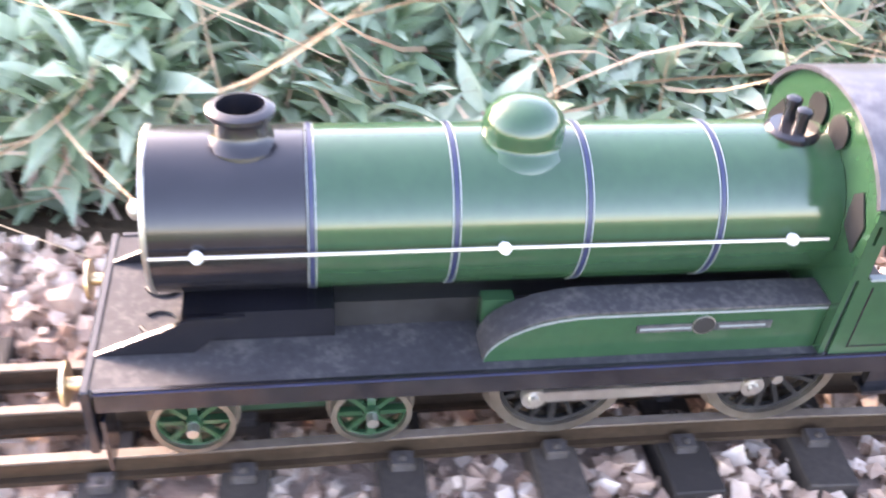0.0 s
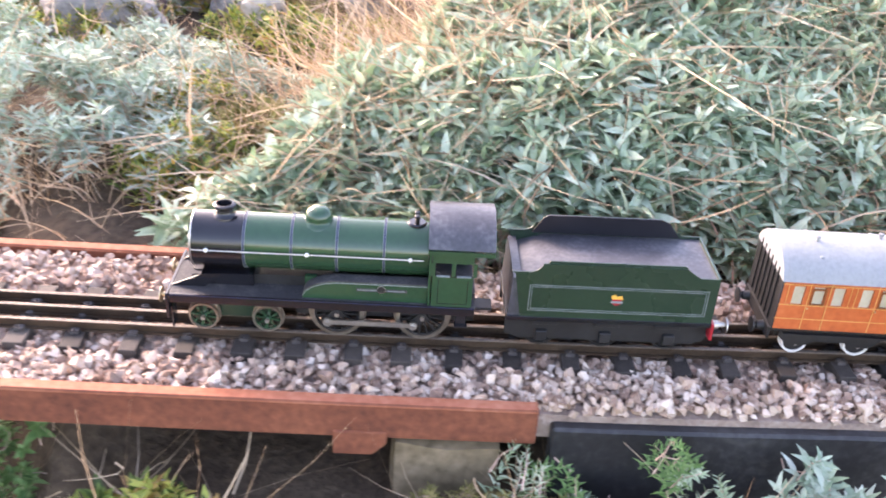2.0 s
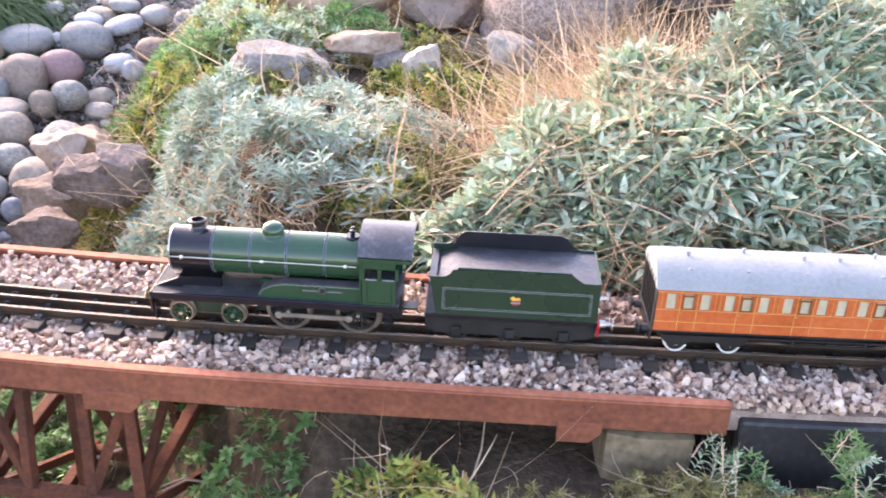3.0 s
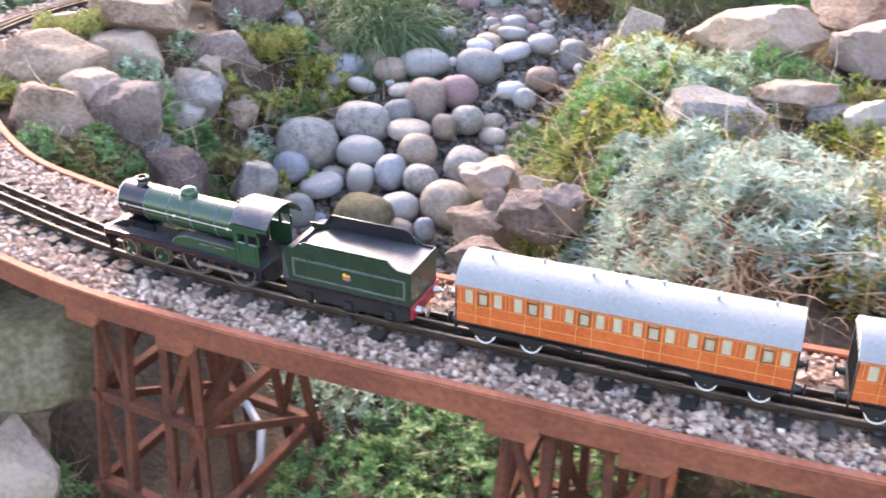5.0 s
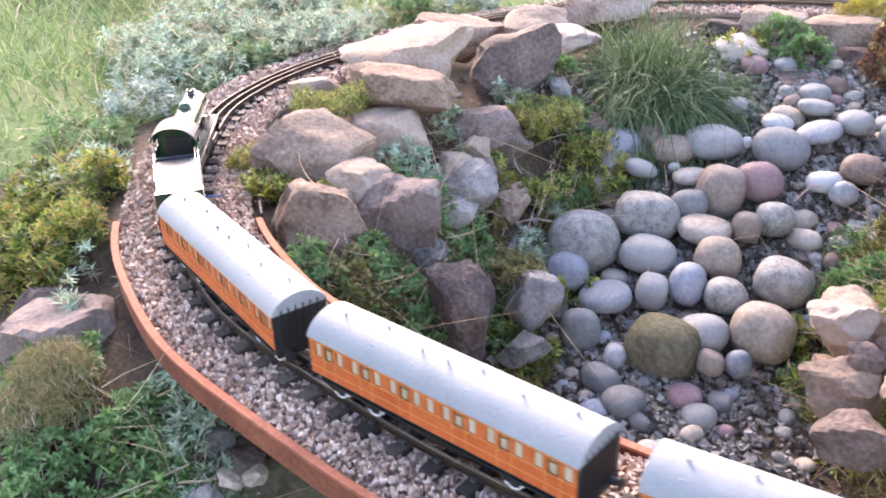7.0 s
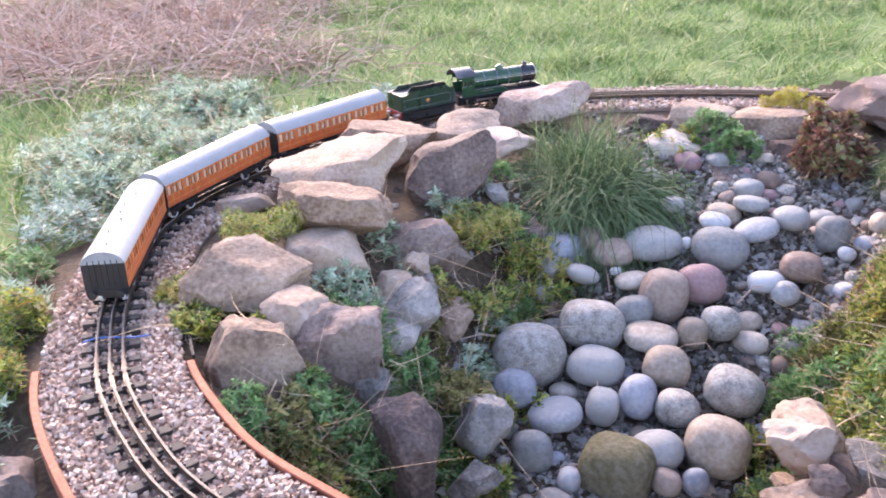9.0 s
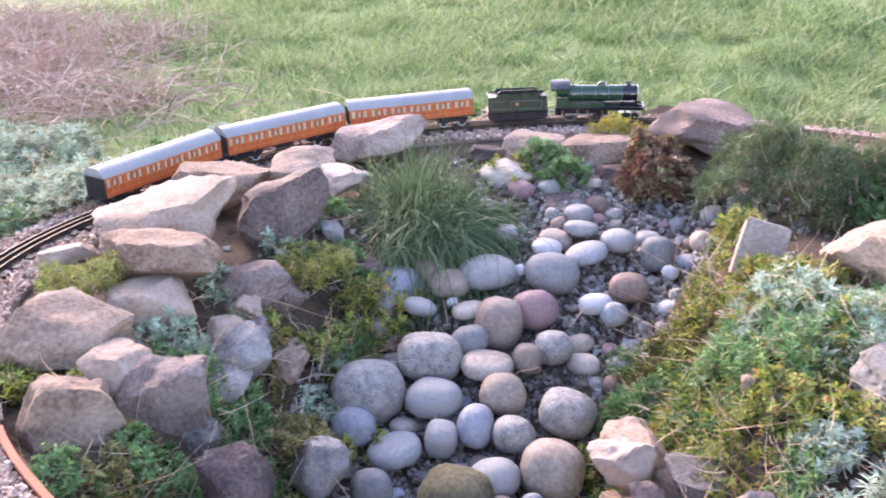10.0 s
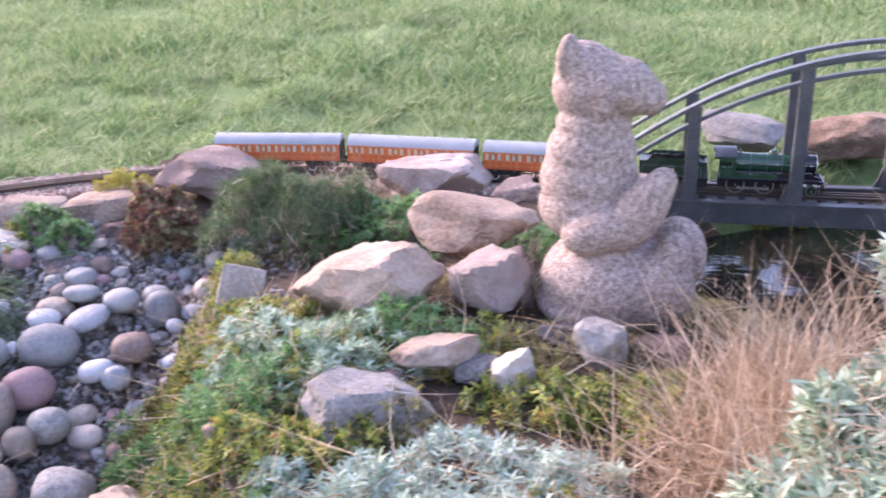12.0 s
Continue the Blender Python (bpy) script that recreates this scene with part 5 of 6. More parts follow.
rock(-0.691, 0.969, 0.000, 0.106, 0.074, 0.048, 29, "dark")
rock(-0.705, 0.800, 0.005, 0.165, 0.11, 0.085, 6, "grey")
rock(-0.640, 0.925, 0.022, 0.125, 0.085, 0.055, 4, "sand")
rock(-0.530, 0.900, 0.018, 0.062, 0.05, 0.055, 8, "tan")
rock(-0.420, 0.975, 0.03, 0.075, 0.06, 0.065, 2, "grey")
rock(-0.865, 0.752, -0.045, 0.075, 0.07, 0.1, 20, "sand")
rock(-0.588, 1.100, 0.055, 0.13, 0.11, 0.1, 8, "dark")
rock(-1.2, -0.055, -0.165, 0.185, 0.13, 0.135, 45, "moss", flat=0.2)
rock(-1.655, -0.085, -0.11, 0.15, 0.13, 0.15, 45, "dark")
rock(-1.165, -0.125, -0.27, 0.13, 0.1, 0.12, 40, "sand")
rock(-1.30, -0.075, -0.115, 0.03, 0.026, 0.02, 10, "tan")
rock(-1.275, -0.06, -0.10, 0.026, 0.024, 0.018, 50, "tan")
rock(-1.315, -0.10, -0.14, 0.04, 0.034, 0.03, 80, "grey")

pebble(-1.613, 0.935, -0.121, 0.101, 0.085, 0.057, 37, "blue")
pebble(-1.630, 0.879, -0.134, 0.041, 0.035, 0.040, 38, "blue")
pebble(-1.571, 0.998, -0.111, 0.057, 0.049, 0.040, 34, "brown")
pebble(-1.516, 0.988, -0.121, 0.071, 0.061, 0.042, 33, "pink")
pebble(-1.476, 1.053, -0.113, 0.108, 0.092, 0.054, 30, "grey")
pebble(-1.372, 1.111, -0.115, 0.101, 0.086, 0.068, 26, "grey")
pebble(-1.344, 1.193, -0.100, 0.077, 0.066, 0.035, 24, "pale")
pebble(-1.417, 1.171, -0.094, 0.058, 0.049, 0.026, 27, "pale")
pebble(-1.310, 1.257, -0.090, 0.063, 0.053, 0.040, 22, "grey")
pebble(-1.231, 1.262, -0.102, 0.061, 0.052, 0.062, 20, "grey")
pebble(-1.235, 1.148, -0.128, 0.069, 0.058, 0.047, 21, "brown")
pebble(-1.387, 0.947, -0.152, 0.082, 0.070, 0.090, 29, "brown")
pebble(-1.352, 1.011, -0.143, 0.081, 0.069, 0.066, 27, "pink2")
pebble(-1.446, 0.821, -0.173, 0.104, 0.088, 0.078, 34, "speck")
pebble(-1.409, 0.888, -0.163, 0.062, 0.053, 0.046, 31, "grey")
pebble(-1.353, 0.854, -0.180, 0.085, 0.072, 0.038, 30, "tan")
pebble(-1.305, 0.903, -0.176, 0.048, 0.041, 0.053, 27, "tan")
pebble(-1.280, 0.948, -0.169, 0.065, 0.055, 0.058, 26, "speck")
pebble(-1.484, 0.704, -0.195, 0.117, 0.100, 0.099, 38, "speck")
pebble(-1.388, 0.750, -0.199, 0.087, 0.074, 0.052, 33, "grey")
pebble(-1.299, 0.815, -0.198, 0.073, 0.062, 0.068, 29, "tan")
pebble(-1.461, 0.637, -0.215, 0.066, 0.056, 0.058, 39, "blue")
pebble(-1.302, 0.739, -0.216, 0.056, 0.062, 0.062, 31, "blue")
pebble(-1.334, 0.690, -0.223, 0.049, 0.054, 0.054, 33, "grey")
pebble(-1.243, 0.755, -0.221, 0.064, 0.054, 0.052, 28, "speck")
pebble(-1.195, 0.836, -0.209, 0.089, 0.076, 0.066, 24, "speck")
pebble(-1.381, 0.633, -0.229, 0.081, 0.069, 0.037, 36, "pale")
pebble(-1.162, 0.731, -0.240, 0.094, 0.080, 0.083, 25, "tan")
pebble(-1.226, 0.670, -0.244, 0.075, 0.064, 0.054, 29, "grey")
pebble(-1.252, 0.611, -0.255, 0.105, 0.089, 0.095, 32, "moss")
pebble(-1.155, 0.660, -0.258, 0.037, 0.032, 0.041, 26, "bright")
pebble(-1.187, 0.634, -0.259, 0.040, 0.034, 0.037, 28, "brown")
pebble(-1.296, 0.553, -0.261, 0.032, 0.035, 0.035, 35, "pale")
pebble(-1.367, 0.559, -0.249, 0.058, 0.049, 0.064, 38, "grey")
pebble(-1.530, 0.910, -0.138, 0.060, 0.051, 0.030, 35, "grey")
pebble(-1.559, 0.826, -0.154, 0.034, 0.038, 0.038, 37, "grey")
pebble(-1.268, 1.079, -0.139, 0.058, 0.049, 0.036, 23, "pale")
pebble(-1.230, 1.074, -0.147, 0.048, 0.041, 0.038, 22, "pale")
pebble(-1.189, 1.224, -0.117, 0.030, 0.025, 0.025, 19, "pale")
pebble(-1.505, 1.168, -0.080, 0.043, 0.037, 0.029, 29, "grey")
pebble(-1.387, 1.254, -0.078, 0.064, 0.054, 0.029, 24, "grey")
pebble(-1.450, 0.948, -0.142, 0.059, 0.050, 0.027, 31, "tan")
pebble(-1.487, 0.951, -0.135, 0.020, 0.017, 0.015, 32, "pale")
pebble(-1.427, 1.088, -0.112, 0.018, 0.020, 0.020, 28, "pale")

# rounded filler stones and gravel in the stream bed
r = random.Random(8)
SPOTS = [(o.matrix_basis.translation.x, o.matrix_basis.translation.y, o.dimensions.x * 0.5) for o in bpy.data.objects if o.name.startswith("pebble")]
for k in range(420):
    y = r.uniform(0.42, 1.45)
    x = np.interp(y, [0.35, 0.7, 1.1, 1.5], [-1.06, -1.28, -1.37, -1.38]) + r.uniform(-0.26, 0.26)
    w = r.choice((0.02, 0.026, 0.034, 0.045, 0.058)) * r.uniform(0.9, 1.15)
    if any((x - a) ** 2 + (y - b) ** 2 < (0.8 * (c + w * 0.45)) ** 2 for a, b, c in SPOTS):
        continue
    SPOTS.append((x, y, w * 0.5))
    pebble(x, y, lz(x, y) + w * 0.15, w, w * r.uniform(0.7, 0.95), w * r.uniform(0.5, 0.75), r.uniform(0, 180), r.choice(["grey", "blue", "tan", "grey", "brown", "speck", "pink2"]))
rr = np.random.RandomState(4)
gy_ = rr.uniform(0.3, 1.5, 9000)
gx_ = np.interp(gy_, [0.35, 0.7, 1.1, 1.5], [-1.06, -1.28, -1.37, -1.38]) + rr.normal(0, 0.17, 9000)
stone_field("stream_gravel", np.stack([gx_, gy_, land(gx_, gy_) + 0.003], 1), 0.013, M["gravel"], 31, None, "small mixed gravel between the pebbles")
tagged(bpy.data.objects["stream_gravel"], category="gravel")


# ---- plants ----
def leaf_mesh(base, direction, up, length, width, curl, fold=0.25, rows=4):
    """Lance leaves, three vertices across and some rows along, for arrays of leaves."""
    n = len(base)
    d = direction / np.linalg.norm(direction, axis=1, keepdims=True)
    side = np.cross(d, up)
    side /= np.linalg.norm(side, axis=1, keepdims=True) + 1e-9
    nor = np.cross(side, d)
    ts = np.linspace(0, 1, rows)
    prof = np.interp(ts, [0, 0.3, 0.6, 1], [0.35, 0.95, 0.85, 0.05])
    v = np.zeros((n, rows, 3, 3))
    for i, t in enumerate(ts):
        mid = base + d * (length * t)[:, None] - nor * (curl * length * t * t)[:, None]
        w = side * (width * prof[i] / 2)[:, None]
        rise = nor * (width * prof[i] * fold)[:, None]
        v[:, i, 0], v[:, i, 1], v[:, i, 2] = mid - w + rise, mid, mid + w + rise
    q = []
    for i in range(rows - 1):
        for k in range(2):
            a = i * 3 + k
            q.append((a, a + 1, a + 4, a + 3))
    f = (np.arange(n) * rows * 3)[:, None, None] + np.array(q)[None]
    return v.reshape(-1, 3), f.reshape(-1, 4)


def blade_mesh(base, direction, length, width, bend, rr, rows=4):
    n = len(base)
    d = direction / np.linalg.norm(direction, axis=1, keepdims=True)
    side = np.cross(d, rr.normal(0, 1, (n, 3)))
    side /= np.linalg.norm(side, axis=1, keepdims=True) + 1e-9
    ts = np.linspace(0, 1, rows)
    v = np.zeros((n, rows, 2, 3))
    for i, t in enumerate(ts):
        mid = base + d * (length * t)[:, None] + bend * (length * t * t)[:, None]
        w = side * (width * (1 - 0.85 * t) / 2)[:, None]
        v[:, i, 0], v[:, i, 1] = mid - w, mid + w
    q = [(i * 2, i * 2 + 1, i * 2 + 3, i * 2 + 2) for i in range(rows - 1)]
    f = (np.arange(n) * rows * 2)[:, None, None] + np.array(q)[None]
    return v.reshape(-1, 3), f.reshape(-1, 4)


def sprigs(tips, ups, size, rr, leaves=14, spread=1.0, leaf=(0.5, 0.15), curl=0.25, stem=0.8):
    """Leaves set round the top of each stem; returns bases, directions, ups, lengths, widths, curls."""
    n = len(tips)
    B, D, U, Ln, W, C = [], [], [], [], [], []
    for k in range(leaves):
        t = k / max(1, leaves - 1)
        ang = k * 2.4 + rr.uniform(0, 0.6, n)
        a = np.cross(ups, np.array([1.0, 0.13, 0.0])[None] + 0 * ups)
        a /= np.linalg.norm(a, axis=1, keepdims=True)
        b = np.cross(ups, a)
        rad = a * np.cos(ang)[:, None] + b * np.sin(ang)[:, None]
        lift = 0.15 + 1.1 * t ** 2 + rr.uniform(-0.2, 0.2, n)
        B.append(tips - ups * (size * stem * (1 - t))[:, None])
        D.append(rad * spread + ups * lift[:, None])
        U.append(ups + 0 * rad)
        s = size * (1 - 0.45 * t ** 2) * rr.uniform(0.75, 1.2, n)
        Ln.append(s * leaf[0] * 2)
        W.append(s * leaf[1] * 2)
        C.append(curl * rr.uniform(0.2, 1.6, n))
    return [np.concatenate(q) for q in (B, D, U, Ln, W, C)]


def stems(tips, roots, radius, rr):
    """Thin three-sided stems from roots to tips."""
    n = len(tips)
    mid = (tips + roots) / 2 + rr.normal(0, 0.12, (n, 3)) * np.linalg.norm(tips - roots, axis=1, keepdims=True)
    v = np.zeros((n, 3, 3, 3))
    for i, p in enumerate((roots, mid, tips)):
        for k in range(3):
            a = 2 * math.pi * k / 3
            v[:, i, k] = p + np.array([math.cos(a), math.sin(a), 0.3 * math.sin(a)]) * radius * (1.2 - 0.3 * i)
    q = []
    for i in range(2):
        for k in range(3):
            q.append((i * 3 + k, i * 3 + (k + 1) % 3, i * 3 + 3 + (k + 1) % 3, i * 3 + 3 + k))
    f = (np.arange(n) * 9)[:, None, None] + np.array(q)[None]
    return v.reshape(-1, 3), f.reshape(-1, 4)


def plant(name, label, category, tips, ups, size, leafmat, seed, stemmat="twig", root=None, group="", straws=0, **kw):
    rr = np.random.RandomState(seed)
    e = thing(name, label, category, group, pose(float(tips[:, 0].mean()), float(tips[:, 1].mean()), float(tips[:, 2].min())))
    c = np.array(e.matrix_basis.translation)
    sz = size * rr.uniform(0.7, 1.3, len(tips))
    B, D, U, Ln, W, C = sprigs(tips - c, ups, sz, rr, **kw)
    ob = new("leaves", raw_mesh("leaves", *leaf_mesh(B, D, U, Ln, W, C), M[leafmat], True))
    ob.parent = e
    tagged(ob, kind="stuff")
    roots = tips - c - ups * (sz * 1.2)[:, None] if root is None else root - c
    roots = roots + rr.normal(0, 0.006, roots.shape)
    ob = new("stems", raw_mesh("stems", *stems(tips - c, roots, size * 0.035, rr), M[stemmat]))
    ob.parent = e
    tagged(ob, kind="stuff")
    if straws:
        k = rr.randint(0, len(tips), straws)
        b = tips[k] - c + rr.normal(0, 0.02, (straws, 3)) - np.array([0, 0, 0.02])
        d = rr.normal(0, 1, (straws, 3)) * np.array([1, 1, 0.35]) + np.array([0, 0, 0.35])
        v, f = blade_mesh(b, d, rr.uniform(0.03, 0.12, straws), rr.uniform(0.0009, 0.0024, straws), rr.normal(0, 0.35, (straws, 3)), rr, 5)
        ob = new("dry_stalks", raw_mesh("dry_stalks", v, f, M["straw"]))
        ob.parent = e
        tagged(ob, "pale dry stalks", kind="stuff")
    return e


def region(count, x0, x1, y0, y1, seed, keep, height, tilt=0.35):
    """Points scattered over a patch, with heights from a function."""
    rr = np.random.RandomState(seed)
    x, y = rr.uniform(x0, x1, count * 3), rr.uniform(y0, y1, count * 3)
    ok = keep(x, y)
    x, y = x[ok][:count], y[ok][:count]
    z = height(x, y) + rr.uniform(-0.5, 0.5, len(x)) * 0.03
    ups = np.stack([rr.normal(0, tilt, len(x)), rr.normal(0, tilt, len(x)), np.ones(len(x))], 1)
    return np.stack([x, y, z], 1), ups / np.linalg.norm(ups, axis=1, keepdims=True)


def oval(cx, cy, rx, ry):
    return lambda x, y: ((x - cx) / rx) ** 2 + ((y - cy) / ry) ** 2 < 1 + 0.25 * np.sin(9 * x + 7 * y)


def hump(cx, cy, rx, ry, h):
    return lambda x, y: land(x, y) + 0.008 + 0.25 * h * (np.sin(31 * x + 5 * y) * np.sin(27 * y - 8 * x) + 0.6 * np.sin(67 * x) * np.sin(59 * y)) + 0.75 * h * np.sqrt(np.clip(1 - ((x - cx) / rx) ** 2 - ((y - cy) / ry) ** 2, 0, 1))


def mound(name, label, category, cx, cy, rx, ry, h, count, size, mat, seed, straws=0, tilt=0.4, **kw):
    tips, ups = region(count, cx - rx * 1.2, cx + rx * 1.2, cy - ry * 1.2, cy + ry * 1.2, seed, oval(cx, cy, rx, ry), hump(cx, cy, rx, ry, h), tilt)
    return plant(name, label, category, tips, ups, size, mat, seed, straws=straws, **kw)


mound("shrub", "silvery grey-leaved low shrub beyond the dry grass", "shrub", -0.03, 0.80, 0.11, 0.12, 0.27, 340, 0.022, "silver", 63, straws=120, leaves=13, leaf=(0.5, 0.14))
rough_block("standing_slab", (0.07, 0.032, 0.2), pose(-0.993, 1.05, -0.025, -34, 14, 16), M["p_tan"], 5, "pale upright stone slab at the stream's edge", "stone slab")


def rock_top(name, label, category, cx, cy, z, rx, ry, count, size, mat, seed, **kw):
    """A mat of small leaves lying over the tops of rocks."""
    tips, ups = region(count, cx - rx, cx + rx, cy - ry, cy + ry, seed, oval(cx, cy, rx, ry), lambda x, y: z + 0.012 * np.sin(40 * x) * np.sin(37 * y), 0.5)
    return plant(name, label, category, tips, ups, size, mat, seed, **kw)


rock_top("stonecrop", "yellow-green stonecrop draped over the rocks", "stonecrop", -1.80, 0.43, 0.05, 0.06, 0.07, 240, 0.012, "sedum", 401, leaves=20, leaf=(0.42, 0.1), stem=1.6, spread=0.8)
rock_top("stonecrop", "yellow-green stonecrop draped over the rocks", "stonecrop", -1.79, 0.30, 0.0, 0.05, 0.07, 240, 0.012, "sedum", 402, leaves=20, leaf=(0.42, 0.1), stem=1.6, spread=0.8)
rock_top("stonecrop", "yellow-green stonecrop on the rocks", "stonecrop", -1.66, 0.80, -0.03, 0.07, 0.06, 200, 0.013, "sedum", 403, leaves=20, leaf=(0.42, 0.1), stem=1.6, spread=0.8)
for k, (cx, cy, z, n) in enumerate(((-1.49, 0.38, -0.13, 130), (-1.55, 0.46, -0.10, 150), (-1.46, 0.52, -0.16, 130), (-1.43, 0.30, -0.13, 110), (-1.62, 0.58, -0.08, 90), (-1.58, 0.70, -0.12, 110), (-1.50, 0.24, -0.10, 90))):
    rock_top("herb_cushion", "fresh green small-leaved cushion plant", "plant", cx, cy, z, 0.05, 0.045, n, 0.0115, ("herb", "herb", "moss", "herb", "moss", "sedum", "herb")[k], 410 + k, leaves=12, leaf=(0.42, 0.22), straws=30)


# the long grey-green bank of shrubs behind the track
def behind(x, y):
    d, s = track_distance(x, y)
    return (d > 0.125) & (y > 0.3) & (x > -0.36 - 0.10 * np.sin(9 * y)) & ((x + 0.05 < 0) | (y < 1.15)) & ~((x < -0.06) & (y > 0.70)) & ~((x < -0.2) & (y > 0.6))


def bank(x, y):
    d, s = track_distance(x, y)
    return -0.015 + 0.12 * smooth01((d - 0.1) / 0.16) + 0.09 * smooth01((d - 0.25) / 0.4) + 0.02 * np.sin(11 * x + 3 * y) + 0.015 * np.sin(17 * y - 6 * x)


for k, (xa, xb) in enumerate(((-0.46, -0.08), (-0.08, 0.25), (0.25, 0.6), (0.6, 1.1))):
    tips, ups = region((1100, 1050, 800, 500)[k], xa, xb, 0.38, 1.0, 40 + k, behind, bank, 0.45)
    under = tips.copy()
    under[:, 2] = bank(tips[:, 0], tips[:, 1]) - 0.09
    plant("shrub", "grey-green leafy shrub with dry stalks behind the track", "shrub", tips, ups, 0.031, "glauc", 50 + k, group="shrubs behind the track", straws=(1500, 1700, 1700, 600)[k], root=under, leaves=14, leaf=(0.48, 0.17), curl=0.35)
    low, ups2 = region(420, xa, xb, 0.38, 1.0, 140 + k, behind, lambda x, y: bank(x, y) - 0.05, 0.6)
    plant("shrub", "grey-green leafy shrub with dry stalks behind the track", "shrub", low, ups2, 0.026, "glauc", 150 + k, group="shrubs behind the track", straws=500, leaves=11, leaf=(0.52, 0.13))

mound("shrub", "silvery grey-leaved low shrub beside the viaduct", "shrub", -0.60, 0.50, 0.24, 0.13, 0.11, 760, 0.0175, "silver", 61, straws=420, leaves=13, leaf=(0.5, 0.13))
mound("shrub", "silvery grey-leaved low shrub beside the viaduct", "shrub", -0.52, 0.66, 0.16, 0.10, 0.06, 300, 0.017, "silver", 62, straws=120, leaves=13, leaf=(0.5, 0.13))

# yellow-green stonecrop carpets
for k, (cx, cy, rx, ry, h, n) in enumerate(((-0.86, 0.87, 0.2, 0.14, 0.05, 420), (-0.98, 0.80, 0.09, 0.1, 0.04, 220), (-0.78, 0.72, 0.13, 0.07, 0.04, 200), (-1.06, 0.96, 0.05, 0.08, 0.03, 110), (-1.08, 1.12, 0.05, 0.08, 0.03, 90), (-1.10, 1.27, 0.06, 0.07, 0.03, 90), (-0.93, 1.0, 0.1, 0.09, 0.05, 260), (-0.66, 0.98, 0.15, 0.08, 0.02, 260),
                                            (-1.83, -0.04, 0.09, 0.08, 0.05, 300), (-1.95, 0.04, 0.11, 0.09, 0.04, 320), (-0.36, 0.86, 0.1, 0.07, 0.03, 200), (-1.44, 0.62, 0.06, 0.05, 0.03, 90),
                                            (-1.40, 0.46, 0.07, 0.05, 0.04, 110), (-1.57, 0.84, 0.06, 0.12, 0.05, 170), (-1.90, -0.08, 0.09, 0.08, 0.05, 220), (-0.50, 0.86, 0.09, 0.06, 0.02, 130), (-1.62, 1.36, 0.05, 0.05, 0.02, 70))):
    mound("stonecrop", "yellow-green stonecrop carpet on the rockery", "stonecrop", cx, cy, rx, ry, h * 1.3, int(n * 0.72), 0.0165, "sedum", 70 + k, group="stonecrop cushions", leaves=20, leaf=(0.42, 0.17), stem=1.6, spread=0.9, tilt=0.6)

for k, (cx, cy, rx, ry, h, n, mt, sz) in enumerate(((-0.84, 0.90, 0.19, 0.12, 0.08, 430, "glauc", 0.016), (-0.90, 0.82, 0.14, 0.1, 0.08, 330, "herb", 0.015), (-0.72, 0.98, 0.14, 0.07, 0.06, 300, "herb", 0.015), (-0.96, 0.92, 0.08, 0.08, 0.05, 120, "redsedum", 0.012), (-0.72, 0.78, 0.12, 0.06, 0.05, 140, "moss", 0.013), (-1.07, 1.10, 0.05, 0.07, 0.03, 110, "redsedum", 0.012))):
    mound("mixed_cushion", "twiggy mixed cushion plant growing through the stonecrop", "plant", cx, cy, rx, ry, h, n, sz, mt, 430 + k, group="mixed cushions", straws=60, leaves=13, leaf=(0.46, 0.12), spread=0.9, tilt=0.7)
for k, (cx, cy, rx, ry, n) in enumerate(((-0.22, 1.14, 0.08, 0.1, 420), (-0.14, 1.02, 0.09, 0.08, 420), (-0.30, 1.30, 0.06, 0.08, 260), (-0.34, 1.0, 0.09, 0.05, 260), (-0.5, 0.98, 0.09, 0.05, 240), (-0.66, 1.14, 0.07, 0.05, 160))):
    mound("moss_cushion", "brown and green moss with dead stems on the mound", "moss", cx, cy, rx, ry, 0.025, n, 0.011, "moss", 450 + k, straws=70, leaves=11, leaf=(0.42, 0.08))
for k, (cx, cy, rx, ry, n) in enumerate(((-0.80, 0.28, 0.13, 0.09, 260), (-0.52, 0.02, 0.12, 0.1, 260), (-0.33, 0.06, 0.1, 0.1, 220), (-1.14, -0.16, 0.1, 0.1, 220), (-1.0, 0.28, 0.12, 0.09, 220), (-0.2, 0.12, 0.09, 0.06, 160), (-1.28, -0.26, 0.12, 0.1, 260))):
    mound("undergrowth", "tangled green undergrowth in the shade of the viaduct", "plant", cx, cy, rx, ry, 0.05, n, 0.015, ("herb", "glauc", "sedum")[k % 3], 460 + k, group="undergrowth", straws=120, leaves=12, leaf=(0.44, 0.18), tilt=0.6)
for k in range(9):
    s_ = nearest_s(-1.86, 0.21) + 0.13 * k
    wx, wy, _ = on_line(s_, 0.19 + 0.03 * (k % 2))
    mound("weed_patch", "pale green weeds along the outer edge of the track", "weeds", wx, wy, 0.08, 0.08, 0.05, 120, 0.016, ("glauc", "herb", "silver")[k % 3], 480 + k, straws=60, leaves=12, leaf=(0.45, 0.16))

for k, (cx, cy, rx, ry, n, mt) in enumerate(((-0.40, 0.50, 0.07, 0.06, 150, "sedum"), (-0.36, 0.58, 0.06, 0.07, 170, "moss"), (-0.44, 0.60, 0.07, 0.05, 140, "sedum"), (-0.92, 0.66, 0.09, 0.07, 200, "sedum"), (-0.98, 0.70, 0.07, 0.06, 150, "sedum"), (-0.86, 0.60, 0.07, 0.05, 120, "moss"))):
    mound("stonecrop", "yellow-green stonecrop and brown moss among dry stalks", "stonecrop", cx, cy, rx, ry, 0.05, n, 0.014, mt, 860 + k, group="stonecrop cushions", straws=130, leaves=18, leaf=(0.42, 0.16), stem=1.5, tilt=0.6)

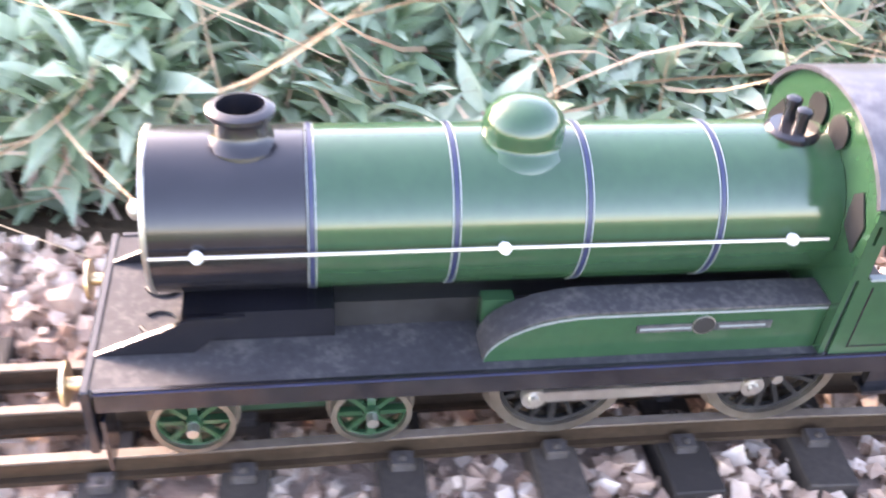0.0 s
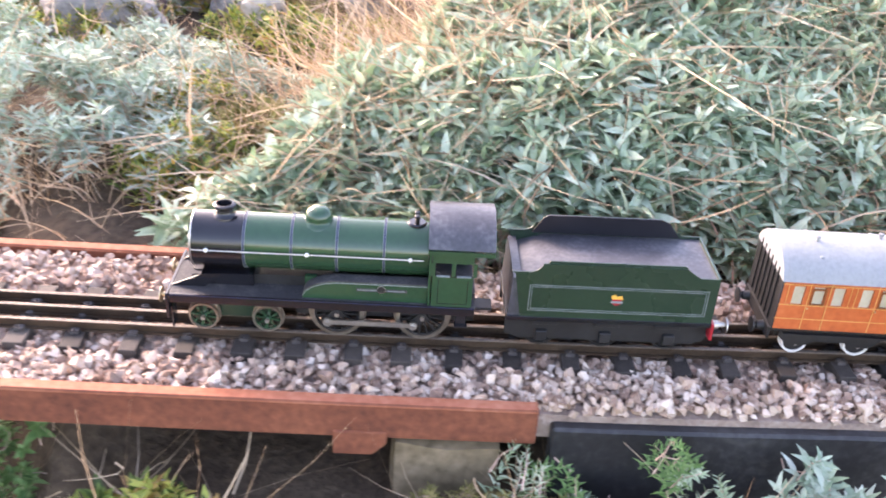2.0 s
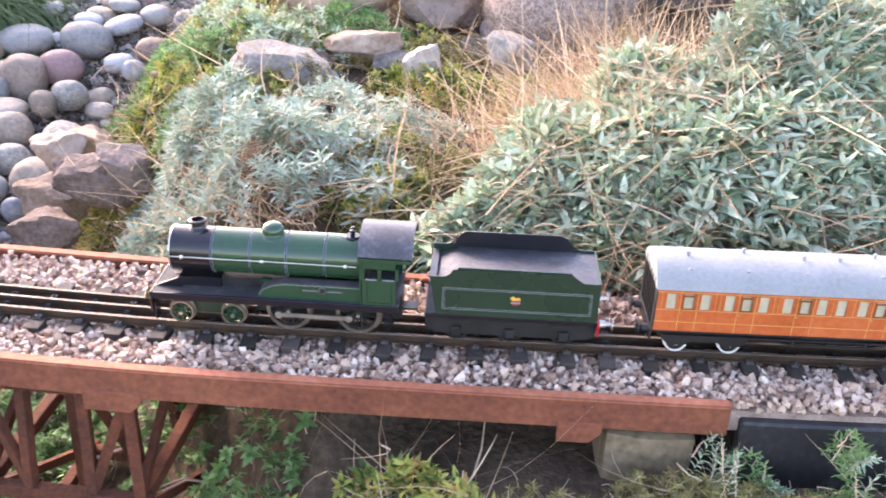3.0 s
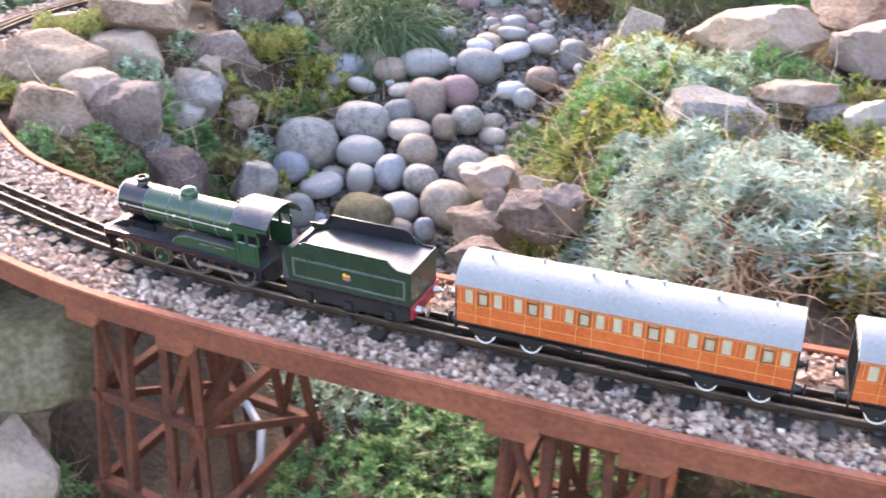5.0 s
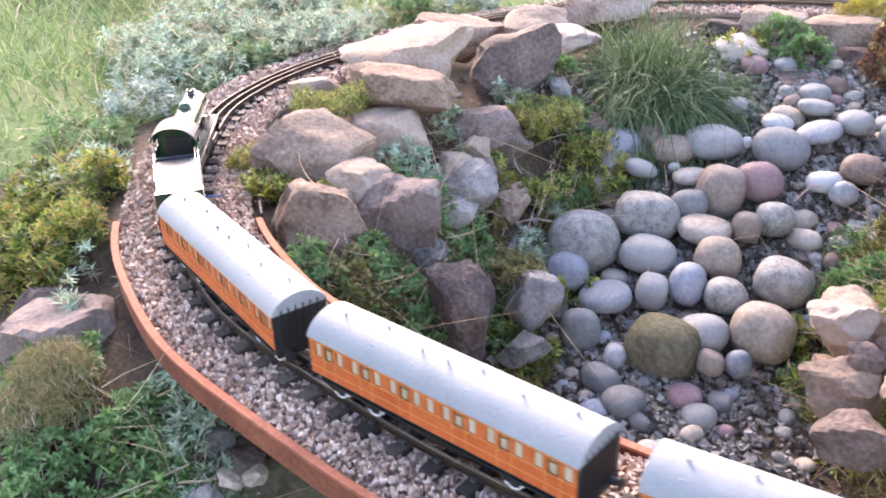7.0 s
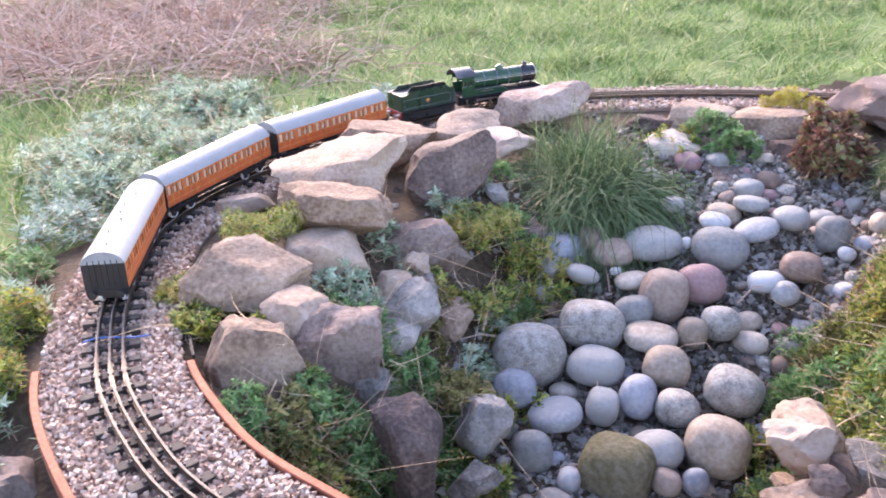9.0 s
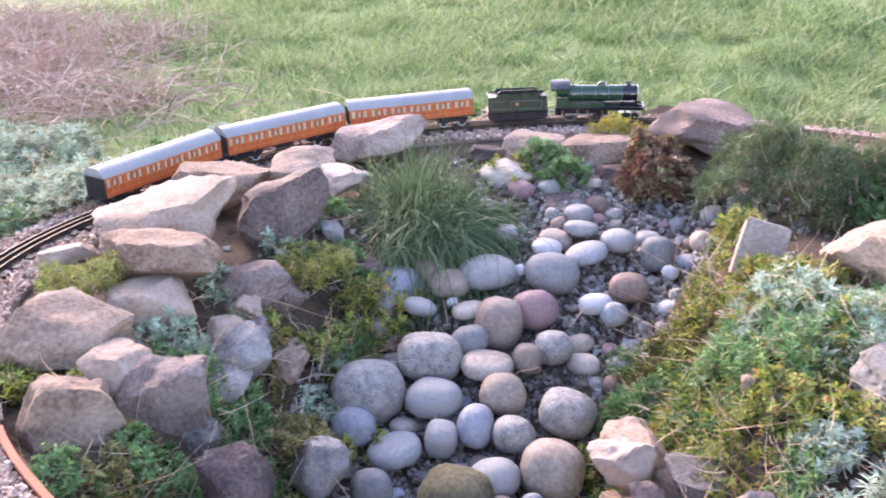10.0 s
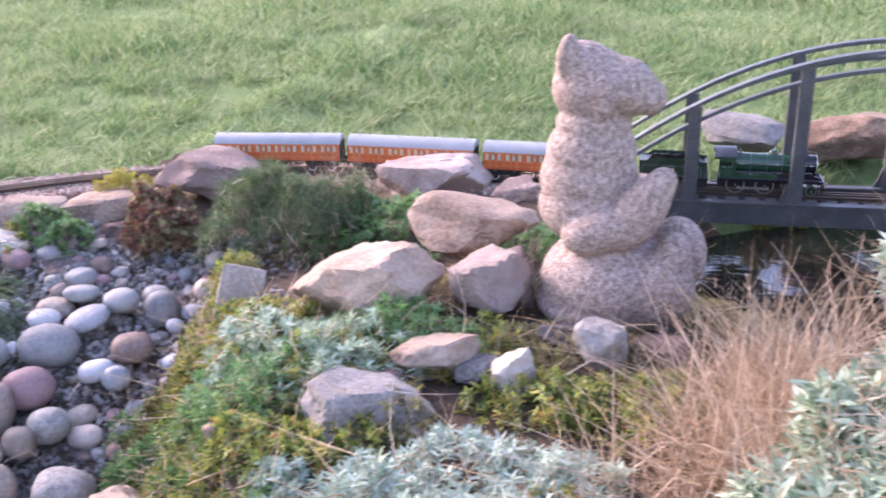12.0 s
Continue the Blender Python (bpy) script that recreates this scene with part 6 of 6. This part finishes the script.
# leafy green cushions
for k, (cx, cy, rx, ry, h, n) in enumerate(((-1.50, 0.46, 0.10, 0.07, 0.07, 300), (-1.46, 0.29, 0.07, 0.05, 0.05, 170), (-1.40, -0.20, 0.13, 0.11, 0.04, 420), (-1.58, -0.16, 0.08, 0.09, 0.03, 220), (-0.83, 0.12, 0.14, 0.12, 0.03, 360),
                                            (-0.70, -0.02, 0.16, 0.14, 0.03, 360), (-0.95, -0.10, 0.12, 0.1, 0.03, 240), (-0.62, 0.28, 0.14, 0.1, 0.04, 220), (-1.54, 1.42, 0.09, 0.05, 0.06, 240), (-0.86, 1.46, 0.16, 0.1, 0.09, 420), (-0.62, 1.42, 0.16, 0.09, 0.05, 260), (-0.42, 0.18, 0.14, 0.12, 0.05, 220))):
    mound("herb_cushion", "fresh green small-leaved cushion plant", "plant", cx, cy, rx, ry, h, n, 0.0125, "herb", 100 + k, group="green cushions", leaves=12, leaf=(0.42, 0.24), spread=1.0, tilt=0.5)
mound("evergreen_shrub", "dark green needle-leaved evergreen shrub", "shrub", -1.06, 1.46, 0.2, 0.13, 0.15, 900, 0.022, "clump", 120, leaves=18, leaf=(0.6, 0.04), spread=0.7, tilt=0.6)
mound("red_stonecrop", "dark red stonecrop hanging beside the rocks", "stonecrop", -1.34, 1.5, 0.075, 0.09, 0.1, 260, 0.018, "redsedum", 121, leaves=12, leaf=(0.42, 0.34), tilt=0.7)
mound("red_stonecrop", "rusty red stonecrop fringe on the mound", "stonecrop", -0.80, 1.22, 0.12, 0.04, 0.05, 160, 0.011, "redsedum", 122, leaves=14, leaf=(0.4, 0.2), tilt=0.5)
mound("yellow_moss", "yellow moss cushion beside the track", "moss", -1.47, 1.63, 0.10, 0.035, 0.045, 240, 0.009, "yellow", 123, leaves=14, leaf=(0.4, 0.2))
mound("yellow_moss", "yellow moss cushion behind the iron bridge", "moss", -0.05, 2.03, 0.07, 0.04, 0.09, 200, 0.012, "yellow", 124, leaves=14, leaf=(0.4, 0.2))
mound("moss_cushion", "dry brown moss cushion by the abutment", "moss", -1.525, -0.165, 0.06, 0.06, 0.07, 500, 0.012, "moss", 125, leaves=10, leaf=(0.6, 0.03))
mound("moss_cushion", "green-brown moss cushion under the girder", "moss", -0.02, 0.13, 0.16, 0.07, 0.03, 700, 0.009, "moss", 126, leaves=12, leaf=(0.4, 0.08))
mound("moss_cushion", "green-brown moss cushion below the statue", "moss", -0.33, 0.88, 0.09, 0.06, 0.04, 360, 0.009, "moss", 127, leaves=12, leaf=(0.4, 0.08))
for k, (cx, cy) in enumerate(((0.24, 0.245), (0.17, 0.215), (0.30, 0.28), (-0.21, 0.13), (-1.60, -0.02), (-1.66, -0.08), (-1.73, -0.03))):
    mound("seedling", "grey-green seedling with narrow leaves", "plant", cx, cy, 0.03, 0.025, 0.04, 9, 0.015, "glauc", 136 + k, leaves=11, leaf=(0.5, 0.13))


# small plants and stones in the pockets of soil between the wall and the stream
r = random.Random(77)
for k in range(22):
    y = r.uniform(0.24, 0.95)
    x = np.interp(y, [0.2, 0.5, 0.75, 1.0], [-1.50, -1.53, -1.64, -1.72]) + r.uniform(-0.13, 0.12)
    mat, name, label = r.choice((("herb", "herb_cushion", "fresh green small-leaved cushion plant"), ("sedum", "stonecrop", "yellow-green stonecrop between the rocks"), ("moss", "moss_cushion", "brown-green moss between the rocks"), ("glauc", "seedling", "grey-green seedlings among the rocks")))
    mound(name, label, "plant", x, y, r.uniform(0.035, 0.06), r.uniform(0.03, 0.05), r.uniform(0.02, 0.05), r.randint(50, 100), 0.0135, mat, 700 + k, straws=25, leaves=13, leaf=(0.44, 0.19), tilt=0.7)
for k in range(16):
    y = r.uniform(0.26, 0.98)
    x = np.interp(y, [0.2, 0.5, 0.75, 1.0], [-1.46, -1.50, -1.62, -1.70]) + r.uniform(-0.13, 0.12)
    w = r.uniform(0.05, 0.1)
    rock(x, y, lz(x, y) + w * 0.12, w, w * r.uniform(0.7, 0.9), w * r.uniform(0.55, 0.8), r.uniform(0, 180), r.choice(("dark", "grey", "sand", "grey")))
for k in range(12):
    y = r.uniform(0.66, 1.02)
    x = np.interp(y, [0.6, 0.8, 1.1], [-1.03, -1.06, -1.12]) + r.uniform(-0.06, 0.05)
    mound("stonecrop", "yellow-green stonecrop spilling towards the stream bed", "stonecrop", x, y, 0.05, 0.05, r.uniform(0.03, 0.06), 50, 0.0165, r.choice(("sedum", "sedum", "herb", "moss")), 740 + k, group="stonecrop cushions", straws=15, leaves=18, leaf=(0.42, 0.17), stem=1.6, tilt=0.7)

# plants hanging over the edging board, and at the foot of the abutment
for k, (cx, cy, cz) in enumerate(((0.025, 0.258, -0.03), (0.045, 0.256, -0.045), (0.065, 0.262, -0.055), (0.112, 0.268, -0.012), (0.132, 0.276, -0.03), (0.118, 0.262, -0.045))):
    rock_top("stonecrop", "feathery grey-green stonecrop hanging over the edging board", "stonecrop", cx, cy, cz, 0.014, 0.008, 5, 0.02, ("glauc", "herb")[k % 2], 780 + k, leaves=34, leaf=(0.24, 0.07), stem=2.2, spread=0.9)
for k, (cx, cy, cz) in enumerate(((0.185, 0.295, -0.03), (0.202, 0.305, -0.015), (0.225, 0.31, -0.035), (0.262, 0.33, -0.025))):
    rock_top("seedling", "grey-green seedling with narrow leaves", "plant", cx, cy, cz, 0.012, 0.008, 5, 0.017, "silver", 790 + k, leaves=11, leaf=(0.5, 0.17))
for k, (cx, cy) in enumerate(((0.05, 0.235), (0.12, 0.245), (0.19, 0.27), (0.0, 0.225))):
    mound("moss_cushion", "brown and green moss at the foot of the edging board", "moss", cx, cy, 0.05, 0.025, 0.018, 260, 0.009, "moss", 840 + k, straws=20, leaves=12, leaf=(0.4, 0.08))
for k, (cx, cy, mat) in enumerate(((-1.41, -0.07, "glauc"), (-1.37, -0.12, "herb"), (-1.34, -0.09, "glauc"), (-1.43, -0.12, "herb"), (-1.30, -0.14, "moss"))):
    mound("undergrowth", "leafy green undergrowth at the foot of the abutment", "plant", cx, cy, 0.05, 0.045, 0.04, 75, 0.016, mat, 800 + k, group="undergrowth", straws=25, leaves=12, leaf=(0.46, 0.18), tilt=0.7)
for cx, cy, w, kind in ((-1.38, -0.055, 0.05, "grey"), (-1.35, -0.075, 0.035, "tan"), (-1.34, -0.04, 0.06, "dark")):
    rock(cx, cy, lz(cx, cy) + w * 0.2, w, w * 0.85, w * 0.7, 20, kind)
for k, (cx, cy, mat) in enumerate(((-1.48, 0.17, "herb"), (-1.455, 0.21, "moss"), (-1.70, 0.245, "sedum"), (-0.77, 0.65, "silver"), (-0.80, 0.62, "herb"))):
    mound("herb_cushion", "small leafy cushion in a pocket of soil", "plant", cx, cy, 0.045, 0.04, 0.03, 70, 0.0135, mat, 810 + k, straws=20, leaves=12, leaf=(0.44, 0.2), tilt=0.7)


def tuft(name, label, category, x, y, z, count, length, width, mat, seed, lean=0.8, spread=0.03, droop=0.9):
    rr = np.random.RandomState(seed)
    e = thing(name, label, category, m=pose(x, y, z))
    b = np.stack([rr.normal(0, spread, count), rr.normal(0, spread, count), np.zeros(count)], 1)
    d = np.stack([rr.normal(0, lean, count), rr.normal(0, lean, count), np.full(count, 1.0)], 1)
    d /= np.linalg.norm(d, axis=1, keepdims=True)
    bend = np.stack([d[:, 0] * 0.5, d[:, 1] * 0.5, -droop * np.hypot(d[:, 0], d[:, 1])], 1)
    v, f = blade_mesh(b, d, length * rr.uniform(0.6, 1.15, count), width * rr.uniform(0.7, 1.3, count), bend, rr, 6)
    ob = new("blades", raw_mesh("blades", v, f, M[mat]))
    ob.parent = e
    tagged(ob, kind="stuff")
    return e


tuft("grass_tussock", "thick green ornamental grass tussock arching over the rocks", "grass", -1.69, 1.13, -0.07, 9000, 0.23, 0.0032, "clump", 201, 1.4, 0.05, 1.7)
for k, (x, y, n, l, w, sp) in enumerate(((-0.27, 0.70, 520, 0.15, 0.0026, 0.06), (-0.19, 0.80, 700, 0.21, 0.0026, 0.06), (-0.15, 0.90, 480, 0.22, 0.0026, 0.06), (-0.22, 0.92, 260, 0.1, 0.002, 0.05), (-0.58, 1.2, 200, 0.1, 0.0016, 0.03), (-0.9, 1.63, 160, 0.13, 0.0016, 0.04),
                                         (-0.5, 0.42, 120, 0.1, 0.0016, 0.05), (-1.03, 1.72, 120, 0.13, 0.0016, 0.03), (-0.45, 1.5, 160, 0.1, 0.0016, 0.06))):
    tuft("dry_grass", "tuft of pale dry straw-coloured grass", "grass", x, y, lz(x, y), n, l, w, "straw", 210 + k, 0.45, sp, 0.4)
for k in range(14):
    r = random.Random(300 + k)
    x, y = r.uniform(-4.6, -2.9), r.uniform(0.5, 2.0)
    tuft("dead_bracken", "heap of dead pinkish-brown stalks on the lawn", "dead stalks", x, y, lz(x, y), 420, 0.3, 0.0045, "twig", 300 + k, 1.1, 0.16, 0.6)
for k in range(7):
    r = random.Random(330 + k)
    x, y = r.uniform(-2.75, -2.3), r.uniform(0.1, 1.2)
    mound("weed_patch", "pale green weeds on the lawn edge", "weeds", x, y, 0.16, 0.14, 0.06, 240, 0.018, "glauc", 330 + k, straws=120, leaves=12, leaf=(0.45, 0.16))


# lawn: blades thin out and widen with distance
def lawn(seed, count, x0, x1, y0, y1, length, width):
    rr = np.random.RandomState(seed)
    x, y = rr.uniform(x0, x1, count), rr.uniform(y0, y1, count)
    patch = np.sin(3.1 * x + 1.7 * y) * np.sin(2.3 * y - 1.1 * x) + 0.6 * np.sin(7 * x) * np.sin(6 * y)
    ok = is_lawn(x, y) & (rr.uniform(0, 1, count) < 0.85 + 0.3 * patch)
    x, y, patch = x[ok], y[ok], patch[ok]
    n = len(x)
    b = np.stack([x, y, land(x, y) - 0.005], 1)
    d = np.stack([rr.normal(0, 0.5, n), rr.normal(0, 0.5, n), np.ones(n)], 1)
    bend = np.stack([rr.normal(0, 0.3, n), rr.normal(0, 0.3, n), rr.uniform(-0.4, 0, n)], 1)
    L = length * np.clip(0.9 + 0.55 * patch, 0.35, 2) * rr.uniform(0.6, 1.4, n)
    return blade_mesh(b, d, L, width * rr.uniform(0.7, 1.4, n), bend, rr, 4)


grass = thing("lawn_grass", "uneven tufted green lawn beyond the railway", "grass", kind="stuff")
for args in ((1, 60000, -4.5, 2.6, -0.4, 3.2, 0.06, 0.0045), (2, 40000, -6.0, 4.0, 3.0, 5.5, 0.085, 0.008), (3, 26000, -10.0, 6.0, 5.3, 11.0, 0.12, 0.016)):
    ob = new("grass_blades", raw_mesh("grass_blades", *lawn(*args), M["grass"]))
    ob.parent = grass
    tagged(ob, kind="stuff")


# longer tufts that stand out of the turf
rr = np.random.RandomState(9)
tx, ty = rr.uniform(-4.6, 2.4, 900), rr.uniform(1.7, 4.6, 900)
far = is_lawn(tx, ty) & ~((tx > -0.5) & (tx < 1.1) & (ty < 2.2))
tx, ty = tx[far], ty[far]
pick = rr.randint(0, len(tx), 34000)
bx, by = tx[pick] + rr.normal(0, 0.035, 34000), ty[pick] + rr.normal(0, 0.03, 34000)
d = np.stack([rr.normal(0.15, 0.55, 34000), rr.normal(0, 0.55, 34000), np.ones(34000)], 1)
bend = np.stack([rr.normal(0.2, 0.3, 34000), rr.normal(0, 0.3, 34000), rr.uniform(-0.6, -0.1, 34000)], 1)
ob = new("grass_blades", raw_mesh("grass_blades", *blade_mesh(np.stack([bx, by, land(bx, by)], 1), d, rr.uniform(0.05, 0.13, 34000), rr.uniform(0.003, 0.006, 34000), bend, rr, 4), M["grass"]))
ob.parent = grass
tagged(ob, kind="stuff")


# ---- iron bridge over the pond ----
bridge = thing("iron_bridge", "dark iron bowstring arch bridge carrying the track over a pond", "bridge")
BX, BY0, BY1 = 0.15, 1.735, 1.865


def bow(x, drop=0.0):
    return 0.315 - drop - 0.66 * (x - BX) ** 2


for y in (BY0, BY1):
    for drop, w, h in ((0.0, 0.022, 0.008), (0.034, 0.016, 0.008)):
        g = Geo()
        xs_ = np.linspace(BX - 0.69, BX + 0.69, 45)
        v, f = [], []
        for x in xs_:
            z = bow(x, drop)
            for dy, dz in ((-w / 2, 0), (w / 2, 0), (w / 2, -h), (-w / 2, -h)):
                v.append((x, y + dy, z + dz))
        for i in range(len(xs_) - 1):
            for k in range(4):
                j = (k + 1) % 4
                f.append((i * 4 + k, i * 4 + j, i * 4 + 4 + j, i * 4 + 4 + k))
        f += [(0, 1, 2, 3), (len(v) - 1, len(v) - 2, len(v) - 3, len(v) - 4)]
        g.add(v, f)
        g.part("arch_flange", M["iron"], bridge, "dark iron arch flange")
    for k in range(-2, 3):
        x = BX + 0.208 * k
        Geo().box(x - 0.013, x + 0.013, y - 0.007, y + 0.007, -0.005, bow(x, 0.0) - 0.006).part("hanger_post", M["iron"], bridge, bevel=0.001)
        Geo().prism([(x - 0.013, 0.0), (x - 0.03, 0.0), (x - 0.013, 0.045)], y - 0.002, y + 0.002).part("bracket", M["iron"], bridge)
    Geo().box(BX - 0.72, BX + 0.72, y - 0.006, y + 0.006, -0.05, -0.006).part("deck_girder", M["iron"], bridge, bevel=0.001)
    Geo().box(BX - 0.72, BX + 0.72, y - 0.011, y + 0.011, -0.007, -0.002).part("girder_flange", M["iron"], bridge)
Geo().box(BX - 0.72, BX + 0.72, BY0 + 0.01, BY1 - 0.01, -0.03, -0.0215).part("deck_plate", M["iron"], bridge)
for side, x in ((-1, BX - 0.72), (1, BX + 0.72)):
    rough_block("abutment", (0.16, 0.22, 0.34), pose(x, 1.80, -0.222), M["grey"], 9, "grey stone abutment of the iron bridge", "pier", kind="structure")
v = [(-0.42 + 1.6 * i / 40, 1.2 + 1.0 * j / 30, -0.155) for j in range(31) for i in range(41)]
f = [(j * 41 + i, j * 41 + i + 1, j * 41 + i + 42, j * 41 + i + 41) for j in range(30) for i in range(40)]
tagged(new("water", raw_mesh("water", v, f, M["water"], True)), "dark still pond water under the iron bridge", "water", kind="structure")


# ---- stone statue ----
def make_statue():
    bm = bmesh.new()

    def blob(x, y, z, a, b, c, ry=0.0, rz=0.0):
        m = pose(x, y, z, 0, ry, rz) @ Matrix.Diagonal((a, b, c, 1))
        bmesh.ops.create_icosphere(bm, subdivisions=4, radius=1.0, matrix=m)

    # haunches, then the straight trunk with a crease at the waist
    blob(0.022, 0.0, 0.07, 0.104, 0.095, 0.078)
    blob(0.012, 0.0, 0.03, 0.1, 0.095, 0.04)
    blob(0.10, -0.035, 0.075, 0.052, 0.045, 0.06)
    blob(0.115, 0.035, 0.105, 0.045, 0.045, 0.06)
    blob(0.118, -0.032, 0.125, 0.026, 0.03, 0.04)
    blob(-0.012, 0.0, 0.185, 0.076, 0.07, 0.058)
    blob(-0.014, 0.0, 0.225, 0.073, 0.066, 0.07)
    blob(-0.012, 0.0, 0.27, 0.066, 0.062, 0.05)
    blob(-0.010, 0.0, 0.31, 0.055, 0.052, 0.035)
    # head, tilted up, with muzzle, cheeks and ears
    blob(-0.012, 0.0, 0.365, 0.060, 0.056, 0.054, -10)
    blob(-0.022, 0.0, 0.392, 0.046, 0.05, 0.036, 20)
    blob(0.03, 0.0, 0.366, 0.05, 0.044, 0.042, 22)
    blob(0.066, 0.0, 0.352, 0.026, 0.03, 0.026)
    blob(0.078, 0.0, 0.36, 0.012, 0.014, 0.011)
    blob(-0.044, -0.034, 0.412, 0.015, 0.017, 0.032, 6)
    blob(-0.054, 0.034, 0.40, 0.015, 0.02, 0.034, 0)
    blob(0.012, -0.048, 0.36, 0.016, 0.014, 0.034)
    # bent arms
    blob(0.012, -0.060, 0.165, 0.055, 0.028, 0.034, -22)
    blob(0.068, -0.052, 0.195, 0.034, 0.026, 0.068, 30)
    blob(0.095, -0.046, 0.238, 0.022, 0.022, 0.028, 20)
    blob(0.03, 0.055, 0.19, 0.06, 0.026, 0.03, -15)
    me = bpy.data.meshes.new("statue")
    bm.to_mesh(me)
    bm.free()
    me.materials.append(M["statue"])
    ob = new("statue", me)
    ob.matrix_basis = pose(-0.434, 1.135, -0.005, 0, 0, -8)
    for vert in me.vertices:
        vert.co.z *= 0.985
    rm = ob.modifiers.new("remesh", 'REMESH')
    rm.mode, rm.voxel_size, rm.use_smooth_shade = 'VOXEL', 0.0045, True
    sm = ob.modifiers.new("smooth", 'SMOOTH')
    sm.factor, sm.iterations = 0.5, 2
    tagged(ob, "weathered cast stone animal statue sitting upright on the mound", "statue")


make_statue()

# ---- hose, cable, twigs ----
g = Geo().tube([(-1.15, 0.16, lz(-1.15, 0.16) + 0.02), (-1.03, 0.14, -0.27), (-0.98, 0.12, -0.275), (-0.95, 0.09, -0.29), (-0.93, 0.04, -0.31), (-0.89, -0.05, -0.335), (-0.80, -0.2, -0.35)], 0.0055, 10)
tagged(g.part("hose", M["hose"], None, smooth=60), "grey garden hose lying under the viaduct", "hose")
s = nearest_s(-1.74, 0.14)
pts = [on_line(s + 0.006 * math.sin(o * 60), o)[:2] + (-0.006 + 0.004 * math.cos(o * 40),) for o in np.linspace(-0.05, 0.035, 12)]
tagged(Geo().tube(pts, 0.0013, 8).part("cable", M["cable"], None, smooth=60), "blue wire looped across the track", "cable")
r = random.Random(77)
for k in range(26):
    x, y = r.choice([(r.uniform(-1.6, -1.0), r.uniform(0.45, 1.4)), (r.uniform(-0.75, -0.25), r.uniform(-0.05, 0.25)), (r.uniform(-0.5, -0.15), r.uniform(0.8, 1.0))])
    a, l = r.uniform(0, 6.3), r.uniform(0.06, 0.22)
    z = lz(x, y) + r.uniform(0.015, 0.05)
    p = [(x + math.cos(a) * l * u + r.uniform(-0.006, 0.006), y + math.sin(a) * l * u + r.uniform(-0.006, 0.006), z + 0.03 * math.sin(3 * u) * r.uniform(0.2, 1)) for u in (0, 0.3, 0.65, 1)]
    tagged(Geo().tube(p, r.uniform(0.0008, 0.0018), 6, 0.5).part("twig", M["twig"], None), "thin dry twig lying on the stones", "twig", "fallen twigs")


# ---- what moves ----
def motions():
    times = [k / 10 for k in range(121)]
    every = [k / 30 for k in range(361)]
    walk(loco, [(t, ride(front_at(t) - 0.111, 0.06)) for t in times])
    walk(tender, [(t, ride(front_at(t) - 0.308, 0.045)) for t in times])

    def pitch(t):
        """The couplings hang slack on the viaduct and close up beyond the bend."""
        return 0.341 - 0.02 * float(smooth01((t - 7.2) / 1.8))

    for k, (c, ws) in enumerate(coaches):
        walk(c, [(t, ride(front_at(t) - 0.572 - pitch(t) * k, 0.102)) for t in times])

    def turns(r):
        """Degrees rolled at each step, held under a quarter turn a step."""
        out, a = [], 0.0
        for i, t in enumerate(every):
            if i:
                a += min(80.0, math.degrees((front_at(t) - front_at(every[i - 1])) / r))
            out.append(a)
        return out

    def roll(ws, r, base):
        walk(ws, [(t, pose(base.x, base.y, base.z, 0, a, 0)) for t, a in zip(every, turns(r))])

    for ws, r in loco_wheels + tender_wheels:
        roll(ws, r, ws.matrix_basis.translation.copy())
    for c, wheels in coaches:
        for ws in wheels:
            roll(ws, 0.0095, ws.matrix_basis.translation.copy())
    drive = turns(0.0185)
    for rod in rods:
        walk(rod, [(t, pose(-0.0393 + 0.008 * math.cos(radians(a)), 0, 0.0185 - 0.008 * math.sin(radians(a)))) for t, a in zip(every, drive)])


motions()
